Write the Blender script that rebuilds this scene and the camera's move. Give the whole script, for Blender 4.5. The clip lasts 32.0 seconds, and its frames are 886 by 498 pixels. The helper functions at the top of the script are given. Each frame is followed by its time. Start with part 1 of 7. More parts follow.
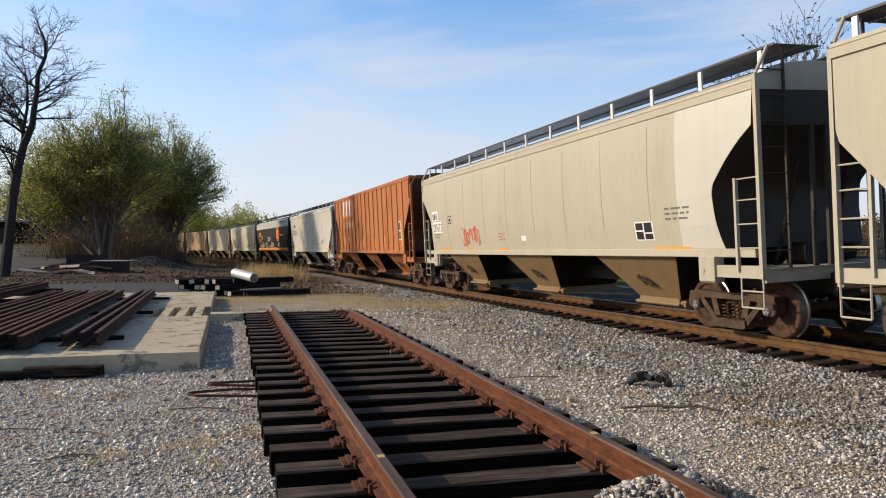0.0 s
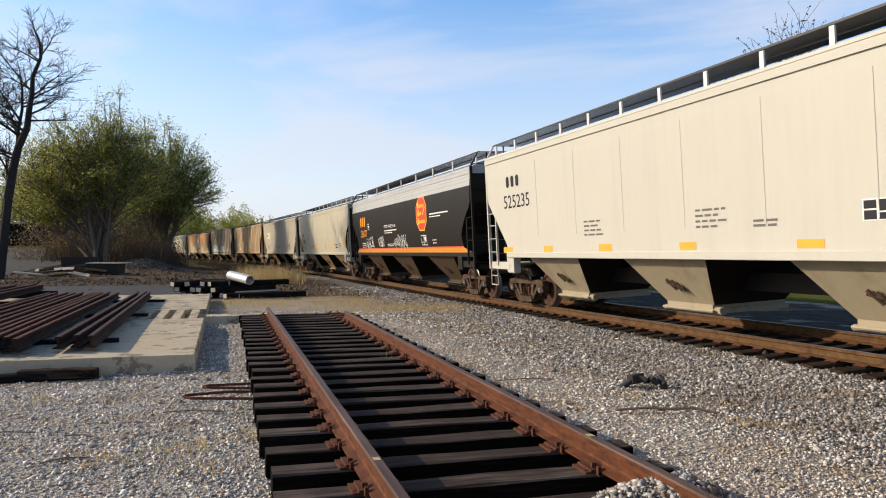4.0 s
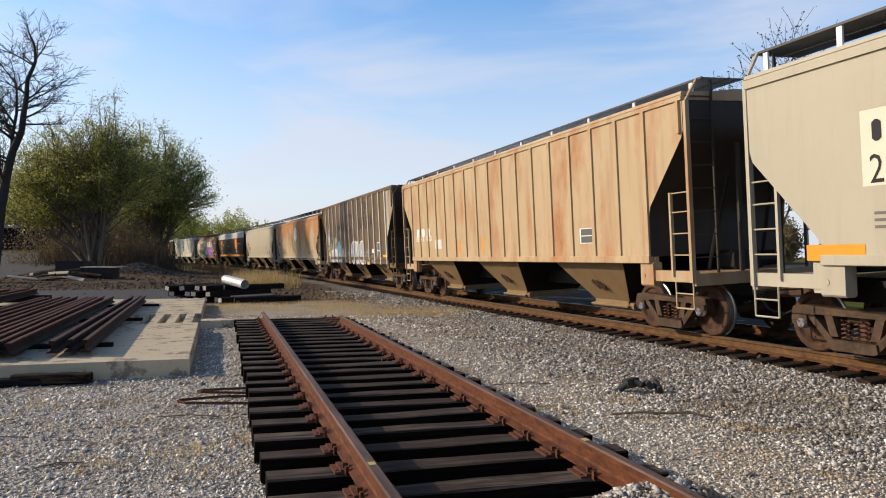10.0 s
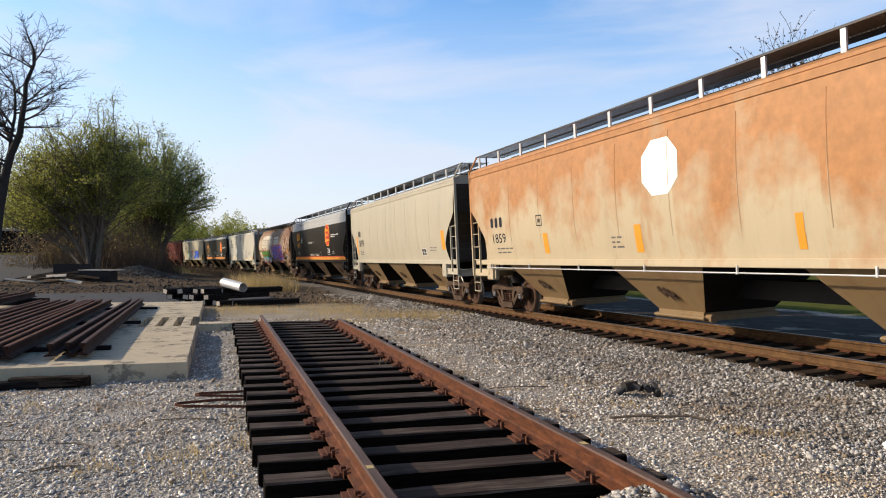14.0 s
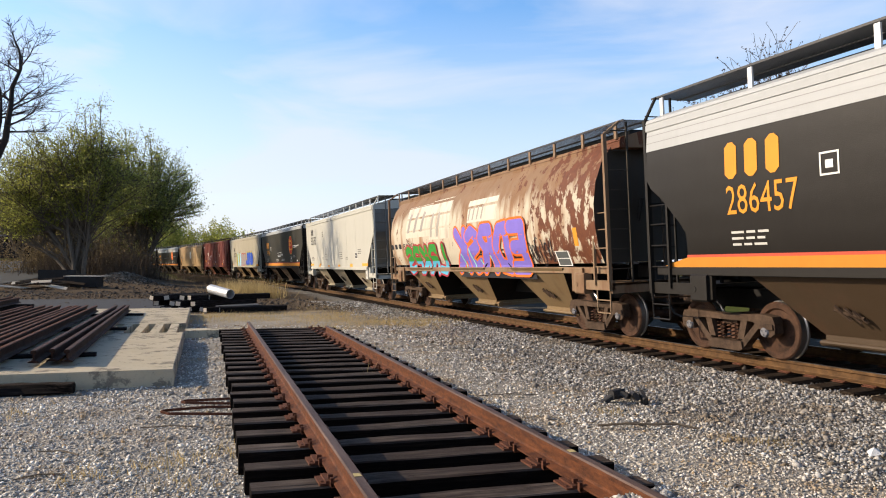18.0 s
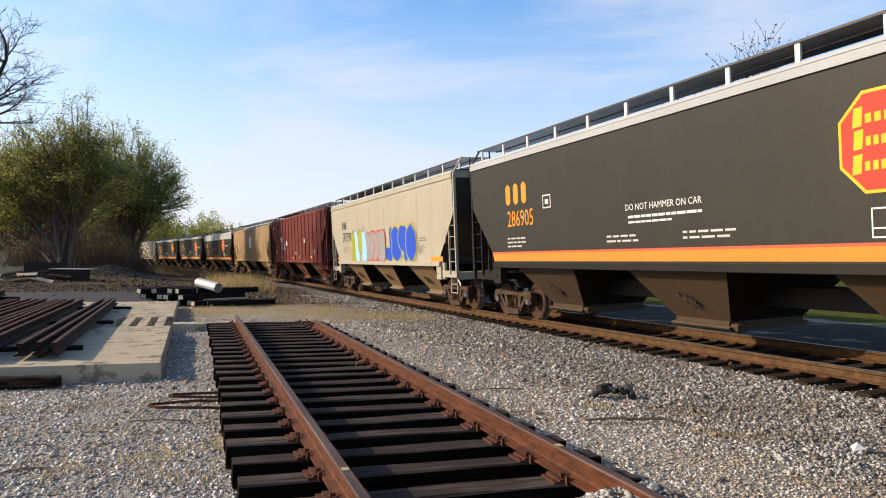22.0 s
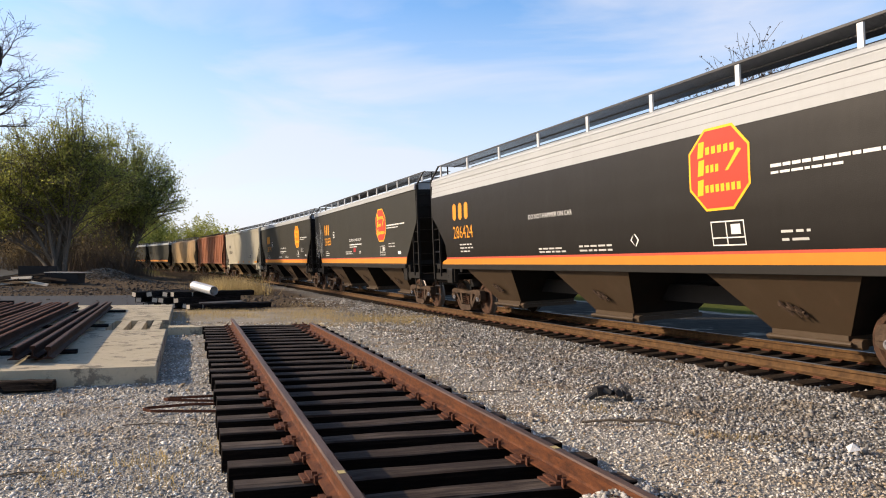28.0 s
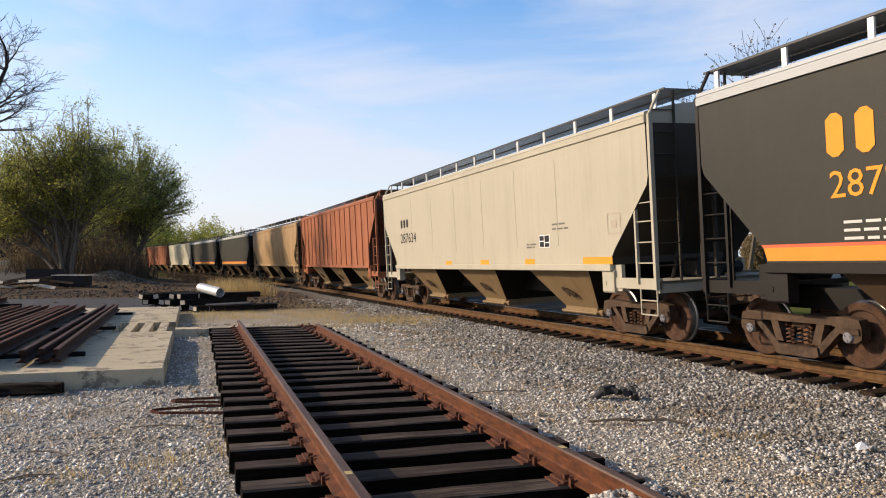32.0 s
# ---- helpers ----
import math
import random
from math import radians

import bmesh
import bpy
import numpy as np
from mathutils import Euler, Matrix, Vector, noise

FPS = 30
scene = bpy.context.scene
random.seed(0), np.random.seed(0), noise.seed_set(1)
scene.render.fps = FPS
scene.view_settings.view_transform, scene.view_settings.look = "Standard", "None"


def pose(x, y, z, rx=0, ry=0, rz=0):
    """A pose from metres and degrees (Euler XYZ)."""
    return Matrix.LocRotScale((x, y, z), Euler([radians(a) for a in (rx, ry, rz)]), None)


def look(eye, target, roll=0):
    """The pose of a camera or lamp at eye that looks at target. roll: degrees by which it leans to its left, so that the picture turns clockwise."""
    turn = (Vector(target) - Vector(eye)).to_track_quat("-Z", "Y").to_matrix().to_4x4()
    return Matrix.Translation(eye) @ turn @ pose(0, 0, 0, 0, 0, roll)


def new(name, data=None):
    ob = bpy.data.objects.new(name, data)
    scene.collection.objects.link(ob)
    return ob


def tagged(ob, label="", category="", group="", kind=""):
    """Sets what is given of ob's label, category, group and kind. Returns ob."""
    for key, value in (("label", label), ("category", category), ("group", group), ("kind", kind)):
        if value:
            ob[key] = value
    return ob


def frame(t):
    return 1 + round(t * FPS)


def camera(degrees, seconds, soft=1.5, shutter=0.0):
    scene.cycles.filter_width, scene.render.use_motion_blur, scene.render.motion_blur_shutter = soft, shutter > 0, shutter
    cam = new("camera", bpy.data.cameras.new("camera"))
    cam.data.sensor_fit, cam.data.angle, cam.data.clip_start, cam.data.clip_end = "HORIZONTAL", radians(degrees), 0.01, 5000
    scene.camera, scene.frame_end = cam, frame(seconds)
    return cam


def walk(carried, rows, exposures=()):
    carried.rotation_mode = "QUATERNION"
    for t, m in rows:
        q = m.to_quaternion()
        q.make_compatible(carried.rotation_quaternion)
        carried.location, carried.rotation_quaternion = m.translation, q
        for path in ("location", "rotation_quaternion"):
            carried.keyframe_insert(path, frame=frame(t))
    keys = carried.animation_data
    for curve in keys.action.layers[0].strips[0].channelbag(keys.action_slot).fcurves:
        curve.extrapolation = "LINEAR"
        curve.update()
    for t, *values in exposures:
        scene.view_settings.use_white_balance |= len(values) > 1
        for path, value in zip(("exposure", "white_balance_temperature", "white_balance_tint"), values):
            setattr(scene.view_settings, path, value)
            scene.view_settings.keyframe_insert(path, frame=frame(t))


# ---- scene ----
cam = camera(62.0, 32.0, 1.05)
EYE = (0.0, 0.0, 1.61)


def aim(yaw, pitch, roll):
    a, b = radians(yaw), radians(pitch)
    ahead = Vector((math.sin(a) * math.cos(b), math.cos(a) * math.cos(b), math.sin(b)))
    return look(EYE, Vector(EYE) + 10 * ahead, roll)


walk(cam, [(t, aim(y, p, r)) for t, y, p, r in (
    (0, -0.612, 0.068, 0.131), (0.5, -0.153, -0.115, 0.151), (1, -0.193, -0.095, 0.254), (1.5, -0.391, 0.068, 0.160),
    (2, -0.511, 0.158, 0.260), (2.5, -0.714, 0.296, 0.233), (3, -0.699, 0.287, 0.060), (3.5, -0.354, 0.274, 0.199),
    (5.5, -0.240, 0.166, -0.078), (6, -0.204, 0.286, -0.141), (6.5, -0.175, 0.314, -0.155), (7, -0.021, 0.418, -0.114),
    (7.5, 0.038, 0.588, -0.023), (8, 0.062, 0.528, -0.001), (8.5, 0.129, 0.403, -0.058), (9, 0.000, 0.395, -0.000),
    (9.5, -0.067, 0.475, 0.048), (10, 0.056, 0.577, 0.150), (10.5, 0.123, 0.515, 0.107), (11, 0.046, 0.428, 0.185),
    (11.5, 0.134, 0.664, 0.248), (12, 0.189, 0.756, 0.286), (12.5, 0.172, 0.733, 0.262), (13, 0.168, 0.753, 0.359),
    (13.5, 0.137, 0.848, 0.237), (14, 0.177, 0.829, 0.198), (14.5, 0.098, 0.895, 0.330), (16.5, 0.766, 0.832, 0.459),
    (17, 0.973, 1.058, 0.568), (17.5, 1.282, 1.287, 0.544), (18, 1.070, 1.399, 0.423), (18.5, 1.043, 1.462, 0.601),
    (19, 1.502, 1.277, 0.678), (19.5, 1.913, 1.096, 0.788), (20, 2.124, 1.260, 1.062), (20.5, 2.086, 1.256, 1.173),
    (21, 2.096, 1.051, 0.875), (21.5, 1.836, 1.000, 0.700), (22, 1.918, 0.986, 0.708), (22.5, 1.963, 1.010, 0.676),
    (23, 2.007, 1.008, 0.663), (23.5, 1.988, 1.026, 0.698), (24, 1.850, 1.021, 0.656), (24.5, 1.704, 1.094, 0.560),
    (25, 1.768, 1.085, 0.569), (25.5, 1.937, 1.094, 0.558), (27.5, 2.240, 1.149, 0.528), (28, 2.242, 1.181, 0.554),
    (28.5, 2.139, 1.250, 0.485), (29, 2.123, 1.311, 0.521), (29.5, 2.083, 1.320, 0.563), (30, 2.062, 1.404, 0.501),
    (30.5, 2.060, 1.326, 0.412), (31, 2.053, 1.359, 0.349), (31.5, 1.929, 1.286, 0.233), (32, 1.811, 1.198, 0.155),
)], exposures=[(t, 0.01 * e - 0.03, 6600 + 40 * max(0, min(5, t - 20)), 14 + 0.4 * max(0, min(5, t - 20))) for t, e in (
    (0, 0), (1, 0), (2, 16), (3, 8), (6, 16), (7, 0), (8, -4), (9, -6), (10, 2), (11, 12), (12, 20), (13, 12), (14, 14), (17, 20), (18, 24),
    (19, 6), (20, -14), (21, -14), (22, 18), (23, 16), (24, 6), (25, 24), (28, 24), (29, 24), (30, 26), (31, 25), (32, 15))])
# ---- light ----
SUN_FROM = Vector((-0.98, 0.1, 0.425)).normalized()
sun = new("sun", bpy.data.lights.new("sun", "SUN"))
sun.data.energy, sun.data.angle, sun.data.color = 4.4, radians(0.55), (1.0, 0.85, 0.62)
sun.matrix_world = look((0, 0, 40), Vector((0, 0, 40)) - SUN_FROM)

world = bpy.data.worlds.new("sky")
scene.world = world
world.use_nodes = True
wt = world.node_tree
wt.nodes.clear()


def wnode(kind, **values):
    n = wt.nodes.new(kind)
    for key, value in values.items():
        n.inputs[key].default_value = value
    return n


w_out = wnode("ShaderNodeOutputWorld")
w_bg = wnode("ShaderNodeBackground", Strength=0.15)
w_sky = wnode("ShaderNodeTexSky")
w_sky.sky_type, w_sky.sun_disc = "NISHITA", False
w_sky.sun_elevation, w_sky.sun_rotation = math.asin(SUN_FROM.z), math.atan2(SUN_FROM.x, SUN_FROM.y)
w_sky.dust_density, w_sky.air_density, w_sky.ozone_density = 1.2, 1.0, 2.5
w_co = wnode("ShaderNodeTexCoord")
w_map = wnode("ShaderNodeMapping")
w_map.inputs["Scale"].default_value = (1.1, 1.1, 4.2)
w_map.inputs["Rotation"].default_value = (0.0, 0.28, 0.3)
w_noise = wnode("ShaderNodeTexNoise", Scale=1.7, Detail=7.0, Roughness=0.52, Distortion=0.55)
w_ramp = wnode("ShaderNodeValToRGB")
w_ramp.color_ramp.elements[0].position, w_ramp.color_ramp.elements[1].position = 0.39, 0.67
w_sep = wnode("ShaderNodeSeparateXYZ")
w_low = wnode("ShaderNodeMapRange")
for key, value in (("From Min", 0.02), ("From Max", 0.36), ("To Min", 0.92), ("To Max", 0.0)):
    w_low.inputs[key].default_value = value
w_add = wnode("ShaderNodeMath")
w_add.operation = "MAXIMUM"
w_mul = wnode("ShaderNodeMath")
w_mul.operation, w_mul.inputs[1].default_value = "MULTIPLY", 0.8
w_hue = wnode("ShaderNodeHueSaturation", Saturation=1.3, Value=1.6)
# haze and thin cloud scatter the sunlight forward: brighter on the sun's side
w_dot = wnode("ShaderNodeVectorMath")
w_dot.operation = "DOT_PRODUCT"
w_dot.inputs[1].default_value = tuple(SUN_FROM)
w_phase = wnode("ShaderNodeMapRange")
for key, value in (("From Min", -0.9), ("From Max", 0.5), ("To Min", 0.74), ("To Max", 0.78)):
    w_phase.inputs[key].default_value = value
w_haze = wnode("ShaderNodeVectorMath")
w_haze.operation = "SCALE"
w_haze.inputs[0].default_value = (6.25, 6.75, 7.55)
w_mix = wnode("ShaderNodeMix")
w_mix.data_type = "RGBA"
link = wt.links.new
link(w_co.outputs["Generated"], w_map.inputs["Vector"])
link(w_map.outputs[0], w_noise.inputs["Vector"])
link(w_noise.outputs["Fac"], w_ramp.inputs[0])
link(w_co.outputs["Generated"], w_sep.inputs[0])
link(w_co.outputs["Generated"], w_dot.inputs[0])
link(w_dot.outputs["Value"], w_phase.inputs["Value"])
link(w_phase.outputs[0], w_haze.inputs["Scale"])
link(w_sep.outputs["Z"], w_low.inputs["Value"])
link(w_ramp.outputs[0], w_mul.inputs[0])
# the thin cloud lies low in the sky and clears overhead
w_high = wnode("ShaderNodeMapRange")
for key, value in (("From Min", 0.4), ("From Max", 0.75), ("To Min", 1.0), ("To Max", 0.1)):
    w_high.inputs[key].default_value = value
w_thin = wnode("ShaderNodeMath")
w_thin.operation = "MULTIPLY"
link(w_sep.outputs["Z"], w_high.inputs["Value"])
link(w_mul.outputs[0], w_thin.inputs[0])
link(w_high.outputs[0], w_thin.inputs[1])
link(w_thin.outputs[0], w_add.inputs[0])
link(w_low.outputs[0], w_add.inputs[1])
link(w_add.outputs[0], w_mix.inputs[0])
link(w_sky.outputs[0], w_hue.inputs["Color"])
link(w_hue.outputs[0], w_mix.inputs[6])
link(w_haze.outputs[0], w_mix.inputs[7])
# the sky deepens towards the zenith
w_deep = wnode("ShaderNodeMapRange")
for key, value in (("From Min", 0.38), ("From Max", 0.85), ("To Min", 1.0), ("To Max", 0.35)):
    w_deep.inputs[key].default_value = value
w_fall = wnode("ShaderNodeVectorMath")
w_fall.operation = "SCALE"
link(w_sep.outputs["Z"], w_deep.inputs["Value"])
link(w_mix.outputs[2], w_fall.inputs[0])
link(w_deep.outputs[0], w_fall.inputs["Scale"])
link(w_fall.outputs[0], w_bg.inputs["Color"])
link(w_bg.outputs[0], w_out.inputs[0])



# ---- materials ----
class Nodes:
    """A small writer for node materials."""

    def __init__(self, name):
        self.mat = bpy.data.materials.new(name)
        self.mat.use_nodes = True
        self.tree = self.mat.node_tree
        self.bsdf = self.tree.nodes["Principled BSDF"]
        self.co = self.tree.nodes.new("ShaderNodeTexCoord").outputs["Object"]

    def node(self, kind, **links):
        n = self.tree.nodes.new(kind)
        for key, value in links.items():
            self.put(n.inputs[key.replace("_", " ")], value)
        return n

    def put(self, socket, value):
        if isinstance(value, bpy.types.NodeSocket):
            self.tree.links.new(value, socket)
        else:
            socket.default_value = value

    def noise(self, scale, detail=5.0, rough=0.6, stretch=None, distort=0.0, at=None):
        v = at or self.co
        if stretch:
            v = self.node("ShaderNodeMapping", Vector=v, Scale=stretch).outputs[0]
        return self.node("ShaderNodeTexNoise", Vector=v, Scale=scale, Detail=detail, Roughness=rough, Distortion=distort).outputs["Fac"]

    def step(self, value, lo, hi):
        n = self.node("ShaderNodeMapRange", Value=value)
        n.inputs["From Min"].default_value, n.inputs["From Max"].default_value = lo, hi
        return n.outputs[0]

    def mix(self, fac, a, b, mode="MIX"):
        n = self.node("ShaderNodeMix")
        n.data_type, n.blend_type = "RGBA", mode
        self.put(n.inputs[0], fac)
        for socket, c in ((n.inputs[6], a), (n.inputs[7], b)):
            self.put(socket, c if isinstance(c, bpy.types.NodeSocket) else (*c[:3], 1.0))
        return n.outputs[2]

    def math(self, op, a, b=0.0):
        n = self.node("ShaderNodeMath")
        n.operation = op
        self.put(n.inputs[0], a)
        self.put(n.inputs[1], b)
        return n.outputs[0]

    def random(self, island=False):
        if island:
            return self.node("ShaderNodeNewGeometry").outputs["Random Per Island"]
        return self.node("ShaderNodeObjectInfo").outputs["Random"]

    def done(self, colour, rough=0.8, metal=0.0, bump=None, depth=0.01, strength=0.6, spec=0.22):
        self.put(self.bsdf.inputs["Base Color"], colour if isinstance(colour, bpy.types.NodeSocket) else (*colour[:3], 1.0))
        self.put(self.bsdf.inputs["Roughness"], rough)
        self.put(self.bsdf.inputs["Metallic"], metal)
        self.put(self.bsdf.inputs["Specular IOR Level"], spec)
        if bump is not None:
            b = self.node("ShaderNodeBump", Height=bump, Strength=strength, Distance=depth)
            self.put(self.bsdf.inputs["Normal"], b.outputs[0])
        return self.mat


def plain(name, colour, rough=0.6, metal=0.0, vary=0.25, scale=9.0):
    n = Nodes(name)
    a = n.noise(scale, 6.0, 0.65)
    dark = tuple(c * (1 - vary) for c in colour)
    light = tuple(min(1, c * (1 + vary)) for c in colour)
    return n.done(n.mix(a, dark, light), rough, metal, n.noise(scale * 9, 3.0), 0.004, 0.4)


def car_paint(name, colour, rust=0.0, rust_colour=(0.23, 0.085, 0.03), streaks=0.35, fade=0.12, rough=0.55, grime=(0.1, 0.075, 0.05), blotch=False):
    """Paint on steel: faded in clouds, streaked downwards with dirt, rusted in patches and runs."""
    n = Nodes(name)
    cloud = n.noise(0.45, 4.0, 0.6)
    base = n.mix(cloud, tuple(c * (1 - fade) for c in colour), tuple(min(1, c * (1 + fade)) for c in colour))
    runs = n.noise(2.2, 7.0, 0.62, stretch=(1.0, 1.0, 0.07))
    fine = n.noise(9.0, 6.0, 0.7, stretch=(1.0, 1.0, 0.12))
    patch = n.noise(0.55, 5.0, 0.62)
    run_mask = n.math("MULTIPLY", n.step(runs, 0.50, 0.80), n.step(patch, 0.25, 0.75))
    base = n.mix(n.math("MULTIPLY", run_mask, streaks), base, grime)
    base = n.mix(n.math("MULTIPLY", n.step(fine, 0.5, 0.85), streaks * 0.35), base, grime)
    if rust:
        spots = n.noise(1.5, 8.0, 0.62, stretch=(1.0, 1.0, 0.32))
        mask = n.math("MAXIMUM", n.math("MULTIPLY", n.step(spots, 0.60 - 0.3 * rust, 0.80 - 0.2 * rust), min(1.0, 0.55 + rust)),
                      n.math("MULTIPLY", n.step(runs, 0.62 - 0.22 * rust, 0.85 - 0.2 * rust), min(1.0, 0.35 + rust)))
        if blotch:
            # each sheet between two seams has rusted by itself, most under the eave and least at its foot
            axis = n.node("ShaderNodeSeparateXYZ", Vector=n.co)
            sheet = n.math("FLOOR", n.math("MULTIPLY", n.math("ADD", axis.outputs["X"], 20.0), 0.62))
            own = n.node("ShaderNodeTexWhiteNoise")
            own.noise_dimensions = "1D"
            n.put(own.inputs["W"], sheet)
            cloudy = n.noise(0.8, 6.0, 0.62, stretch=(1.0, 1.0, 0.75))
            rise = n.math("ADD", n.math("MULTIPLY", axis.outputs["Z"], 0.17), n.math("MULTIPLY", own.outputs["Value"], 0.16))
            mask = n.math("MULTIPLY", n.step(n.math("ADD", rise, cloudy), 0.92, 1.16), 0.9)
            mask = n.math("MAXIMUM", mask, n.math("MULTIPLY", n.step(runs, 0.6, 0.72), 0.5))
        tone = n.mix(n.noise(6.0, 6.0), tuple(c * 0.6 for c in rust_colour), tuple(min(1, c * 1.5) for c in rust_colour))
        base = n.mix(mask, base, tone)
    return n.done(base, rough, 0.0, n.math("ADD", n.math("MULTIPLY", n.noise(1.4, 3.0, 0.5), 0.8), n.math("MULTIPLY", n.noise(60.0, 3.0), 0.12)), 0.035, 0.35, 0.25)


def tank_paint():
    """Cream paint, brown with dust along the top, peeled to rust towards the end."""
    n = Nodes("peeling cream tank paint")
    axis = n.node("ShaderNodeSeparateXYZ", Vector=n.co)
    x, z = axis.outputs["X"], axis.outputs["Z"]
    streak = n.noise(1.6, 6.0, 0.6, stretch=(1.0, 1.0, 0.12))
    cloud = n.noise(0.9, 7.0, 0.65)
    base = n.mix(cloud, (0.45, 0.39, 0.29), (0.62, 0.57, 0.46))
    base = n.mix(n.math("MULTIPLY", n.step(streak, 0.49, 0.62), 0.8), base, (0.29, 0.12, 0.04))
    dust = n.step(n.math("ADD", z, n.math("MULTIPLY", n.math("SUBTRACT", streak, 0.5), 1.6)), 2.95, 3.45)
    base = n.mix(n.math("MULTIPLY", dust, 0.9), base, n.mix(cloud, (0.14, 0.07, 0.03), (0.27, 0.15, 0.075)))
    flakes = n.noise(3.2, 9.0, 0.66, stretch=(1.0, 1.0, 0.6))
    near_end = n.math("MULTIPLY", n.step(x, 3.4, 5.6), 0.15)
    peel = n.step(n.math("ADD", flakes, near_end), 0.6, 0.64)
    base = n.mix(peel, base, n.mix(n.noise(7.0, 6.0), (0.07, 0.022, 0.014), (0.2, 0.07, 0.03)))
    return n.done(base, 0.65, 0.0, n.math("ADD", n.noise(1.2, 3.0), n.math("MULTIPLY", peel, -0.3)), 0.03, 0.4)


def rusty(name, dark=(0.07, 0.025, 0.012), light=(0.26, 0.095, 0.035), scale=6.0, rough=0.85, stretch=None):
    n = Nodes(name)
    a = n.noise(scale, 8.0, 0.7, stretch=stretch)
    b = n.noise(scale * 7, 5.0, 0.7)
    c = n.mix(n.step(a, 0.3, 0.72), dark, light)
    c = n.mix(n.math("MULTIPLY", n.step(b, 0.5, 0.8), 0.55), c, tuple(x * 0.5 for x in dark))
    return n.done(c, rough, 0.15, n.math("ADD", a, n.math("MULTIPLY", b, 0.5)), 0.006, 0.7)


M_RAIL = rusty("rusted rail steel", (0.03, 0.012, 0.008), (0.185, 0.062, 0.022), 13.0, 0.75, stretch=(0.5, 1.0, 1.6))
M_RAIL_TOP = rusty("scuffed rail head", (0.06, 0.033, 0.024), (0.16, 0.105, 0.082), 6.0, 0.6, stretch=(0.12, 1.0, 1.0))
M_RAIL_MAIN = rusty("brown rail steel", (0.05, 0.025, 0.011), (0.165, 0.087, 0.034), 7.0, 0.75, stretch=(1.0, 1.0, 1.0))
M_SHINE = plain("worn rail head", (0.24, 0.2, 0.17), 0.38, 0.8, 0.2, 12.0)
M_PLATE = rusty("rusted tie plate", (0.06, 0.025, 0.016), (0.17, 0.065, 0.035), 14.0)
M_TRUCK = rusty("grimy cast steel", (0.03, 0.019, 0.013), (0.125, 0.08, 0.053), 5.0, 0.8)
M_WHEEL = rusty("rusted wheel", (0.028, 0.016, 0.011), (0.12, 0.06, 0.036), 6.0, 0.75)
M_TREAD = plain("polished tread", (0.34, 0.32, 0.3), 0.35, 0.8, 0.2)
M_SPRING = rusty("spring steel", (0.06, 0.03, 0.02), (0.2, 0.1, 0.06), 12.0)
M_BLACK = plain("black steel", (0.014, 0.013, 0.013), 0.6, 0.0, 0.4, 5.0)
M_GRATE = plain("dark grating", (0.035, 0.037, 0.04), 0.7, 0.3, 0.3, 20.0)
M_GRID = Nodes("open grating")
_stripe = M_GRID.node("ShaderNodeTexWave", Vector=M_GRID.node("ShaderNodeMapping", Vector=M_GRID.co, Rotation=(0, 0, 0.6)).outputs[0], Scale=5.0)
_mat = M_GRID.done((0.11, 0.115, 0.125), 0.6, 0.2)
_hole = M_GRID.node("ShaderNodeBsdfTransparent")
_both = M_GRID.node("ShaderNodeMixShader")
M_GRID.put(_both.inputs[0], M_GRID.math("MULTIPLY", M_GRID.step(_stripe.outputs["Fac"], 0.5, 0.75), 0.75))
M_GRID.tree.links.new(M_GRID.bsdf.outputs[0], _both.inputs[1])
M_GRID.tree.links.new(_hole.outputs[0], _both.inputs[2])
M_GRID.tree.links.new(_both.outputs[0], M_GRID.tree.nodes["Material Output"].inputs[0])
M_GRID = _mat
M_CAP = plain("bearing cap", (0.2, 0.2, 0.22), 0.5, 0.5, 0.4, 20.0)
M_EDGE = plain("grey board edge", (0.07, 0.07, 0.072), 0.5, 0.3, 0.2, 10.0)
M_GALV = plain("galvanised steel", (0.55, 0.56, 0.57), 0.5, 0.4, 0.15, 10.0)


def tie_wood(name, colour, light):
    n = Nodes(name)
    grain = n.noise(5.0, 8.0, 0.7, stretch=(0.6, 9.0, 9.0))
    crack = n.noise(3.0, 6.0, 0.6, stretch=(0.35, 16.0, 4.0), distort=0.4)
    c = n.mix(n.step(grain, 0.46, 0.7), colour, light)
    c = n.mix(n.math("MULTIPLY", n.random(), 0.5), c, tuple(x * 0.45 for x in colour))
    c = n.mix(n.step(crack, 0.62, 0.68), c, (0.006, 0.005, 0.004))
    return n.done(c, 0.9, 0.0, n.math("SUBTRACT", grain, n.step(crack, 0.6, 0.7)), 0.02, 0.9, 0.08)


def lit_tie_top(name, colour, light):
    """The upper face of a tie: grain painted pale as if sunlit over dark creosote, a few long checks."""
    n = Nodes(name)
    grain = n.noise(4.0, 7.0, 0.65, stretch=(0.35, 7.0, 1.0))
    blot = n.noise(1.6, 5.0, 0.6)
    check = n.noise(2.2, 4.0, 0.5, stretch=(0.25, 11.0, 1.0), distort=0.3)
    c = n.mix(n.step(n.math("ADD", n.math("MULTIPLY", grain, 0.6), n.math("MULTIPLY", blot, 0.4)), 0.45, 0.66), colour, light)
    c = n.mix(n.math("MULTIPLY", n.random(), 0.6), c, colour)
    c = n.mix(n.step(check, 0.64, 0.68), c, (0.008, 0.006, 0.005))
    return n.done(c, 0.85, 0.0, n.math("SUBTRACT", grain, n.step(check, 0.6, 0.7)), 0.012, 0.7, 0.2)


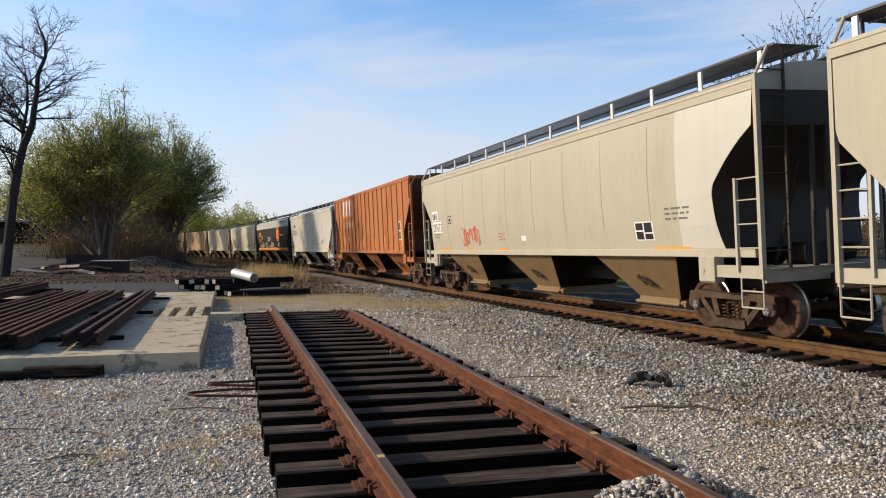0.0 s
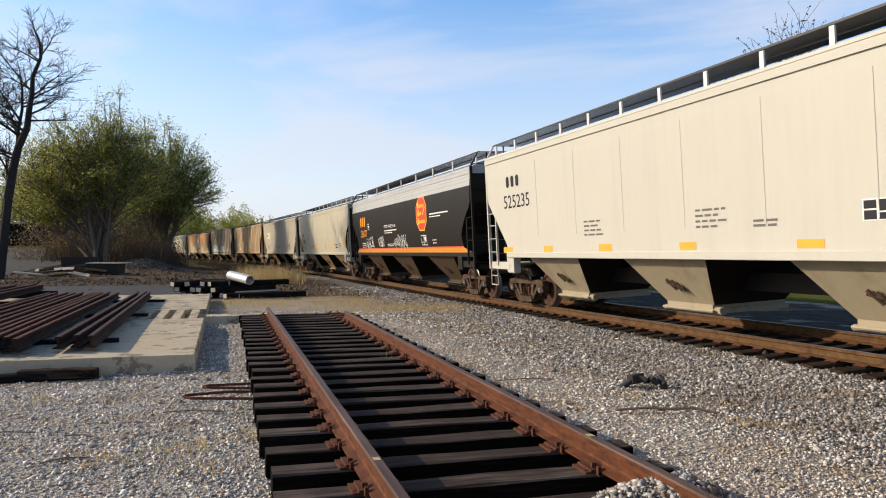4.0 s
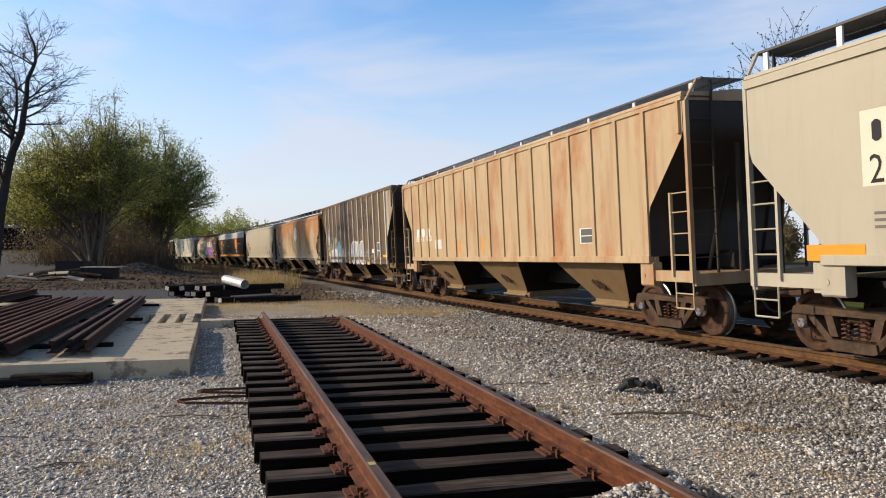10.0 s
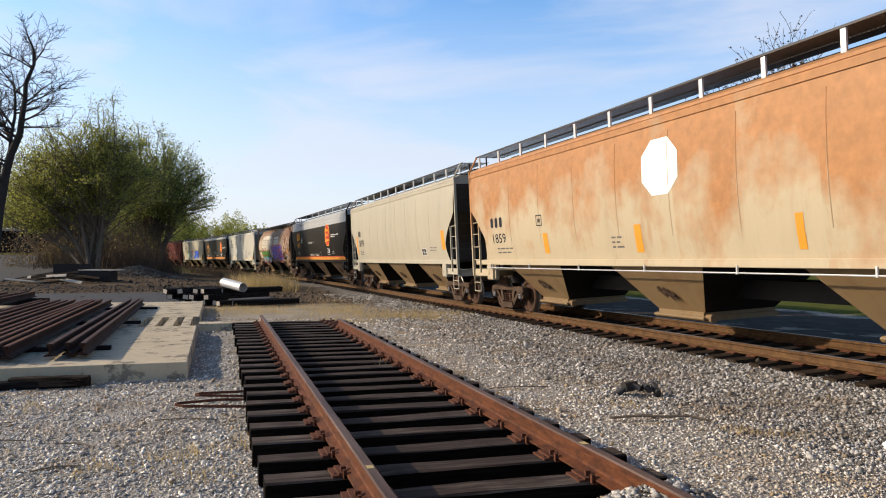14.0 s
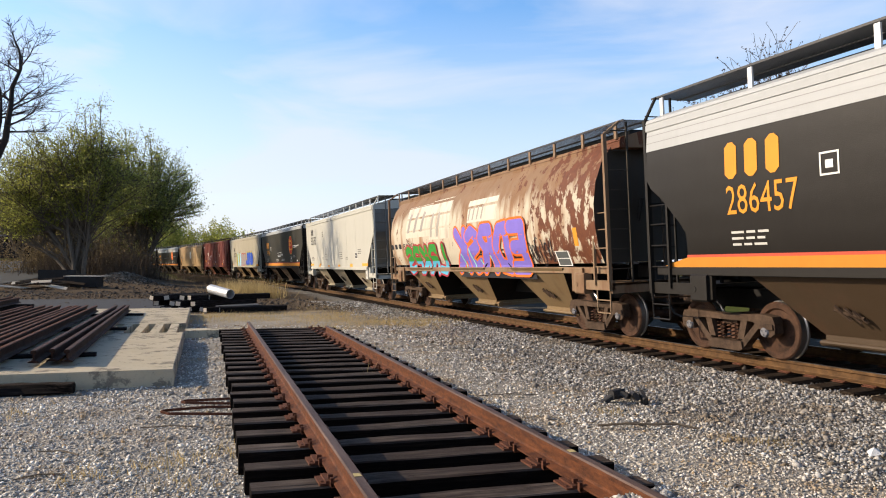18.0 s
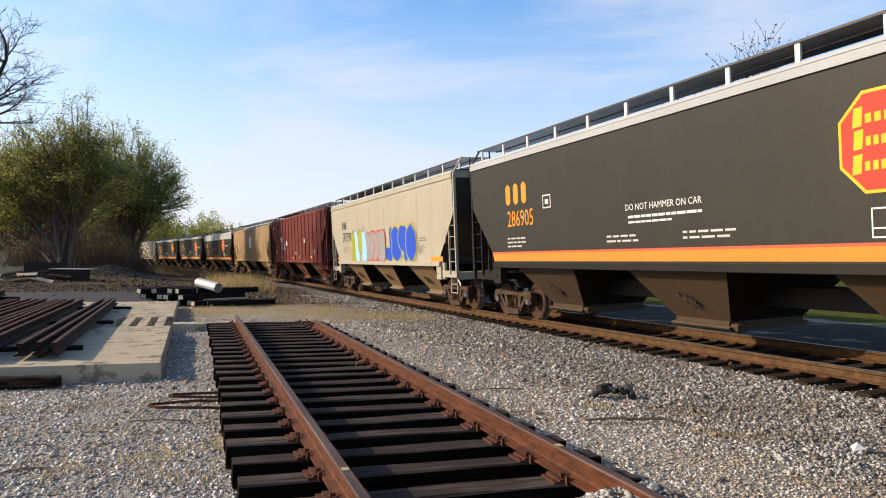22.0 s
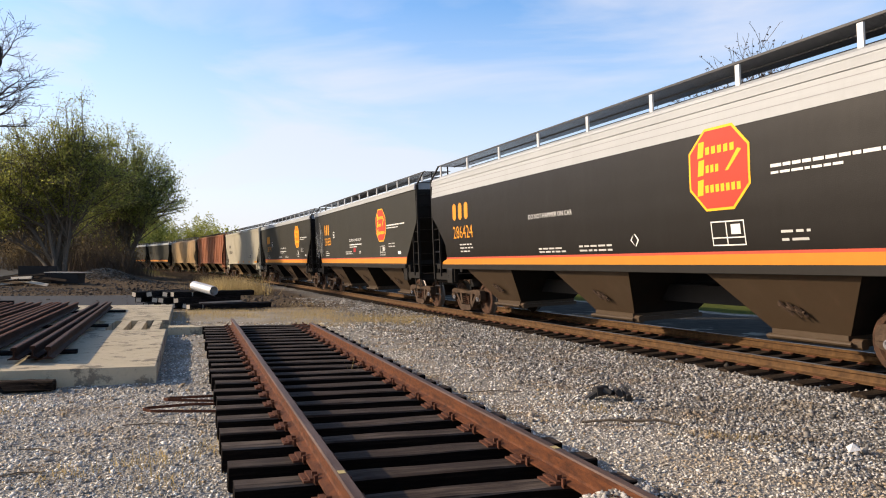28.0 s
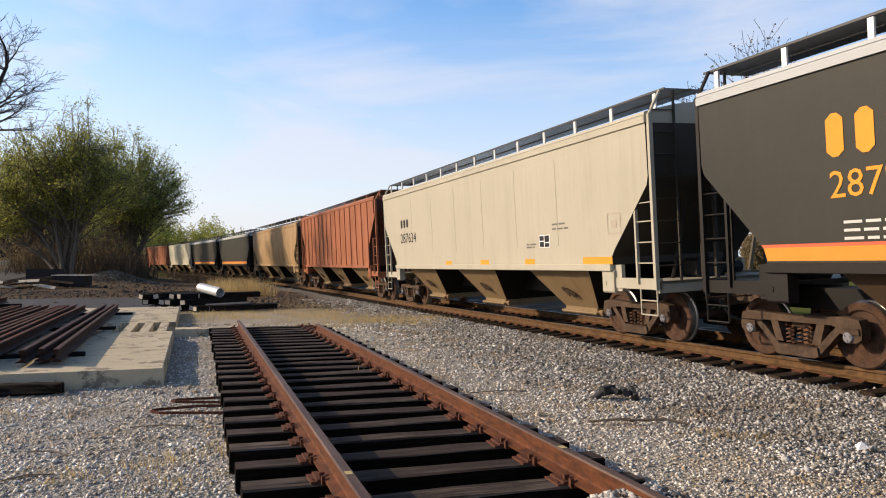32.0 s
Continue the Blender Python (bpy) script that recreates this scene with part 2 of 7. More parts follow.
# panel ties: sides blackened as shade, upper faces lightened as sunlight
M_TIE_SHADE = tie_wood("shade-dark creosoted tie", (0.006, 0.004, 0.003), (0.022, 0.015, 0.011))
M_TIE_LIT = lit_tie_top("sunlit tie top", (0.032, 0.021, 0.015), (0.16, 0.122, 0.094))
M_TIE_OLD = tie_wood("weathered tie", (0.03, 0.021, 0.015), (0.12, 0.088, 0.063))
M_TIMBER = tie_wood("dark timber", (0.012, 0.011, 0.011), (0.05, 0.045, 0.043))


def concrete():
    n = Nodes("old concrete")
    a, b, c = n.noise(0.9, 6.0, 0.6), n.noise(11.0, 7.0, 0.7), n.noise(2.6, 8.0, 0.72)
    col = n.mix(a, (0.44, 0.37, 0.245), (0.62, 0.535, 0.385))
    col = n.mix(n.math("MULTIPLY", n.step(b, 0.5, 0.8), 0.4), col, (0.28, 0.25, 0.2))
    col = n.mix(n.math("MULTIPLY", n.step(c, 0.53, 0.58), 0.7), col, (0.16, 0.14, 0.115))
    return n.done(col, 0.9, 0.0, n.math("ADD", b, n.math("MULTIPLY", n.step(c, 0.56, 0.66), -1.0)), 0.02, 0.6)


M_CONCRETE = concrete()

TURN = radians(18.84)
AWAY = Vector((-math.sin(TURN), math.cos(TURN), 0))
SIDE = Vector((math.cos(TURN), math.sin(TURN), 0))
OFFSET, STRAIGHT, RADIUS = 9.79, 34.3, 507.8
RAIL_Z, CANT = 0.25, radians(3.0)


def on_track(s, aside=0.0):
    """Place and direction of the main line s metres out from the foot of the perpendicular from the eye; aside: metres towards the eye."""
    base = OFFSET * SIDE
    if s <= STRAIGHT:
        p, d = base + s * AWAY, AWAY.copy()
    else:
        th = (s - STRAIGHT) / RADIUS
        p = base + STRAIGHT * AWAY + RADIUS * (math.sin(th) * AWAY - (1 - math.cos(th)) * SIDE)
        d = math.cos(th) * AWAY - math.sin(th) * SIDE
    left = Vector((-d.y, d.x, 0))
    return p + aside * left, d


def ground_material():
    n = Nodes("gravel ground")
    dot = n.node("ShaderNodeVectorMath")
    dot.operation = "DOT_PRODUCT"
    n.put(dot.inputs[0], n.co)
    dot.inputs[1].default_value = tuple(SIDE)
    aside = dot.outputs["Value"]
    along = n.node("ShaderNodeVectorMath")
    along.operation = "DOT_PRODUCT"
    n.put(along.inputs[0], n.co)
    along.inputs[1].default_value = tuple(AWAY)
    out = along.outputs["Value"]
    big, mid, small = n.noise(0.35, 5.0, 0.6), n.noise(1.7, 6.0, 0.65), n.noise(26.0, 4.0, 0.7)
    cell = n.node("ShaderNodeTexVoronoi", Vector=n.co, Scale=26.0)
    tone = n.node("ShaderNodeSeparateColor", Color=cell.outputs["Color"]).outputs[0]
    stone = n.mix(tone, n.mix(small, (0.1, 0.092, 0.08), (0.24, 0.22, 0.19)), n.mix(small, (0.3, 0.28, 0.24), (0.6, 0.56, 0.5)))
    pale = n.mix(n.step(mid, 0.35, 0.7), (0.34, 0.31, 0.26), (0.56, 0.525, 0.465))
    pale = n.mix(0.55, pale, stone)
    ballast = n.mix(n.step(mid, 0.3, 0.7), (0.09, 0.082, 0.07), (0.21, 0.192, 0.165))
    ballast = n.mix(0.5, ballast, stone)
    wob = n.math("ADD", aside, n.math("MULTIPLY", n.math("SUBTRACT", big, 0.5), 3.0))
    col = n.mix(n.step(wob, 3.8, 5.2), pale, ballast)
    soil = n.noise(0.8, 6.0, 0.65, at=n.node("ShaderNodeMapping", Vector=n.co, Location=(3.0, 8.0, 0.0)).outputs[0])
    col = n.mix(n.math("MULTIPLY", n.math("MULTIPLY", n.step(soil, 0.52, 0.66), n.step(wob, 1.6, 2.6)), n.math("MULTIPLY", n.step(wob, 6.4, 5.0), 0.75)), col, n.mix(small, (0.2, 0.13, 0.075), (0.42, 0.32, 0.2)))
    # track strip: the train's shade is painted dark into the ground
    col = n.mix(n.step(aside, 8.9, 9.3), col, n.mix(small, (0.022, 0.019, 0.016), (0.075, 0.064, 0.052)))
    dirt = n.mix(mid, (0.075, 0.055, 0.038), (0.2, 0.155, 0.11))
    far = n.math("ADD", out, n.math("MULTIPLY", n.math("SUBTRACT", big, 0.5), 9.0))
    col = n.mix(n.math("MULTIPLY", n.math("MULTIPLY", n.step(far, 16.0, 21.0), n.step(wob, 6.8, 5.2)), n.math("MULTIPLY", n.step(soil, 0.4, 0.62), 0.6)), col, n.mix(small, (0.25, 0.2, 0.13), (0.5, 0.42, 0.28)))
    col = n.mix(n.math("MULTIPLY", n.step(far, 24.5, 27.0), n.step(wob, 7.4, 6.4)), col, dirt)
    grass = n.mix(small, (0.07, 0.075, 0.022), (0.17, 0.15, 0.06))
    paved = n.mix(n.step(mid, 0.3, 0.7), (0.075, 0.068, 0.058), (0.13, 0.118, 0.1))
    paved = n.mix(n.math("MULTIPLY", n.step(soil, 0.56, 0.62), n.step(wob, 15.0, 13.8)), paved, (0.36, 0.33, 0.27))
    col = n.mix(n.step(wob, 12.0, 12.9), col, paved)
    col = n.mix(n.math("MULTIPLY", n.step(wob, 18.2, 18.5), n.step(mid, 0.36, 0.46)), col, n.mix(small, (0.27, 0.25, 0.21), (0.45, 0.42, 0.36)))
    col = n.mix(n.step(wob, 18.9, 19.4), col, n.mix(mid, (0.06, 0.075, 0.02), (0.14, 0.15, 0.045)))
    col = n.mix(n.step(out, 75.0, 95.0), col, grass)
    return n.done(col, 0.95, 0.0, n.math("ADD", cell.outputs["Distance"], small), 0.03, 0.8, 0.0)


M_GROUND = ground_material()


# ---- mesh writing ----
class Shape:
    """Gathers vertices and faces; faces carry a slot for a second material."""

    def __init__(self):
        self.v, self.f, self.s = [], [], []

    def add(self, verts, faces, slot=0, m=None):
        n = len(self.v)
        self.v += [tuple(m @ Vector(p)) for p in verts] if m else [tuple(p) for p in verts]
        self.f += [tuple(n + i for i in f) for f in faces]
        self.s += [slot] * len(faces)
        return self

    def box(self, x0, x1, y0, y1, z0, z1, slot=0, m=None, c=0.0):
        """A box, with its long edges chamfered by c."""
        if c:
            prof = [(y0 + c, z0), (y1 - c, z0), (y1, z0 + c), (y1, z1 - c), (y1 - c, z1), (y0 + c, z1), (y0, z1 - c), (y0, z0 + c)]
            return self.prism([(0, y, z) for y, z in prof], (x0, 0, 0), (x1, 0, 0), slot, m)
        p = [(x, y, z) for x in (x0, x1) for y in (y0, y1) for z in (z0, z1)]
        return self.add(p, [(0, 1, 3, 2), (4, 6, 7, 5), (0, 4, 5, 1), (2, 3, 7, 6), (0, 2, 6, 4), (1, 5, 7, 3)], slot, m)

    def prism(self, prof, a, b, slot=0, m=None):
        k = len(prof)
        va = [Vector(p) + Vector(a) for p in prof]
        vb = [Vector(p) + Vector(b) for p in prof]
        sides = [(i, (i + 1) % k, k + (i + 1) % k, k + i) for i in range(k)]
        return self.add(va + vb, sides + [tuple(range(k))[::-1], tuple(range(k, 2 * k))], slot, m)

    def rod(self, a, b, r=0.02, k=6, slot=0, r2=None):
        a, b = Vector(a), Vector(b)
        q = (b - a).to_track_quat("Z", "Y").to_matrix()
        r2 = r if r2 is None else r2
        ring = [(math.cos(2 * math.pi * i / k), math.sin(2 * math.pi * i / k)) for i in range(k)]
        va = [a + q @ Vector((r * x, r * y, 0)) for x, y in ring]
        vb = [b + q @ Vector((r2 * x, r2 * y, 0)) for x, y in ring]
        return self.add(va + vb, [(i, (i + 1) % k, k + (i + 1) % k, k + i) for i in range(k)] + [tuple(range(k))[::-1], tuple(range(k, 2 * k))], slot)

    def path(self, pts, r=0.015, k=5, slot=0):
        for a, b in zip(pts, pts[1:]):
            self.rod(a, b, r, k, slot)
        return self

    def lathe(self, prof, k=20, slot=0, m=None):
        """Turns (radius, y) round the y axis."""
        n = len(prof)
        v = [(r * math.cos(2 * math.pi * i / k), y, r * math.sin(2 * math.pi * i / k)) for i in range(k) for r, y in prof]
        f = [(i * n + j, i * n + j + 1, ((i + 1) % k) * n + j + 1, ((i + 1) % k) * n + j) for i in range(k) for j in range(n - 1)]
        return self.add(v, f, slot, m)

    def grid(self, rows, slot=0, closed=False):
        k = len(rows[0])
        f = [(i * k + j, i * k + (j + 1) % k, (i + 1) * k + (j + 1) % k, (i + 1) * k + j) for i in range(len(rows) - 1) for j in range(k if closed else k - 1)]
        return self.add([p for r in rows for p in r], f, slot)

    def mesh(self, name, *mats, smooth=False):
        me = bpy.data.meshes.new(name)
        me.from_pydata(self.v, [], self.f)
        for m in mats:
            me.materials.append(m)
        if len(mats) > 1:
            me.polygons.foreach_set("material_index", [min(s, len(mats) - 1) for s in self.s])
        if smooth:
            me.polygons.foreach_set("use_smooth", [True] * len(me.polygons))
        me.update()
        bm = bmesh.new()
        bm.from_mesh(me)
        bmesh.ops.recalc_face_normals(bm, faces=bm.faces)
        bm.to_mesh(me)
        bm.free()
        if smooth:
            me.set_sharp_from_angle(angle=radians(35))
        return me


def part(name, me, parent, m=None, label=""):
    """Links a mesh as one part under a thing or a part."""
    ob = new(name, me)
    ob.parent = parent
    if m is not None:
        ob.matrix_basis = m
    return tagged(ob, label)


def thing(name, label, category, me=None, m=None, group="", kind=""):
    ob = new(name, me)
    if m is not None:
        ob.matrix_world = m
    return tagged(ob, label, category, group, kind)


def at(x=0.0, y=0.0, z=0.0):
    return Matrix.Translation((x, y, z))


# ---- ground ----
def fall(s):
    """The main line drops gently on its way out, a grade shaped to fit the camera's view."""
    return 0.003 * max(0.0, min(s - 3.0, 25.0))


def lift(x, y):
    aside = x * SIDE.x + y * SIDE.y
    out = x * AWAY.x + y * AWAY.y
    z = 0.035 * (noise.noise((x * 0.5, y * 0.5, 3.1)) + 0.5 * noise.noise((x * 1.7, y * 1.7, 7.7)))
    if out > STRAIGHT:
        aside += (out - STRAIGHT) ** 2 / (2 * RADIUS)
    if aside > 7.9:
        z = z * 0.35 - 0.012 - 0.05 * max(0.0, min(1.0, (aside - 7.9) / 0.5)) + 0.06 * max(0.0, min(1.0, (aside - 8.8) / 2.0)) - fall(out) * min(1.0, (aside - 7.9) / 0.8)
    if y > 44 and x < 0:
        k = max(0.0, min(1.0, (2.0 - aside) / 6.0))
        z += k * k * (3 - 2 * k) * 0.056 * min(y - 44, 60)
    mound = (x - 1.3) ** 2 / 0.3 + (y - 4.2) ** 2 / 0.16
    return z + 0.3 * math.exp(-mound)


def spaced(a, b, fine0, fine1, step, grow):
    xs, x, d = [fine0], fine0, step
    while x < b:
        d = step if x < fine1 else d * grow
        x += d
        xs.append(x)
    x, d, left = fine0, step, []
    while x > a:
        d *= grow
        x -= d
        left.append(x)
    return left[::-1] + xs


gx, gy = spaced(-2500, 2500, -13, 16, 0.22, 1.16), spaced(-2500, 2500, 1.5, 32, 0.22, 1.16)
ground_shape = Shape()
ground_shape.grid([[(x, y, lift(x, y)) for x in gx] for y in gy])
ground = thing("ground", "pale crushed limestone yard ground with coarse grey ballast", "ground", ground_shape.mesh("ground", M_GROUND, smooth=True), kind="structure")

# ---- rails ----
RAIL = [(-0.07, 0), (0.07, 0), (0.07, 0.012), (0.016, 0.035), (0.009, 0.05), (0.009, 0.115), (0.036, 0.128), (0.036, 0.157), (0.027, 0.168),
        (-0.027, 0.168), (-0.036, 0.157), (-0.036, 0.128), (-0.009, 0.115), (-0.009, 0.05), (-0.016, 0.035), (-0.07, 0.012)]


def rail_shape(length):
    """A rail along x with its foot at z 0."""
    s = Shape().prism([(0, y, z) for y, z in RAIL], (0, 0, 0), (length, 0, 0))
    s.s[7:10] = [1, 1, 1]
    return s


def tie_shape(length, w, h, seed):
    rnd = random.Random(seed)
    s = Shape()
    n, rows = 7, []
    c = 0.012
    for i in range(n):
        x = -length / 2 + length * i / (n - 1)
        j = [rnd.uniform(-0.006, 0.006) for _ in range(8)]
        prof = [(-w / 2 + c, 0), (w / 2 - c, 0), (w / 2, c), (w / 2, h - c), (w / 2 - c, h), (-w / 2 + c, h), (-w / 2, h - c), (-w / 2, c)]
        rows.append([(x, y + j[k], z + (j[k] if z > h / 2 else 0)) for k, (y, z) in enumerate(prof)])
    s.grid(rows, closed=True)
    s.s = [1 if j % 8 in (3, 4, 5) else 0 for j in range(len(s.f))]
    k = len(s.v)
    s.f += [tuple(range(8)), tuple(range(k - 8, k))]
    s.s += [0, 0]
    return s


M_SAWN = plain("sawn wood", (0.46, 0.41, 0.34), 0.9, 0.0, 0.2, 12.0)
flat_white = plain("white paper", (0.75, 0.75, 0.74), 0.9)
# rust blackened to stand for the shaded sides of the stacked rails
M_RAIL_SHADE = rusty("shade-dark rail rust", (0.012, 0.006, 0.004), (0.06, 0.024, 0.013), 5.0, 0.8)
M_RAIL_DARK = rusty("dark rail steel", (0.03, 0.016, 0.012), (0.12, 0.05, 0.03), 5.0, 0.7)
shared_post = Shape().box(-0.07, 0.07, -0.07, 0.07, -0.1, 0.62).mesh("post", M_TIE_OLD)

# ---- prebuilt track panel lying on the gravel ----
PANEL_TURN = radians(16.56)
PANEL = Matrix.Rotation(PANEL_TURN, 4, "Z") @ at(1.62, 0, 0)
panel = thing("track_panel", "loose track panel of rusty rails on dark wooden ties", "track panel", None, PANEL)
tie_meshes = [tie_shape(2.59, 0.225, 0.18, k).mesh("tie", M_TIE_SHADE, M_TIE_LIT) for k in range(6)]
plate = Shape().box(-0.16, 0.16, -0.1, 0.1, 0, 0.014).box(-0.12, -0.08, -0.1, 0.1, 0.014, 0.028).box(0.08, 0.12, -0.1, 0.1, 0.014, 0.028)
for bx in (-0.14, 0.14):
    plate.box(bx - 0.008, bx + 0.008, -0.06, -0.044, 0.014, 0.02)
plate_mesh = plate.mesh("tie_plate", M_PLATE)
spike = Shape().box(-0.009, 0.009, -0.009, 0.009, 0, 0.045).box(-0.022, 0.012, -0.014, 0.014, 0.03, 0.05)
spike_mesh = spike.mesh("spike", M_PLATE)
anchor = Shape().box(-0.085, 0.085, -0.014, 0.014, -0.028, -0.002).box(-0.092, -0.07, -0.014, 0.014, -0.02, 0.035).box(0.07, 0.092, -0.014, 0.014, -0.02, 0.02)
anchor_mesh = anchor.mesh("rail_anchor", M_PLATE)
rnd = random.Random(4)
TIE_STEP, TIE_FAR, TIE_COUNT = 0.533, 17.2, 30
for k in range(TIE_COUNT):
    q = TIE_FAR - k * TIE_STEP + rnd.uniform(-0.015, 0.015)
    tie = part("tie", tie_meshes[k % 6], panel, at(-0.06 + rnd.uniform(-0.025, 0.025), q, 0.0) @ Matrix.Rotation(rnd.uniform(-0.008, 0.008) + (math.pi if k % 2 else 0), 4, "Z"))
    for gx0 in (-0.755, 0.755):
        part("tie_plate", plate_mesh, panel, at(gx0, q, 0.18) @ Matrix.Rotation(rnd.uniform(-0.03, 0.03), 4, "Z"))
        for ex, ey in ((-0.085, -0.05), (0.085, 0.05)):
            part("spike", spike_mesh, panel, at(gx0 + ex, q + ey, 0.19) @ Matrix.Rotation(math.pi if ex < 0 else 0, 4, "Z"))
        if q < 12:
            part("rail_anchor", anchor_mesh, panel, at(gx0, q - 0.125, 0.2))
for gx0, far in ((-0.755, 16.95), (0.755, 15.5)):
    part("rail", rail_shape(15.6).mesh("rail", M_RAIL, M_RAIL_TOP), panel, at(gx0, far, 0.196) @ Matrix.Rotation(-math.pi / 2, 4, "Z"), "rust-brown steel rail")
M_YELLOW_MARK = plain("faded yellow crayon", (0.5, 0.4, 0.18), 0.8)
for gx0, q in ((0.755, 4.55), (-0.755, 4.38)):
    part("paint_mark", Shape().box(-0.022, 0.022, -0.032, 0.032, 0, 0.002).mesh("paint_mark", M_YELLOW_MARK), panel, at(gx0, q, 0.3645), "yellow paint mark")

# ---- main line ----
track = thing("main_track", "main line track with worn brown rails on ballast", "railway track", None, kind="structure")


def swept(aside, s0, s1, step, prof):
    rows, s = [], s0
    while s <= s1:
        p, d = on_track(s, aside)
        left = Vector((-d.y, d.x, 0))
        z = RAIL_Z - fall(s) - math.tan(CANT) * aside
        rows.append([tuple(p - left * y + Vector((0, 0, z - 0.168 + h))) for y, h in prof])
        s += step
    shape = Shape().grid(rows, closed=True)
    k = len(prof)
    shape.f += [tuple(range(k)), tuple(range(len(shape.v) - k, len(shape.v)))]
    shape.s += [0, 0]
    return shape


for aside in (0.755, -0.755):
    part("rail", swept(aside, -60, 330, 2.0, RAIL).mesh("rail", M_RAIL_MAIN, M_SHINE), track, None, "brown steel rail with a worn head")
    part("rail_head", swept(aside, -60, 330, 2.0, [(-0.03, 0.1675), (0.03, 0.1675), (0.025, 0.172), (-0.025, 0.172)]).mesh("rail_head", M_SHINE), track, None, "wheel-polished rail head")
main_ties = [tie_shape(2.59, 0.23, 0.18, 40 + k).mesh("tie", M_TIE_OLD) for k in range(4)]
for k in range(150):
    s = -12 + k * 0.5
    p, d = on_track(s)
    m = Matrix.Translation(p + Vector((rnd.uniform(-0.04, 0.04), 0, RAIL_Z - fall(s) - 0.168 - 0.02 - 0.18))) @ Matrix.Rotation(math.atan2(d.y, d.x) + math.pi / 2 + rnd.uniform(-0.02, 0.02), 4, "Z") @ Matrix.Rotation(CANT, 4, "Y")
    part("tie", main_ties[k % 4], track, m)
    for aside in (0.755, -0.755):
        if s < 30:
            p2, d = on_track(s, aside)
            part("tie_plate", plate_mesh, track, Matrix.Translation(p2 + Vector((0, 0, RAIL_Z - fall(s) - math.tan(CANT) * aside - 0.184))) @ Matrix.Rotation(math.atan2(d.y, d.x) + math.pi / 2, 4, "Z"))
far_ties = Shape()
for k in range(440):
    p, d = on_track(63.2 + k * 0.6)
    far_ties.box(-1.3, 1.3, -0.11, 0.11, -0.1, 0, 0, Matrix.Translation(p + Vector((0, 0, RAIL_Z - fall(99) - 0.185))) @ Matrix.Rotation(math.atan2(d.y, d.x) + math.pi / 2, 4, "Z") @ Matrix.Rotation(CANT, 4, "Y"))
tagged(part("far_ties", far_ties.mesh("far_ties", M_TIE_OLD), track), kind="stuff")

# ---- concrete slab with stacked rails ----
YARD = Matrix.Rotation(radians(17.0), 4, "Z")


def yard(px, q, z=0.0):
    """A place in the yard's own axes: px across, q out along the tracks."""
    return YARD @ at(px, q, z)


SLAB_RIGHT, SLAB_NEAR, SLAB_FAR, SLAB_H = -0.34, 10.45, 25.2, 0.23


def slab_block(x0, x1, y0, y1, h):
    s = Shape()
    c = 0.018
    prof = [(x0, 0), (x1, 0), (x1, h - c), (x1 - c, h), (x0, h)]
    return s.prism([(x, 0, z - 0.08 if z == 0 else z) for x, z in prof], (0, y0, 0), (0, y1, 0))


slab = thing("concrete_slab", "low weathered concrete slab with chipped edges on the gravel", "concrete slab", None, YARD)
part("slab_block", slab_block(-14, SLAB_RIGHT, SLAB_NEAR, 16.1, SLAB_H).mesh("slab_block", M_CONCRETE), slab)
part("slab_block", slab_block(-14, SLAB_RIGHT, 18.6, SLAB_FAR, SLAB_H).mesh("slab_block", M_CONCRETE), slab)
part("slab_floor", slab_block(-14, SLAB_RIGHT, 16.1, 18.6, 0.04).mesh("slab_floor", M_CONCRETE), slab)
part("kerb_strip", slab_block(SLAB_RIGHT + 0.004, SLAB_RIGHT + 1.5, 17.2, 17.75, 0.17).mesh("kerb_strip", M_CONCRETE), slab)
for k in range(9):
    x = SLAB_RIGHT - 0.24 - k * 0.34
    part("cross_bar", Shape().box(x - 0.09, x + 0.09, 16.1, 18.6, 0.04, SLAB_H - 0.006).mesh("cross_bar", M_CONCRETE), slab)

# slot 0 holds the sides' shade, slot 1 the brighter sunlit heads
stack_rail = rail_shape(11.9).mesh("rail", M_RAIL_SHADE, M_RAIL)
stack_dark = rail_shape(11.9).mesh("rail", M_RAIL_SHADE, M_RAIL_DARK)
rail_rows = [(-1.66, 11.0, 0), (-1.86, 11.15, 0), (-2.06, 11.0, 0), (-2.55, 10.9, 0), (-2.72, 11.2, 0), (-2.88, 10.8, 0), (-3.05, 11.1, 0), (-3.22, 10.9, 0), (-3.4, 11.2, 0), (-3.6, 11.0, 0),
             (-3.85, 11.3, 0), (-4.1, 10.9, 0), (-4.35, 11.1, 0), (-4.9, 13.5, 1), (-5.3, 13.9, 1), (-5.7, 13.2, 1)]
for k, (px, q, high) in enumerate(rail_rows):
    px -= 0.06
    thing("loose_rail", "rusted steel rail laid on the concrete slab", "rail", stack_dark if k < 3 else stack_rail,
          yard(px, q + rnd.uniform(-0.1, 0.1), SLAB_H + 0.06 + high * 0.14) @ Matrix.Rotation(math.pi / 2 + 0.022 + rnd.uniform(-0.006, 0.006), 4, "Z"), "stacked rails")
for q in (12.2, 16.9, 21.6):
    thing("bearer", "dark timber bearer under the stacked rails", "timber", Shape().box(-4.6, -1.5, -0.07, 0.07, 0, 0.06, c=0.01).mesh("bearer", M_TIMBER), yard(0, q, SLAB_H))
for q in (14.2, 19.5, 24.4):
    thing("bearer", "dark timber block under raised rails", "timber", Shape().box(-5.95, -4.7, -0.09, 0.09, 0, 0.2, c=0.01).mesh("bearer", M_TIMBER), yard(0, q, SLAB_H))


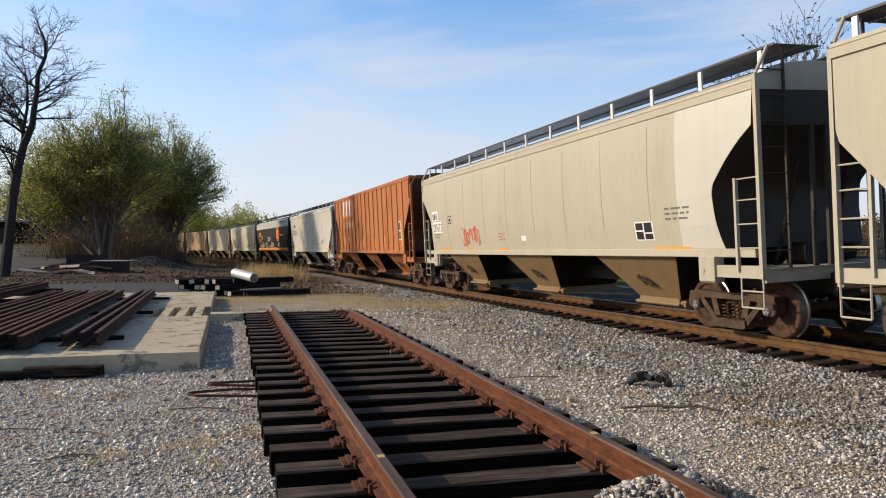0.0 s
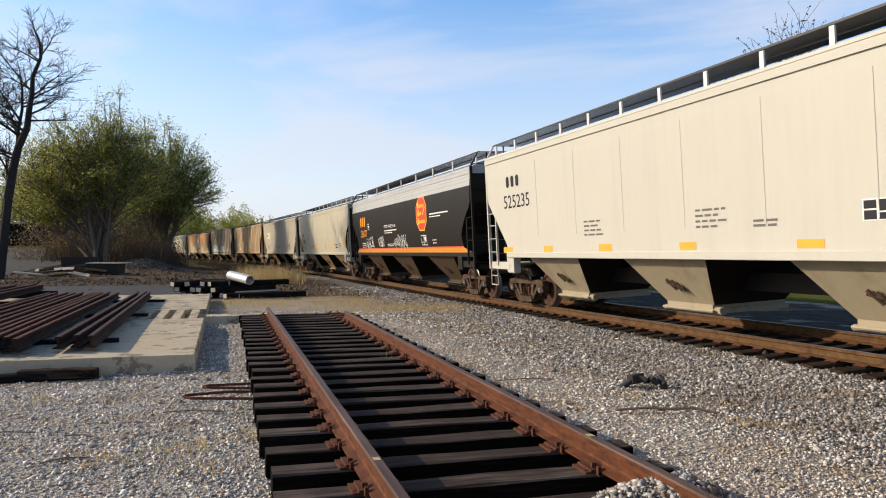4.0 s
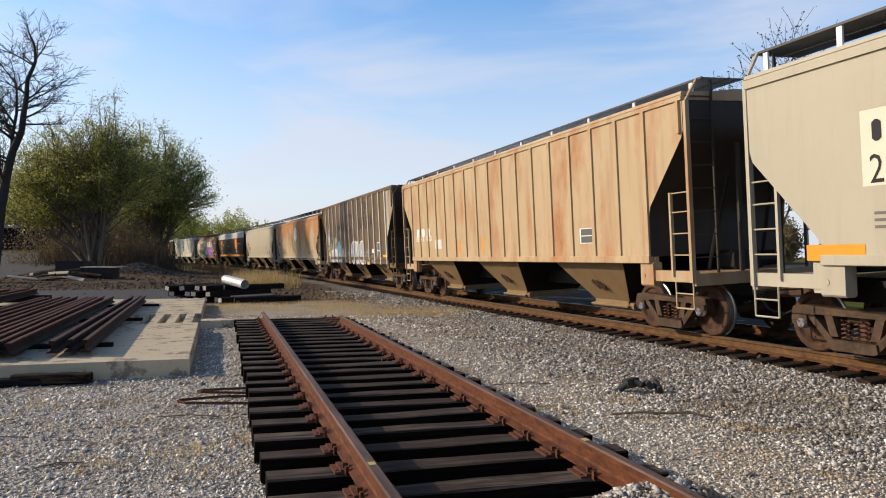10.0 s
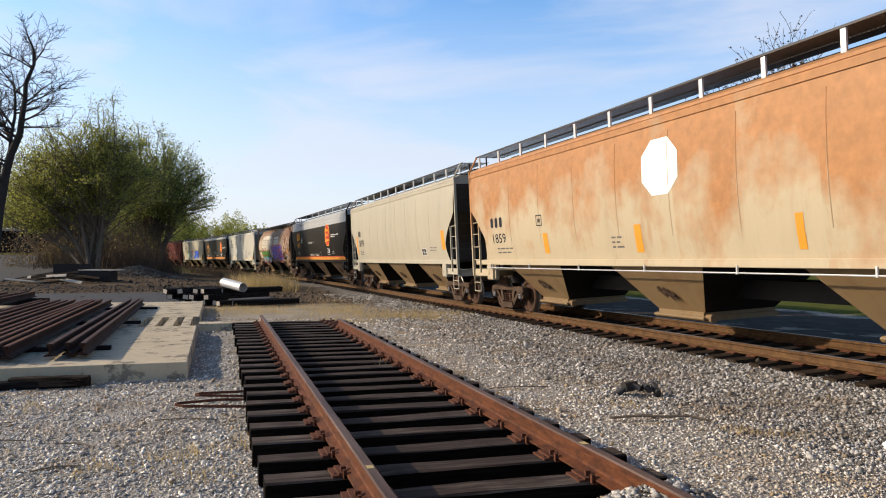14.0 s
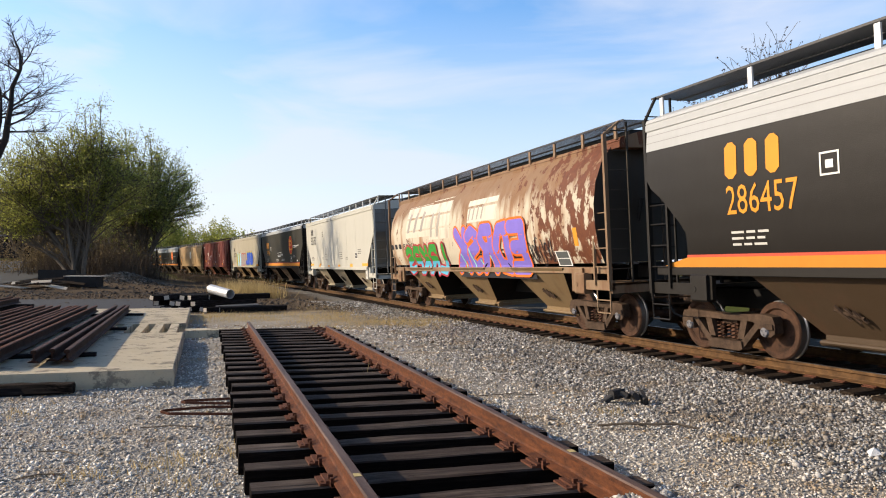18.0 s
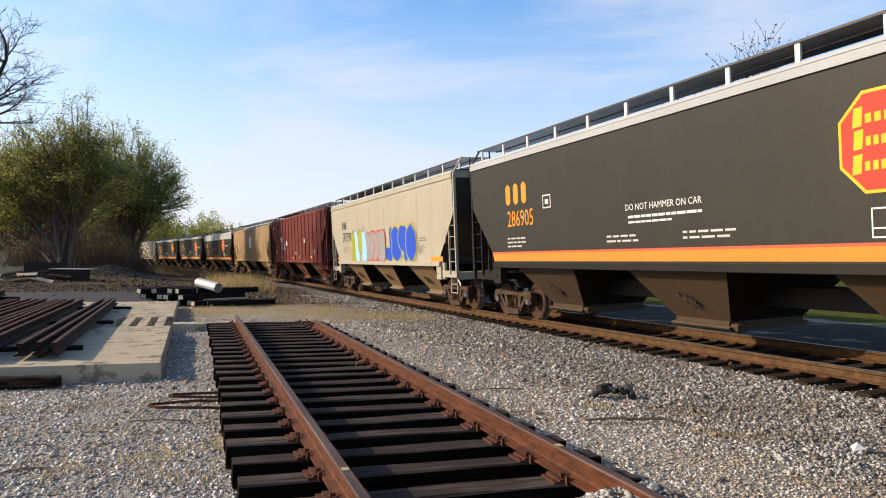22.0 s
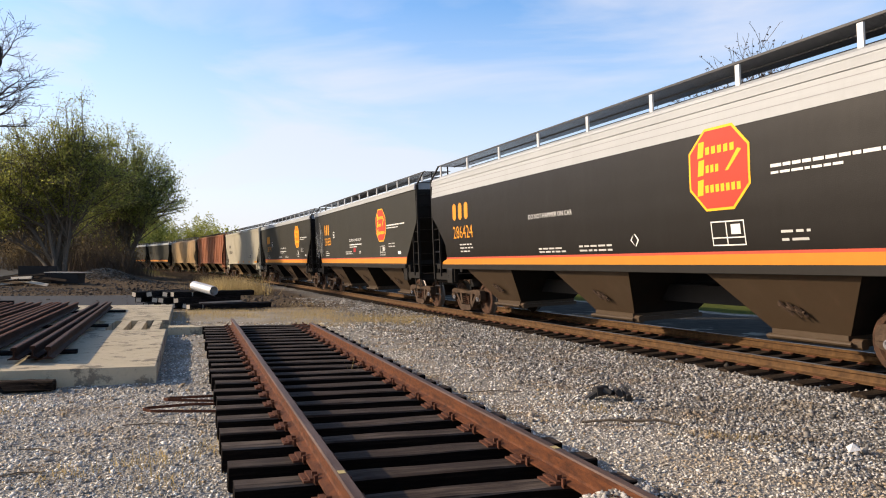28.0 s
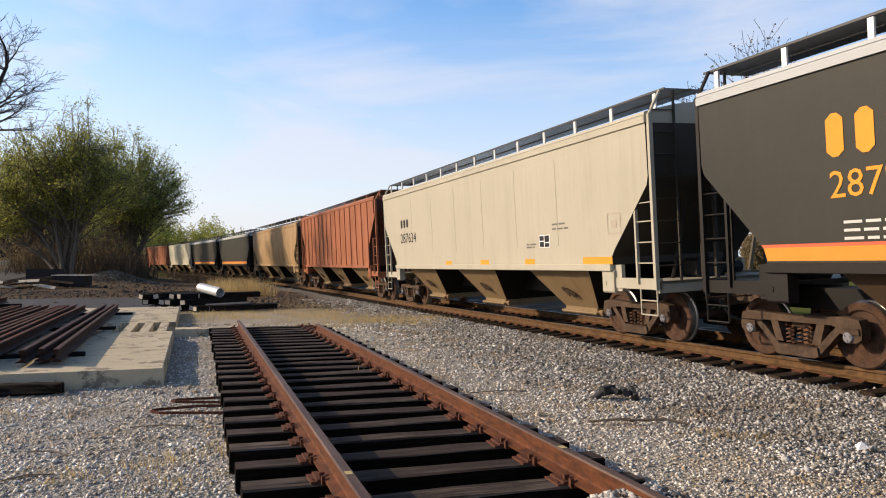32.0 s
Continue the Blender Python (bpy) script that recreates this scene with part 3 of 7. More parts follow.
# ---- loose stones ----
def stones(name, label, spots, sizes, mat, seed):
    """Many small angular stones in one mesh, each an eight-sided lump."""
    g = np.random.default_rng(seed)
    k = len(spots)
    base = np.array([(1, 0, 0), (-1, 0, 0), (0, 1, 0), (0, -1, 0), (0, 0, 1), (0, 0, -1)], dtype=float)
    p = base[None] * g.uniform(0.6, 1.15, size=(k, 6, 1)) + g.normal(size=(k, 6, 3)) * 0.22
    a, t = g.uniform(0, 2 * np.pi, k), g.uniform(-0.9, 0.9, k)
    ca, sa, ct, st = np.cos(a), np.sin(a), np.cos(t), np.sin(t)
    p = p * np.stack([np.ones(k), g.uniform(0.55, 1, k), g.uniform(0.4, 0.8, k)], axis=1)[:, None]
    y, z = p[..., 1] * ct[:, None] - p[..., 2] * st[:, None], p[..., 1] * st[:, None] + p[..., 2] * ct[:, None]
    x, y = p[..., 0] * ca[:, None] - y * sa[:, None], p[..., 0] * sa[:, None] + y * ca[:, None]
    p = np.stack([x, y, z], axis=-1) * np.asarray(sizes)[:, None, None] + np.asarray(spots)[:, None]
    tri = np.array([(0, 2, 4), (2, 1, 4), (1, 3, 4), (3, 0, 4), (2, 0, 5), (1, 2, 5), (3, 1, 5), (0, 3, 5)])
    f = (tri[None] + 6 * np.arange(k)[:, None, None]).reshape(-1)
    me = bpy.data.meshes.new(name)
    me.vertices.add(6 * k)
    me.vertices.foreach_set("co", p.ravel())
    me.loops.add(len(f))
    me.loops.foreach_set("vertex_index", f)
    me.polygons.add(len(f) // 3)
    me.polygons.foreach_set("loop_start", np.arange(len(f) // 3) * 3)
    me.update(calc_edges=True)
    me.materials.append(mat)
    return thing(name, label, "gravel", me, kind="stuff")


def stone_material(name, a, b, tint):
    n = Nodes(name)
    r = n.random(True)
    c = n.mix(n.step(r, 0.0, 0.8), a, b)
    c = n.mix(n.math("MULTIPLY", n.step(n.noise(40.0, 3.0), 0.5, 0.9), 0.5), c, tint)
    c = n.mix(n.math("MULTIPLY", n.step(n.noise(0.9, 5.0, 0.6), 0.5, 0.64), 0.8), c, tint)
    c = n.mix(n.step(r, 0.93, 0.94), c, tint)
    return n.done(c, 0.9, 0.0, n.noise(160.0, 3.0), 0.003, 0.4, 0.25)


M_LIME = stone_material("crushed limestone", (0.22, 0.208, 0.185), (0.86, 0.82, 0.75), (0.42, 0.31, 0.185))
M_BALLAST = stone_material("ballast stone", (0.055, 0.052, 0.049), (0.54, 0.52, 0.485), (0.24, 0.19, 0.135))
# dark stones: dirt clods, and ballast coloured for the shade under the train
M_SHADE_AND_CLOD = stone_material("shade-dark ballast and clods", (0.02, 0.018, 0.016), (0.12, 0.105, 0.09), (0.1, 0.06, 0.035))


def scatter(y0, y1, lo, hi, per, seed):
    g = np.random.default_rng(seed)
    width = 0.68 * y1 + 1.2
    k = int(per * 2 * width * (y1 - y0))
    x, y = g.uniform(-width, width, k), g.uniform(y0, y1, k)
    aside = x * SIDE.x + y * SIDE.y
    keep = (np.abs(x) < 0.66 * y + 0.8) & (aside + g.normal(size=k) * 0.35 > lo) & (aside + g.normal(size=k) * 0.35 < hi)
    px = x * math.cos(radians(17)) + y * math.sin(radians(17))
    q = -x * math.sin(radians(17)) + y * math.cos(radians(17))
    keep &= ~((px < SLAB_RIGHT + 0.02) & (q > SLAB_NEAR - 0.02) & (q < SLAB_FAR))
    x, y = x[keep], y[keep]
    return np.array([(a, b, lift(a, b)) for a, b in zip(x, y)])


def gravel(name, label, bands, mat, seed):
    spots, sizes = [], []
    for k, (y0, y1, lo, hi, per, s) in enumerate(bands):
        p = scatter(y0, y1, lo, hi, per, seed + k)
        g = np.random.default_rng(seed + 50 + k)
        d = s * np.exp(g.normal(size=len(p)) * 0.35)
        p[:, 2] += d * 0.25
        spots.append(p)
        sizes.append(d)
    return stones(name, label, np.concatenate(spots), np.concatenate(sizes), mat, seed)


gravel("limestone_gravel", "pale crushed limestone scattered over the yard", [(3.2, 6, -9, 5.3, 1150, 0.0125), (6, 9, -9, 5.3, 760, 0.014), (9, 14, -9, 5.3, 330, 0.017), (3.2, 10, -9, 5.3, 6, 0.026), (14, 20, -6, 6, 90, 0.024)], M_LIME, 100)
gravel("ballast", "coarse grey and brown ballast stones", [(3.2, 8, 4.9, 9.1, 800, 0.0185), (8, 13, 4.9, 9.1, 540, 0.0205), (13, 20, 5.2, 9.1, 240, 0.025), (20, 34, 5.8, 9.1, 70, 0.034)], M_BALLAST, 200)
gravel("oily_ballast", "ballast between the rails, darkened for the train's shade", [(3.2, 13, 9.1, 11.8, 130, 0.028), (13, 24, 9.1, 11.8, 60, 0.032)], M_SHADE_AND_CLOD, 260)
g = np.random.default_rng(9)
heap = np.array([(a, b, lift(a, b) + 0.012) for a, b in zip(g.normal(1.3, 0.36, 900), g.normal(4.2, 0.27, 900))])
stones("ballast_heap", "small heap of blue-grey ballast against the rail", heap, g.uniform(0.018, 0.042, 900), M_BALLAST, 300)

gravel("dirt_clods", "dark clods and chips over the dirt behind the slab", [(27, 40, -22, 6.0, 9, 0.05), (36, 52, -24, 4.0, 5, 0.07)], M_SHADE_AND_CLOD, 330)

# ---- small things on the ground ----
M_RUBBER = plain("black rubber", (0.035, 0.034, 0.034), 0.6, 0.0, 0.4, 14.0)
M_STICK = plain("grey stick", (0.16, 0.125, 0.09), 0.9, 0.0, 0.3, 20.0)
scrap = Shape()
for k in range(5):
    a = 0.5 * k
    scrap.box(-0.09, 0.09, -0.05, 0.05, 0, 0.06 + 0.05 * (k == 1), 0, at(0.09 * k - 0.2, 0.03 * math.sin(a * 2), 0.01 + 0.04 * math.sin(a)) @ Matrix.Rotation(a - 0.6, 4, "Y") @ Matrix.Rotation(0.5 * k, 4, "Z"), 0.015)
thing("rubber_scrap", "torn black rubber scrap lying on gravel", "scrap", scrap.mesh("rubber_scrap", M_RUBBER), at(2.36, 8.75, 0.03))
stick = Shape().path([(-0.48, 0.02, 0.02), (-0.2, 0, 0.045), (0.05, -0.02, 0.04), (0.3, -0.03, 0.05), (0.5, -0.1, 0.015)], 0.013, 6).rod((-0.2, 0, 0.045), (-0.05, 0.12, 0.03), 0.009, 5)
thing("stick", "crooked dry stick on gravel", "stick", stick.mesh("stick", M_STICK), at(2.2, 7.45, 0.0))
for k, (x, y, r, n) in enumerate(((-3.85, 6.4, 0.3, 0.25), (-3.1, 6.3, -0.2, 0.2), (-2.9, 5.6, 0.6, 0.17), (1.0, 9.2, 0.2, 0.4), (-2.5, 7.3, 0.1, 0.3))):
    thing("stick", "short dark twig on gravel", "stick", Shape().path([(-n, 0, 0.012), (0, 0.03, 0.022), (n, -0.02, 0.01)], 0.0065, 5).mesh("stick", M_STICK), at(x, y, 0.012) @ Matrix.Rotation(r, 4, "Z"))
strap = Shape()
for pts in ([(0.0, 0.35, 0.06), (-0.62, 0.22, 0.05), (-0.66, 0.14, 0.05), (-0.6, 0.1, 0.05), (0.0, 0.1, 0.04)], [(-0.05, -0.08, 0.04), (-0.3, -0.1, 0.04), (-0.68, -0.3, 0.04), (-0.7, -0.38, 0.04), (-0.6, -0.42, 0.03), (0.1, -0.42, 0.03)]):
    for a, c in zip(pts, pts[1:]):
        d = (Vector(c) - Vector(a)).normalized()
        side = Vector((-d.y, d.x, 0)) * 0.005
        up = Vector((0, 0, 0.014))
        strap.add([Vector(a) - side - up, Vector(a) + side - up, Vector(a) + side + up, Vector(a) - side + up, Vector(c) - side - up, Vector(c) + side - up, Vector(c) + side + up, Vector(c) - side + up],
                  [(0, 1, 2, 3), (4, 7, 6, 5), (0, 4, 5, 1), (1, 5, 6, 2), (2, 6, 7, 3), (3, 7, 4, 0)])
thing("steel_strap", "bent rusty steel strap caught under the ties", "strap", strap.mesh("steel_strap", M_PLATE), at(-2.1, 8.2, 0.03))
thing("timber", "long dark weathered timber along the slab's foot", "timber", tie_shape(3.2, 0.2, 0.1, 77).mesh("timber", M_TIMBER), yard(-3.1, 10.2, 0) @ Matrix.Rotation(0.05, 4, "Z"))
thing("timber", "short grey broken timber by the slab", "timber", tie_shape(0.9, 0.16, 0.12, 78).mesh("timber", M_TIE_OLD), yard(-1.95, 10.22, 0.02) @ Matrix.Rotation(-0.1, 4, "Z"))
thing("paper_scrap", "crumpled white paper scrap on the ballast", "litter", Shape().add([(-0.05, -0.03, 0), (0.05, -0.04, 0.02), (0.06, 0.03, 0.05), (-0.04, 0.04, 0.03), (0, 0, 0.07)], [(0, 1, 4), (1, 2, 4), (2, 3, 4), (3, 0, 4), (0, 3, 2, 1)]).mesh("paper_scrap", flat_white), at(3.8, 6.25, 0.03))

# ---- the stack of timbers with the pipe ----
for k, (px, q, lev, turn) in enumerate(((-1.2, 26.6, 0, 0.1), (-0.9, 26.5, 0, 0.05), (-0.55, 26.3, 0, 0.15), (-0.2, 26.2, 0, 0.1), (0.15, 26.1, 0, 0.2), (0.2, 26.0, 0, 0.9), (0.5, 26.2, 0, 1.1), (-1.3, 26.9, 1, 0.3), (-0.95, 26.6, 1, 0.2),
                                        (-0.6, 26.5, 1, 0.35), (-0.1, 26.5, 1, 0.5), (0.1, 26.4, 1, 0.9), (-1.7, 27.2, 2, 0.7), (-1.2, 27.0, 2, 0.5), (-0.7, 26.9, 2, 0.6), (-0.2, 27.0, 2, 0.8), (0.3, 27.2, 2, 1.0))):
    m = yard(px + rnd.uniform(-0.2, 0.1), q + rnd.uniform(-0.3, 0.2), 0.03 + 0.185 * lev) @ Matrix.Rotation(math.pi / 2 - turn + rnd.uniform(-0.15, 0.15), 4, "Z") @ Matrix.Rotation(rnd.uniform(-0.2, 0.2), 4, "X") @ at(1.2, 0, 0)
    ob = thing("timber", "black creosoted timber in a loose stack", "timber", None, m, "stacked timbers")
    part("beam", tie_shape(2.5, 0.22, 0.18, 90 + k % 5).mesh("beam", M_TIMBER), ob)
    part("sawn_end", Shape().box(-1.254, -1.25, -0.085, 0.085, 0.02, 0.16).mesh("sawn_end", M_SAWN), ob, None, "pale sawn end")
pipe = Shape().lathe([(0.16, -0.72), (0.16, 0.72), (0.148, 0.72), (0.148, -0.72), (0.16, -0.72)], 20)
thing("steel_pipe", "bright galvanised pipe lying on stacked timbers", "pipe", pipe.mesh("steel_pipe", M_GALV, smooth=True), yard(0.62, 26.9, 0.7) @ Matrix.Rotation(0.45, 4, "Z") @ Matrix.Rotation(0.1, 4, "X"))

# ---- lane, drive and what stands by it ----
M_ASPHALT = plain("worn asphalt", (0.055, 0.057, 0.062), 0.9, 0.0, 0.3, 3.0)
M_DRIVE = plain("grey drive", (0.06, 0.06, 0.058), 0.9, 0.0, 0.15, 1.0)
lane = thing("road", "dark asphalt lane behind the concrete slab", "road", slab_block(-40, 2.2, 27.6, 36.5, 0.05).mesh("road", M_ASPHALT), YARD, kind="structure")
drive = Shape().grid([[(x, y, lift(x, y) + 0.05) for x in np.linspace(-62, -27.5 - 0.12 * (y - 46), 12)] for y in np.linspace(46, 78, 14)])
thing("drive", "pale grey asphalt drive rising to a shed", "road", drive.mesh("drive", M_DRIVE, smooth=True), kind="structure")
# near-black boards: the shade on the facing wall is in the colour
M_SHED = plain("shade-dark shed boards", (0.008, 0.007, 0.0065), 0.9, 0.0, 0.4, 2.0)
shed = thing("shed", "long low dark shed behind the drive", "building", None, at(-47, 84, 2.0))
part("wall", Shape().box(-14, 4.3, 0, 9, -0.6, 2.7).mesh("wall", M_SHED), shed)
part("roof", Shape().prism([(0, -0.6, 2.7), (0, 4.5, 3.1), (0, 9.6, 2.7), (0, 9.6, 2.55), (0, 4.5, 2.95), (0, -0.6, 2.55)], (-14.5, 0, 0), (4.8, 0, 0)).mesh("roof", M_SHED), shed)
for k in range(3):
    part("door", Shape().box(-12 + 5.2 * k, -9 + 5.2 * k, -0.05, 0.02, -0.5, 2.0).mesh("door", M_BLACK), shed)
crate = thing("crate", "open black crate beside scrap boards", "crate", None, at(-23.7, 47.5, 0.3))
for q in ((-0.9, 0.9, -0.6, -0.55, 0, 0.95), (-0.9, 0.9, 0.55, 0.6, 0, 0.95), (-0.9, -0.85, -0.55, 0.55, 0, 0.95), (0.85, 0.9, -0.55, 0.55, 0, 0.95)):
    part("side", Shape().box(*q).mesh("side", M_BLACK), crate)
bin_root = thing("crate", "low black bin with pale boards laid over it", "crate", None, at(-21.4, 46.6, 0.22))
for q in ((-0.8, 0.8, -0.5, -0.45, 0, 0.62), (-0.8, 0.8, 0.45, 0.5, 0, 0.62), (-0.8, -0.75, -0.45, 0.45, 0, 0.62), (0.75, 0.8, -0.45, 0.45, 0, 0.62)):
    part("side", Shape().box(*q).mesh("side", M_BLACK), bin_root)
for k in range(3):
    thing("board", "pale sawn board laid across the bin", "board", Shape().box(-1.2, 1.2, -0.1, 0.1, 0, 0.05, c=0.01).mesh("board", M_SAWN), at(-21.5 + 0.1 * k, 46.2 + 0.3 * k, 0.845 + 0.01 * k) @ Matrix.Rotation(0.1 * k - 0.1, 4, "Z"), "heap of boards")
for k in range(9):
    thing("board", "weathered scrap board in a heap", "board", Shape().box(-1.3, 1.3, -0.1, 0.1, 0, 0.05, c=0.01).mesh("board", M_SAWN if k % 3 == 0 else M_TIE_OLD),
          at(-25.0 + 0.36 * k, 44.9 + 0.25 * (k % 3), 0.2 + 0.1 * (k % 5)) @ Matrix.Rotation(rnd.uniform(-0.5, 0.5), 4, "Z") @ Matrix.Rotation(rnd.uniform(-0.2, 0.2), 4, "Y") @ Matrix.Rotation(rnd.uniform(0.4, 1.1), 4, "X"), "heap of boards")
g = np.random.default_rng(12)
pile = [(a, c, lift(a, c) + 0.55 * math.exp(-((a + 22) ** 2 / 3.0 + (c - 54) ** 2 / 2.0)) - 0.02) for a, c in zip(g.normal(-22, 1.6, 1500), g.normal(54, 1.3, 1500))]
stones("rubble_pile", "low heap of grey rubble by the brush", np.array(pile), g.uniform(0.05, 0.15, 1500), stone_material("dusty rubble", (0.05, 0.042, 0.034), (0.2, 0.175, 0.145), (0.12, 0.08, 0.05)), 400)
guard = thing("guard_rail", "pale timber guard rail beyond the tracks", "guard rail", None, Matrix.Translation(24 * SIDE) @ Matrix.Rotation(TURN, 4, "Z"))
part("beam", Shape().box(-0.06, 0.06, -20, 40, 0.32, 0.6).mesh("beam", M_SAWN), guard)
for k in range(16):
    part("post", shared_post, guard, at(0.1, -19 + 3.9 * k, 0))


# ---- the train ----
ROUND = ("round", "scoop")
HALF, SILL, EAVE, FLOOR = 1.58, 1.47, 4.12, 1.12


def side_profile(kind):
    """Half cross-section from the sill to the eave: (half width, height)."""
    if kind in ROUND:
        return [(1.47, SILL), (1.545, 1.9), (1.59, 2.4), (1.60, 2.9), (1.59, 3.4), (1.56, 3.8), (1.53, 4.05)]
    if kind == "rib":
        return [(1.56, SILL), (1.56, 1.9), (1.56, 2.4), (1.56, 2.9), (1.56, 3.4), (1.56, 3.8), (1.56, 4.24)]
    if kind in ("tall", "high"):
        return [(1.56, 1.17 if kind == "tall" else SILL), (1.56, 1.9), (1.56, 2.4), (1.56, 2.9), (1.56, 3.4), (1.56, 3.8), (1.56, 4.44)]
    if kind == "tube":
        return [(1.40, SILL + 0.1), (1.53, 1.9), (1.60, 2.35), (1.61, 2.8), (1.54, 3.25), (1.38, 3.65), (1.10, 4.02)]
    return [(1.555, SILL), (1.56, 1.9), (1.565, 2.4), (1.57, 2.9), (1.575, 3.4), (1.58, 3.8), (HALF, EAVE)]


def end_inset(kind, z):
    """How far the side stops short of the end at height z."""
    if kind == "scoop":
        z -= 0.42 * max(0.0, min(1.0, (z - 1.5) / 0.9))
    if kind in ROUND:
        return 0.98 * max(0.0, min(1.0, (2.95 - z) / 0.85)) ** 0.75 * (1.0 if z > 1.95 else 1.0 - 0.18 * ((1.95 - z) / 0.5) ** 2) if z < 2.95 else 0.0
    if kind == "tube":
        return 0.3
    if kind in ("rib", "tall", "high"):
        return 1.1 * max(0.0, min(1.0, (3.6 - z) / 1.25))
    return 1.28 * max(0.0, min(1.0, (2.95 - z) / 1.3))


def body_shape(kind, length):
    prof = side_profile(kind)
    zs = []
    for (w0, z0), (w1, z1) in zip(prof, prof[1:]):
        for k in range(3):
            zs.append((w0 + (w1 - w0) * k / 3, z0 + (z1 - z0) * k / 3))
    zs.append(prof[-1])
    cols = 15
    s = Shape()
    for side in (-1, 1):
        rows = []
        for w, z in zs:
            xe = length / 2 - end_inset(kind, z)
            rows.append([(-xe + 2 * xe * i / (cols - 1), side * w, z) for i in range(cols)])
        s.grid(rows)
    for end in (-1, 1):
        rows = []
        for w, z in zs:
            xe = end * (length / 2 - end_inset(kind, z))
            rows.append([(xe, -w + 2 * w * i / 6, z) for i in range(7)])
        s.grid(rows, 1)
    return s


def roof_shape(kind, length, top):
    w = side_profile(kind)[-1][0]
    z = side_profile(kind)[-1][1]
    lip = 0.05 if kind in ("rib", "tall", "high") else 0.1
    half = [(w + 0.035, z - lip), (w + 0.035, z + 0.012), (w + 0.016, z + 0.018), (w + 0.016, z + 0.034), (w + 0.03, z + 0.04), (w + 0.004, z + 0.1), (w * 0.8, z + 0.6 * (top - z)), (w * 0.58, top - 0.05), (w * 0.3, top)]
    prof = [(-a, b) for a, b in half] + half[::-1]
    return Shape().prism([(0, y, h) for y, h in prof], (-length / 2 - 0.02, 0, 0), (length / 2 + 0.02, 0, 0))


def hopper_shape(xc, half):
    """One discharge hopper: sloping sheets from under the side sill down to an outlet, with a hooked lower rim."""
    s = Shape()
    b = 0.7
    top = [(xc - half, -1.5, SILL), (xc + half, -1.5, SILL), (xc + half, 1.5, SILL), (xc - half, 1.5, SILL)]
    bot = [(xc - b, -0.8, 0.47), (xc + b, -0.8, 0.47), (xc + b, 0.8, 0.47), (xc - b, 0.8, 0.47)]
    s.add(top + bot, [(0, 1, 5, 4), (1, 2, 6, 5), (2, 3, 7, 6), (3, 0, 4, 7), (4, 5, 6, 7), (0, 3, 2, 1)])
    # the two end slopes take the near-black paint that carries their shade
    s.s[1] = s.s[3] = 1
    return s


def saddle_shape(x0, x1):
    """The sheets between two hoppers, painted shade-dark, meeting in a ridge inside the body."""
    m, r = (x0 + x1) / 2, SILL + 0.62 * (x1 - x0) / 2
    return Shape().prism([(x0, 0, SILL), (m, 0, r), (x1, 0, SILL), (x1, 0, SILL + 0.03), (m, 0, r + 0.04), (x0, 0, SILL + 0.03)], (0, -1.45, 0), (0, 1.45, 0))


def wheel_profile():
    return [(0.0, -0.86), (0.09, -0.86), (0.1, -0.84), (0.12, -0.815), (0.33, -0.80), (0.36, -0.835), (0.437, -0.835), (0.457, -0.815), (0.46, -0.71), (0.485, -0.70), (0.485, -0.672), (0.45, -0.67), (0.36, -0.67), (0.34, -0.72), (0.14, -0.72), (0.085, -0.66), (0.08, 0.0)]


def wheelset_mesh():
    s = Shape()
    prof = wheel_profile()
    full = prof + [(r, -y) for r, y in prof[::-1][1:]]
    s.lathe(full, 28)
    for i, f in enumerate(s.f):
        rs = [math.hypot(s.v[j][0], s.v[j][2]) for j in f]
        if min(rs) > 0.45:
            s.s[i] = 1
    for a in range(5):
        t = 2 * math.pi * a / 5
        for side in (-1, 1):
            s.rod((0.24 * math.cos(t), side * 0.79, 0.24 * math.sin(t)), (0.24 * math.cos(t), side * 0.815, 0.24 * math.sin(t)), 0.02, 5)
    return s.mesh("wheelset", M_WHEEL, M_TREAD, smooth=True)


def frame_side_mesh():
    """A cast truck side frame in the xz plane, 0.16 m thick, with its two windows."""
    s = Shape()

    def plate_of(pts, y0, y1):
        s.prism([(x, 0, z) for x, z in pts], (0, y0, 0), (0, y1, 0))

    for side in (-1, 1):
        plate_of([(side * x, z) for x, z in ((1.09, 0.60), (1.05, 0.70), (0.85, 0.73), (0.0, 0.69), (0.0, 0.60), (0.62, 0.60), (0.80, 0.54), (0.80, 0.40), (1.0, 0.38), (1.09, 0.44))], -0.085, 0.085)
        plate_of([(side * x, z) for x, z in ((0.36, 0.62), (0.50, 0.62), (0.40, 0.30), (0.26, 0.30))], -0.07, 0.07)
        plate_of([(side * x, z) for x, z in ((0.80, 0.56), (0.70, 0.60), (0.30, 0.22), (0.36, 0.12))], -0.075, 0.075)
        plate_of([(side * x, z) for x, z in ((0.0, 0.26), (0.38, 0.26), (0.40, 0.14), (0.34, 0.11), (0.0, 0.11))], -0.11, 0.11)
        plate_of([(side * x, z) for x, z in ((0.78, 0.58), (1.06, 0.58), (1.07, 0.50), (0.78, 0.50))], -0.11, 0.11)
    return s.mesh("side_frame", M_TRUCK)


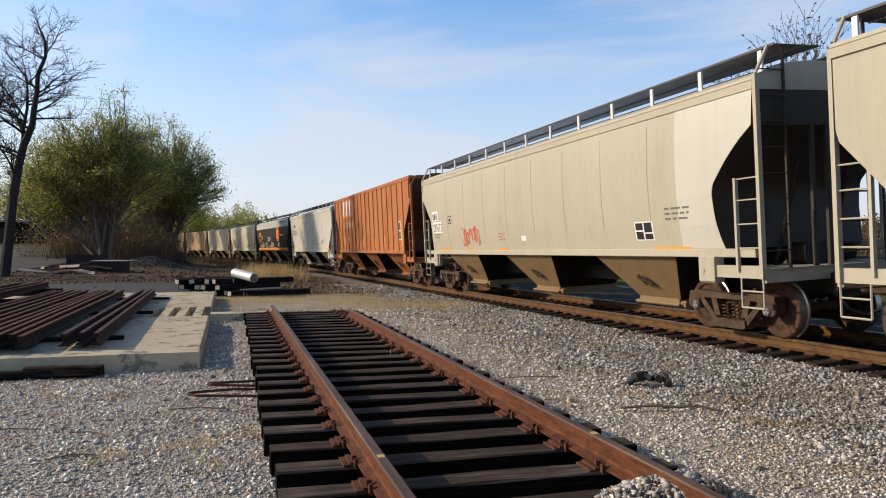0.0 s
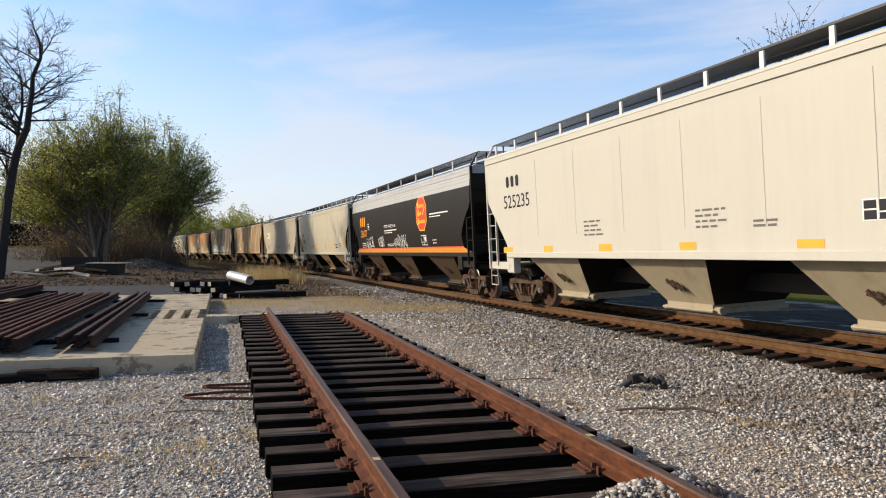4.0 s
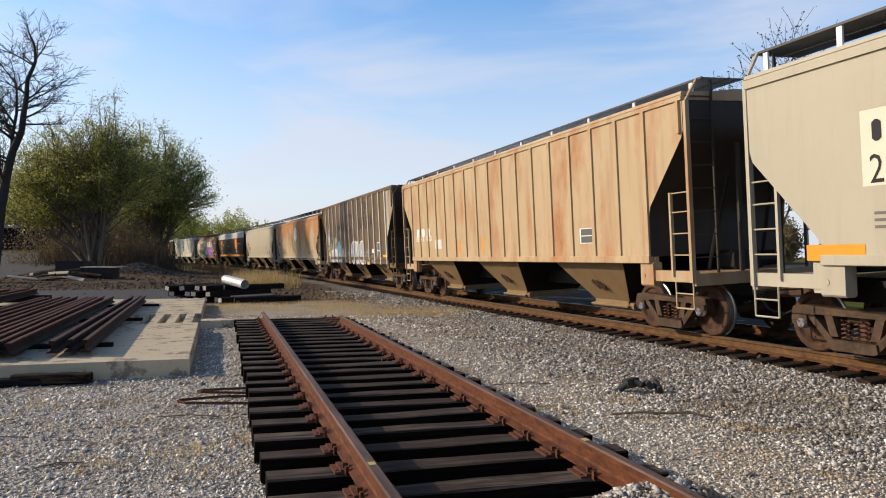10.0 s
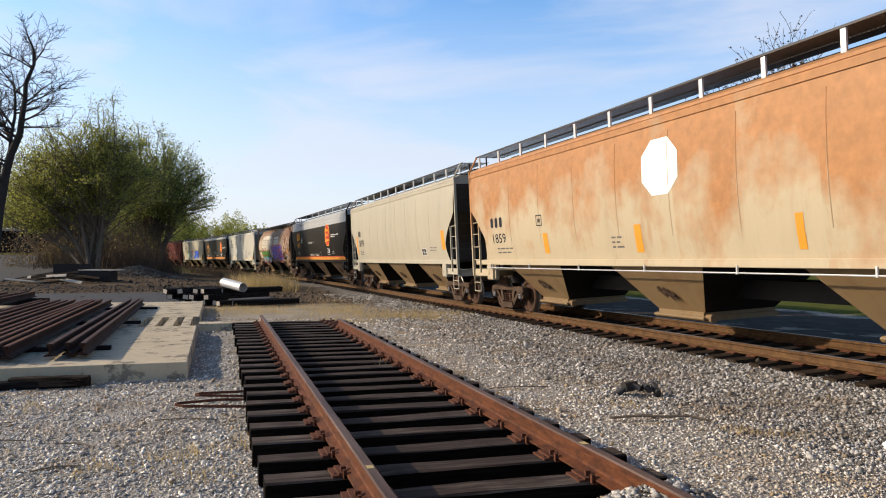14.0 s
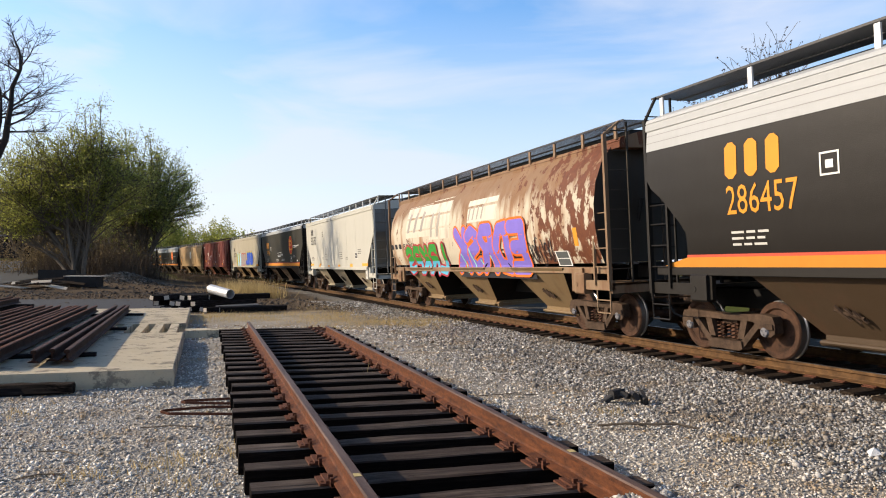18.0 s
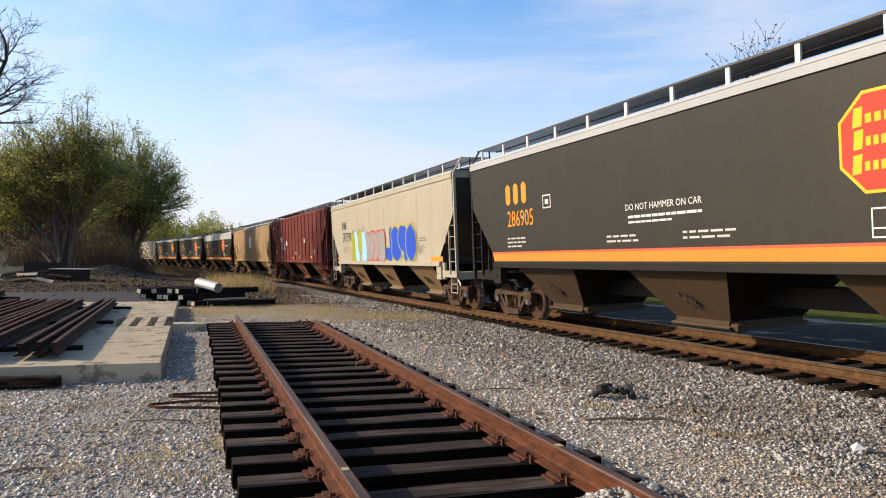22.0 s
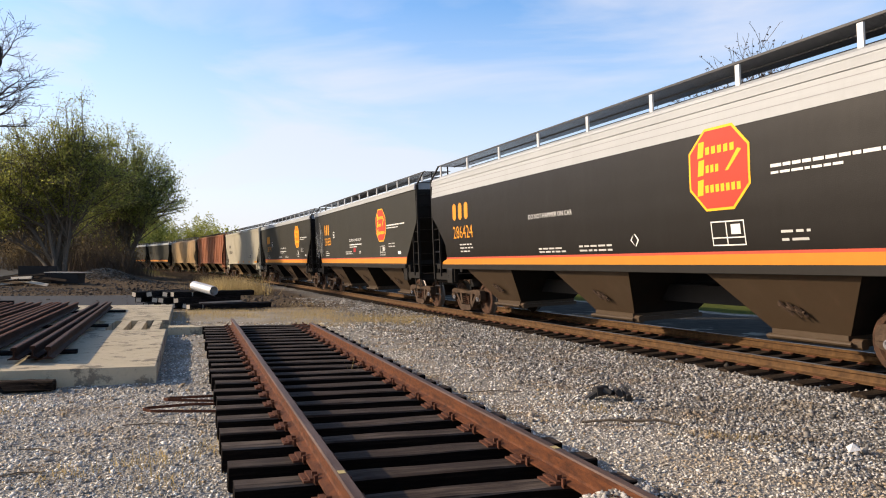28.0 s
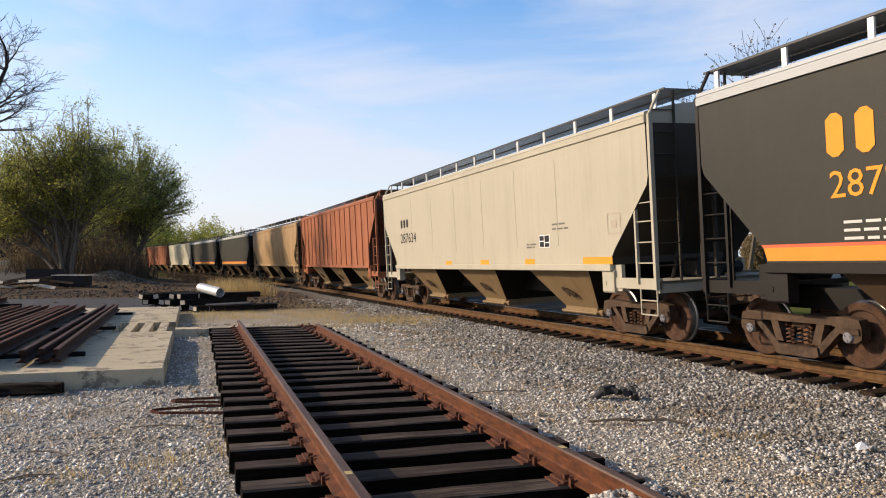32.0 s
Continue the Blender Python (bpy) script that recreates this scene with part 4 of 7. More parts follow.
def spring_mesh():
    s = Shape()
    pts = [(0.052 * math.cos(a * 0.9), 0.052 * math.sin(a * 0.9), 0.26 + 0.0088 * a) for a in range(34)]
    ring = [Vector((0.014 * math.cos(a), 0.014 * math.sin(a), 0)) for a in (0.785, 2.356, 3.927, 5.498)]
    rows = []
    for k, p in enumerate(pts):
        d = (Vector(pts[min(k + 1, len(pts) - 1)]) - Vector(pts[max(k - 1, 0)])).to_track_quat("Z", "Y")
        rows.append([Vector(p) + d @ q for q in ring])
    return s.grid(rows, closed=True).mesh("spring", M_SPRING)


def build_truck():
    """The meshes of one truck: (name, mesh, pose, label)."""
    bolster = Shape().box(-0.17, 0.17, -0.98, 0.98, 0.5, 0.68, c=0.03).box(-0.2, 0.2, -0.25, 0.25, 0.66, 0.8)
    items = []
    frame_side, spring = frame_side_mesh(), spring_mesh()
    cap = Shape().lathe([(0.0, -0.085), (0.07, -0.085), (0.085, -0.06), (0.085, 0.06), (0.0, 0.06)], 12)
    for a in range(3):
        t = 2.1 * a + 0.5
        cap.rod((0.045 * math.cos(t), -0.1, 0.045 * math.sin(t)), (0.045 * math.cos(t), -0.08, 0.045 * math.sin(t)), 0.014, 6)
    cap_mesh = cap.mesh("bearing_cap", M_CAP)
    for side in (-1, 1):
        items.append(("side_frame", frame_side, at(0, side * 1.0, 0), "cast steel truck side frame"))
        for dx in (-0.16, -0.05, 0.06, 0.17):
            items.append(("spring", spring, at(dx, side * 1.03 - side * 0.1 * (abs(dx) < 0.1), 0), "coil spring"))
        for dx in (-0.889, 0.889):
            items.append(("bearing_cap", cap_mesh, at(dx, side * 1.03, 0.457) @ Matrix.Rotation(math.pi if side > 0 else 0, 4, "Z"), "grey axle bearing cap"))
    brake = Shape()
    for e in (-1, 1):
        brake.box(e * 0.36 - 0.04, e * 0.36 + 0.04, -0.78, 0.78, 0.38, 0.46)
        for side in (-1, 1):
            brake.box(e * 0.395 - 0.04, e * 0.395 + 0.03, side * 0.76 - 0.05, side * 0.76 + 0.05, 0.3, 0.56)
    items.append(("brake_beam", brake.mesh("brake_beam", M_TRUCK), at(), "brake beam with shoes"))
    return bolster.mesh("truck", M_TRUCK), items


TRUCK_MESH, TRUCK_ITEMS = build_truck()
WHEEL_MESH = wheelset_mesh()
WHEELS = []
MESHES = {}


def shared(key, make):
    if key not in MESHES:
        MESHES[key] = make()
    return MESHES[key]


def word(text, size):
    """Lettering as a flat mesh in the xy plane."""
    cu = bpy.data.curves.new("lettering", "FONT")
    cu.body, cu.size, cu.resolution_u = text, size, 2
    tmp = bpy.data.objects.new("lettering", cu)
    scene.collection.objects.link(tmp)
    me = bpy.data.meshes.new_from_object(tmp)
    bpy.data.objects.remove(tmp)
    bpy.data.curves.remove(cu)
    me.materials.clear()
    return me


PAINTS = {}


def flat_paint(colour, rough=0.6):
    key = tuple(colour)
    if key not in PAINTS:
        PAINTS[key] = plain("painted marking", colour, rough, 0.0, 0.12, 4.0)
    return PAINTS[key]


def skin_y(kind, z, proud=0.006):
    prof = side_profile(kind)
    for (w0, z0), (w1, z1) in zip(prof, prof[1:]):
        if z <= z1:
            return -(w0 + (w1 - w0) * max(0.0, z - z0) / (z1 - z0)) - proud
    return -prof[-1][0] - proud


MARK = 1.042
FORMS = {
    "a": [[(0.08, 0), (0.14, 1)], [(0.92, 1), (0.2, 0.5), (1.0, 0)]],
    "b": [[(0.95, 0.86), (0.6, 1), (0.16, 0.86), (0.16, 0.6), (0.84, 0.42), (0.9, 0.14), (0.5, 0), (0.05, 0.12)]],
    "c": [[(0.1, 0), (0.1, 1), (0.7, 1), (0.9, 0.76), (0.6, 0.5), (0.15, 0.5)], [(0.5, 0.5), (0.98, 0)]],
    "d": [[(0.1, 0), (0.1, 1), (0.62, 0.96), (0.94, 0.55), (0.7, 0.06), (0.1, 0)]],
    "e": [[(0.9, 1), (0.1, 1), (0.1, 0), (0.95, 0)], [(0.1, 0.5), (0.75, 0.5)]],
    "o": [[(0.5, 0), (0.1, 0.25), (0.1, 0.75), (0.5, 1), (0.9, 0.75), (0.9, 0.25), (0.5, 0)]],
    "l": [[(0.2, 1), (0.12, 0.3), (0.3, 0), (0.95, 0.08)]],
    "p": [[(0.15, 0), (0.15, 0.95), (0.7, 1), (0.92, 0.7), (0.65, 0.45), (0.2, 0.45)]],
    "g": [[(0.9, 0.8), (0.5, 1), (0.1, 0.7), (0.1, 0.25), (0.5, 0), (0.9, 0.2), (0.9, 0.5), (0.55, 0.5)]],
}


class Car:
    """One covered hopper car; x is the way it runs, its near side faces -y, z 0 is the rail's top."""

    def __init__(self, label, kind, length, paint, roof=None, frame_paint=None, hopper_paint=None, top=4.42, board=4.62, ribs=0, posts=13, light_post=True, detail=2, end_paint=None, rib_paint=None, rib_w=0.055, rib_d=0.034, seams=True):
        self.kind, self.length, self.paint = kind, length, paint
        self.root = thing("hopper_car", label, "freight car", None, group="covered hopper cars of the train")
        root, L = self.root, length
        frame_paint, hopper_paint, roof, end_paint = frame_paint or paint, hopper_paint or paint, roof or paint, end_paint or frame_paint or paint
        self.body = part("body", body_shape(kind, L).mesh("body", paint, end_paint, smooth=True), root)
        part("roof", roof_shape(kind, L, top).mesh("roof", roof), root)
        inner = L / 2 - (0.95 if kind == "tube" else end_inset(kind, SILL + 0.02) + (0.25 if kind in ROUND else 0.0))
        sill_x = L / 2 - 0.1 if kind in ("round", "scoop", "tube") else inner
        for side in (-1, 1):
            w = side_profile(kind)[0][0]
            part("side_sill", Shape().box(-sill_x, sill_x, side * w - 0.05, side * w + 0.05, SILL - 0.12, SILL + 0.02, c=0.01).mesh("side_sill", frame_paint), root)
        if ribs:
            foot, head = side_profile(kind)[0][1], side_profile(kind)[-1][1] - 0.05
            rib = Shape().box(-rib_w, rib_w, -rib_d, 0.01, foot - 0.02, head)
            rib_mesh = rib.mesh("rib", rib_paint or paint)
            for k in range(ribs):
                x = -inner + 0.06 + (2 * inner - 0.12) * k / (ribs - 1)
                part("rib", rib_mesh, root, at(x, -1.562, 0))
            for k in (0, 1):
                x = (L / 2 - 0.09) * (1 if k else -1)
                part("rib", shared(("short_rib", paint.name), lambda: Shape().box(-0.04, 0.04, -0.05, 0.01, 3.62, head).mesh("rib", paint)), root, at(x, -1.562, 0))
        elif kind in ("round", "scoop", "slope") and seams:
            prof = side_profile(kind)
            seam = Shape().grid([[(-0.012, -w, z), (-0.006, -w - 0.007, z), (0.006, -w - 0.007, z), (0.012, -w, z)] for w, z in prof if 1.5 < z < 3.95])
            seam_mesh = shared(("seam", kind, paint.name), lambda: seam.mesh("weld_seam", paint))
            for k in range(1, 9 if kind in ROUND else 7):
                part("weld_seam", seam_mesh, root, at(-inner + 2 * inner * k / (9 if kind in ROUND else 7), 0, 0))
        bays = 3
        for k in range(bays):
            x0 = -inner + 0.1 + (2 * inner - 0.2) * k / bays
            x1 = -inner + 0.1 + (2 * inner - 0.2) * (k + 1) / bays
            half = 0.305 * (x1 - x0)
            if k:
                part("saddle_sheet", saddle_shape(x0 - 0.195 * (x1 - x0), x0 + 0.195 * (x1 - x0)).mesh("saddle_sheet", P_SLOPE_SHADE), root, None, "shade-black sheet between two hoppers")
            hop = part("hopper", hopper_shape((x0 + x1) / 2, half).mesh("hopper", hopper_paint, P_SLOPE_SHADE), root, None, "sloping discharge hopper")
            if detail > 0:
                part("outlet_gate", shared(("gate", hopper_paint.name), lambda: Shape().box(-0.74, 0.74, -0.86, 0.86, 0.31, 0.40, c=0.02).box(-0.68, 0.68, -0.82, 0.82, 0.40, 0.475).box(0.74, 0.9, -0.84, -0.7, 0.30, 0.44, c=0.03).rod((-0.7, -0.9, 0.37), (0.8, -0.9, 0.37), 0.03, 6).mesh("outlet_gate", hopper_paint)), hop, at((x0 + x1) / 2, 0, 0), "outlet gate")
                lock = shared("lock", lambda: Shape().rod((-0.22, -1.14, 0.88), (0.2, -1.08, 0.78), 0.025, 6).rod((-0.18, -1.19, 0.94), (-0.02, -1.06, 0.74), 0.03, 6).rod((-0.04, -1.17, 0.92), (0.12, -1.04, 0.72), 0.026, 6).rod((0.08, -1.15, 0.88), (0.22, -1.04, 0.72), 0.024, 6).mesh("hatch_lever", M_TRUCK))
                part("hatch_lever", lock, hop, at((x0 + x1) / 2, 0, 0), "rusty gate lever")
        part("centre_sill", shared(("sill", round(L, 1)), lambda: Shape().box(-L / 2 - 0.35, L / 2 + 0.35, -0.28, 0.28, 0.72, 1.05).mesh("centre_sill", M_BLACK)), root, None, "black centre sill")
        # running boards on the roof
        bw = 0.98 if kind != "tube" else 0.85
        for side in (-1, 1):
            deck = Shape().prism([(0, side * bw + a, board + b) for a, b in ((-0.28 - 0.36 * (side > 0), -0.02), (0.28 + 0.36 * (side < 0), -0.02), (0.28 + 0.36 * (side < 0), -0.012), (-0.28 - 0.36 * (side > 0), -0.012))], (-L / 2 - 0.2, 0, 0), (L / 2 + 0.2, 0, 0))
            part("running_board", deck.mesh("running_board", M_GRID), root, None, "dark steel grating walkway along the roof")
            for e in (-0.29, 0.29):
                part("board_edge", shared(("edge", round(L, 2), board), lambda: Shape().box(-L / 2 - 0.2, L / 2 + 0.2, -0.012, 0.012, board - 0.035, board).mesh("board_edge", M_EDGE)), root, at(0, side * bw + e, 0))
        post_mat = M_GALV if light_post else frame_paint
        near = bw + 0.3
        post = shared(("post", post_mat.name, top, board, kind), lambda: Shape().box(-0.045, 0.045, -near - 0.005, -near + 0.03, top - 0.2, board - 0.05).mesh("board_post", post_mat))
        far_post = shared(("fpost", post_mat.name, top, board, kind), lambda: Shape().box(-0.045, 0.045, near - 0.03, near + 0.005, top - 0.24, board - 0.03).mesh("board_post", post_mat))
        if detail > 0:
            for k in range(posts):
                x = -L / 2 + 0.1 + (L - 0.2) * k / (posts - 1)
                part("board_post", post, root, at(x, 0, 0))
                if detail > 1 and k in (0, posts - 1):
                    part("board_post", far_post, root, at(x, 0, 0))
            part("hatch_cover", shared(("hatch", round(L, 1), top), lambda: Shape().box(-L / 2 + 0.6, L / 2 - 0.6, -0.45, 0.45, top - 0.02, top + 0.1, c=0.03).mesh("hatch_cover", M_GRATE)), root, None, "long roof hatch cover")
        # ends
        for end in (-1, 1):
            turn = Matrix.Rotation(math.pi if end < 0 else 0, 4, "Z")
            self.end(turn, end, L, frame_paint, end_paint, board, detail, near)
        if detail > 0:
            pad = shared(("pad", frame_paint.name, kind), lambda: Shape().box(-0.2, 0.2, -1.56, -1.36, 0.92, SILL - 0.1, c=0.03).rod((-0.1, -1.57, 1.12), (-0.1, -1.55, 1.12), 0.05, 8).mesh("jacking_pad", frame_paint))
            for end in (-1, 1):
                part("jacking_pad", pad, root, at(end * (inner - 0.15), 0, 0), "jacking pad under the sill")
            if kind in ROUND and paint.name.startswith("rust-stained"):
                pipe_run = Shape().rod((-inner, -1.58, SILL - 0.2), (inner, -1.58, SILL - 0.2), 0.013, 6)
                for k in range(7):
                    x = -inner + 0.3 + (2 * inner - 0.6) * k / 6
                    pipe_run.box(x - 0.015, x + 0.015, -1.595, -1.565, SILL - 0.22, SILL - 0.08)
                part("brake_pipe", pipe_run.mesh("brake_pipe", M_GALV), root, None, "thin pale pipe on brackets along the sill")
        # trucks
        for end in (-1, 1):
            tr = part("truck", TRUCK_MESH, root, at(end * (L / 2 - 1.28), 0, 0), "four-wheel cast steel truck")
            for name, me, m, lab in TRUCK_ITEMS:
                if detail > 0 or name == "side_frame":
                    part(name, me, tr, m, lab)
            for dx in (-0.889, 0.889):
                w = part("wheelset", WHEEL_MESH, tr, None, "rusty wheels on an axle")
                w.matrix_parent_inverse = at(dx, 0, 0.457)
                WHEELS.append(w)

    def end(self, turn, end, L, paint, soot_shade, board, detail, near):
        root, key = self.root, (round(L, 2), paint.name, soot_shade.name, self.kind, board)
        x = L / 2
        part("end_platform", shared(("plat",) + key, lambda: Shape().box(x - 0.95, x + 0.12, -1.5, 1.5, FLOOR, FLOOR + 0.05).box(x + 0.02, x + 0.12, -1.52, 1.52, FLOOR - 0.16, FLOOR + 0.05).box(x - 1.35, x + 0.12, -1.52, -1.44, FLOOR - 0.10, FLOOR + 0.10).box(x - 1.35, x + 0.12, 1.44, 1.52, FLOOR - 0.10, FLOOR + 0.10)
             .box(x - 1.5, x - 1.05, -1.5, -1.42, FLOOR - 0.16, SILL).box(x - 1.5, x - 1.05, 1.42, 1.5, FLOOR - 0.16, SILL).mesh("end_platform", paint)), root, turn, "end sill platform")
        for side in (-1, 1):
            y = side * 1.53
            part("corner_post", shared(("cpost", side) + key, lambda: Shape().box(x + 0.03, x + 0.10, y - 0.04, y + 0.04, FLOOR - 0.1, EAVE + 0.05).path([(x + 0.065, y, EAVE + 0.05), (x + 0.065, side * near, board - 0.02)], 0.03, 5).mesh("corner_post", paint)), root, turn)
            # end fittings share the end paint, shade included
            part("corner_post", shared(("ipost", side) + key, lambda: Shape().box(x + 0.03, x + 0.065, side * 0.98 - 0.018, side * 0.98 + 0.018, FLOOR, board - 0.02).mesh("corner_post", soot_shade)), root, turn)
            part("ladder_stile", shared(("stile", side) + key, lambda: Shape().box(x - 0.5, x - 0.45, y - 0.03, y + 0.03, FLOOR, 2.62).mesh("ladder_stile", paint)), root, turn)
            if detail > 0:
                rung = shared(("rung", paint.name), lambda: Shape().rod((-0.25, 0, 0), (0.25, 0, 0), 0.013, 5).mesh("rung", paint))
                for z in (1.5, 1.88, 2.26, 2.6):
                    part("rung", rung, root, turn @ at(x - 0.2, y - 0.0, z))
                rung2 = shared(("erung", soot_shade.name), lambda: Shape().rod((0, -0.28, 0), (0, 0.28, 0), 0.012, 5).mesh("rung", soot_shade))
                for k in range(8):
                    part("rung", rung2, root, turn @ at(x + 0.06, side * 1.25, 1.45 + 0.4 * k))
                part("step", shared(("step", paint.name, side), lambda: Shape().path([(-0.42, 0, FLOOR - 0.1), (-0.42, 0, 0.56), (0.06, 0, 0.56), (0.06, 0, FLOOR - 0.1)], 0.016, 5).rod((-0.42, 0, 0.82), (0.06, 0, 0.82), 0.014, 5).mesh("step", paint)), root, turn @ at(x, y, 0), "hanging stirrup step")
        for y in (-0.42, -0.12):
            part("end_post", shared(("epost", y) + key, lambda: Shape().box(x - 0.04, x + 0.02, y - 0.035, y + 0.035, FLOOR, 3.45, c=0.008).mesh("end_post", soot_shade)), root, turn)
        coupler = shared("coupler", lambda: Shape().box(-0.4, 0.3, -0.1, 0.1, 0.78, 0.95, c=0.02).box(0.25, 0.62, -0.15, 0.15, 0.72, 1.0, c=0.04).box(-0.1, 0.05, -0.3, 0.3, 0.68, 1.08).mesh("coupler", M_TRUCK))
        part("coupler", coupler, root, turn @ at(x + 0.3, 0, 0), "knuckle coupler")
        if detail > 0:
            hose = shared("hose", lambda: Shape().path([(0.1, -0.35, 0.75), (0.3, -0.33, 0.5), (0.5, -0.22, 0.42), (0.62, -0.1, 0.5)], 0.028, 6).mesh("brake_hose", M_BLACK))
            part("brake_hose", hose, root, turn @ at(x + 0.2, 0, 0), "black rubber brake hose")
            lever = shared("ulever", lambda: Shape().path([(0.2, 1.45, 0.92), (0.2, 0.5, 0.9), (0.45, 0.1, 0.98)], 0.014, 5).mesh("uncoupling_lever", M_TRUCK))
            part("uncoupling_lever", lever, root, turn @ at(x, 0, 0))
            bolt = shared("endframe", lambda: Shape().rod((-0.7, -0.6, FLOOR), (-0.2, -0.5, 2.9), 0.04, 6).rod((-0.7, 0.6, FLOOR), (-0.2, 0.5, 2.9), 0.04, 6).box(-0.75, -0.35, -0.3, 0.3, FLOOR + 0.05, FLOOR + 0.42, c=0.06).rod((-0.55, 0.35, FLOOR + 0.2), (-0.55, 0.9, FLOOR + 0.2), 0.11, 8).mesh("brake_gear", M_BLACK))
            part("brake_gear", bolt, root, turn @ at(x, 0, 0), "brake cylinder and end struts")

    # markings: u is measured from the rear end of the side, the one that passes last
    def film(self, name, flat, mat, label="", proud=0.005):
        """A coat of paint: flat is a bmesh in (u, z); it is cut into narrow strips and laid on the skin."""
        bm = flat
        if self.kind in ("round", "scoop", "tube"):
            zs = [v.co.y for v in bm.verts]
            z = math.floor(min(zs) / 0.14) * 0.14 + 0.14
            while z < max(zs):
                bmesh.ops.bisect_plane(bm, geom=bm.verts[:] + bm.edges[:] + bm.faces[:], plane_co=(0, z, 0), plane_no=(0, 1, 0))
                z += 0.14
        for v in bm.verts:
            u, z = MARK * v.co.x, 1.36 + MARK * (v.co.y - 1.36)
            v.co = (u - self.length / 2, skin_y(self.kind, z, proud + v.co.z), z)
        bmesh.ops.recalc_face_normals(bm, faces=bm.faces)
        me = bpy.data.meshes.new(name)
        bm.to_mesh(me)
        bm.free()
        me.materials.append(mat)
        return part(name, me, self.body, None, label)

    def polys(self, name, polys, colour, label="", proud=0.005):
        bm = bmesh.new()
        for p in polys:
            vs = [bm.verts.new((x, z, 0)) for x, z in p]
            bm.faces.new(vs)
        return self.film(name, bm, colour if isinstance(colour, bpy.types.Material) else flat_paint(colour), label, proud)

    def text(self, text, u, z, w, h, colour):
        if len(text) > 8:
            z, h = z + 0.3 * h, 0.42 * h
        me = word(text, 1.0)
        xs, ys = [v.co.x for v in me.vertices], [v.co.y for v in me.vertices]
        x0, y0, kx, ky = min(xs), min(ys), w / (max(xs) - min(xs)), h / (max(ys) - min(ys))
        for v in me.vertices:
            v.co = (u + (v.co.x - x0) * kx, z + (v.co.y - y0) * ky, 0)
        bm = bmesh.new()
        bm.from_mesh(me)
        bpy.data.meshes.remove(me)
        return tagged(self.film("lettering", bm, flat_paint(colour), "painted lettering", 0.008), kind="stuff")

    def bar(self, u, z, w, h, colour, name="marking"):
        return self.polys(name.replace(" ", "_"), [[(u, z), (u + w, z), (u + w, z + h), (u, z + h)]], colour, "", 0.004 if "patch" in name or "panel" in name else 0.006)

    def blocks(self, u, z, w, h, colour):
        """A company mark as three plain chamfered blocks."""
        b = w / 3
        for k in range(3):
            x, wd, c, d = u + k * b, 0.6 * b, 0.2 * b, 0.13 * h
            self.polys("mark_shape", [[(x + c, z), (x + wd - c, z), (x + wd, z + d), (x + wd, z + h - d), (x + wd - c, z + h), (x + c, z + h), (x, z + h - d), (x, z + d)]], colour, "plain painted block", 0.008)

    def ring(self, u, z, w, h, colour, t, name):
        o = [(u, z), (u + w, z), (u + w, z + h), (u, z + h)]
        i = [(u + t, z + t), (u + w - t, z + t), (u + w - t, z + h - t), (u + t, z + h - t)]
        return self.polys(name, [[o[k], o[(k + 1) % 4], i[(k + 1) % 4], i[k]] for k in range(4)], colour, "", 0.007)

    def boxed(self, u, z, w, h, colour):
        self.ring(u, z, w, h, colour, 0.025, "boxed_mark")
        self.polys("boxed_mark", [[(u + w * 0.3, z + h * 0.3), (u + w * 0.7, z + h * 0.3), (u + w * 0.7, z + h * 0.65), (u + w * 0.3, z + h * 0.65)]], colour, "", 0.007)

    def boxed4(self, u, z, w, h, colour):
        self.ring(u, z, w, h, colour, 0.02, "boxed_mark")
        for q in ((u + w * 0.45, z, 0.02, h), (u, z + h * 0.3, w, 0.018), (u + w * 0.6, z + h * 0.45, w * 0.28, h * 0.4)):
            self.bar(*q, colour, "boxed_mark")

    def placard(self, u, z, w, h):
        self.polys("placard", [[(u, z), (u + w, z), (u + w, z + h), (u, z + h)]], SNOW, "black and white test placard", 0.004)
        for a, b, cw, ch in ((0.05, 0.05, 0.4, 0.42), (0.05, 0.55, 0.4, 0.38), (0.52, 0.05, 0.42, 0.3), (0.52, 0.42, 0.42, 0.52)):
            self.polys("placard_cell", [[(u + a * w, z + b * h), (u + (a + cw) * w, z + b * h), (u + (a + cw) * w, z + (b + ch) * h), (u + a * w, z + (b + ch) * h)]], INK, "", 0.007)

    def placard2(self, u, z, w, h):
        self.polys("placard", [[(u, z), (u + w, z), (u + w, z + h), (u, z + h)]], SNOW, "dark placard with white rim", 0.004)
        for b, ch in ((0.05, 0.42), (0.53, 0.42)):
            self.polys("placard_cell", [[(u + 0.08 * w, z + b * h), (u + 0.92 * w, z + b * h), (u + 0.92 * w, z + (b + ch) * h), (u + 0.08 * w, z + (b + ch) * h)]], (0.1, 0.11, 0.11), "", 0.007)

    def lines(self, u, z, w, h, colour):
        """Small writing that cannot be read, as bars."""
        rows = max(2, min(4, round(h / 0.09)))
        r = random.Random(int(u * 100))
        ps = []
        for k in range(rows):
            y = z + h * (k + 0.2) / rows
            x, end = u, u + w * r.uniform(0.7, 1.0)
            while x < end - 0.05:
                b = min(end - x, r.uniform(0.1, 0.3))
                ps.append([(x, y), (x + b, y), (x + b, y + 0.035), (x, y + 0.035)])
                x += b + 0.05
        soft = tuple(0.55 * a + 0.45 * b for a, b in zip(colour, (0.3, 0.28, 0.25)))
        tagged(self.polys("small_writing", ps, soft, "", 0.007), kind="stuff")

    def longbar(self, u, z, w, h, colour):
        r = random.Random(int(u * 77))
        y, ps, x = z + 0.45 * h, [], u
        while x < u + w:
            b = r.uniform(0.1, 0.26)
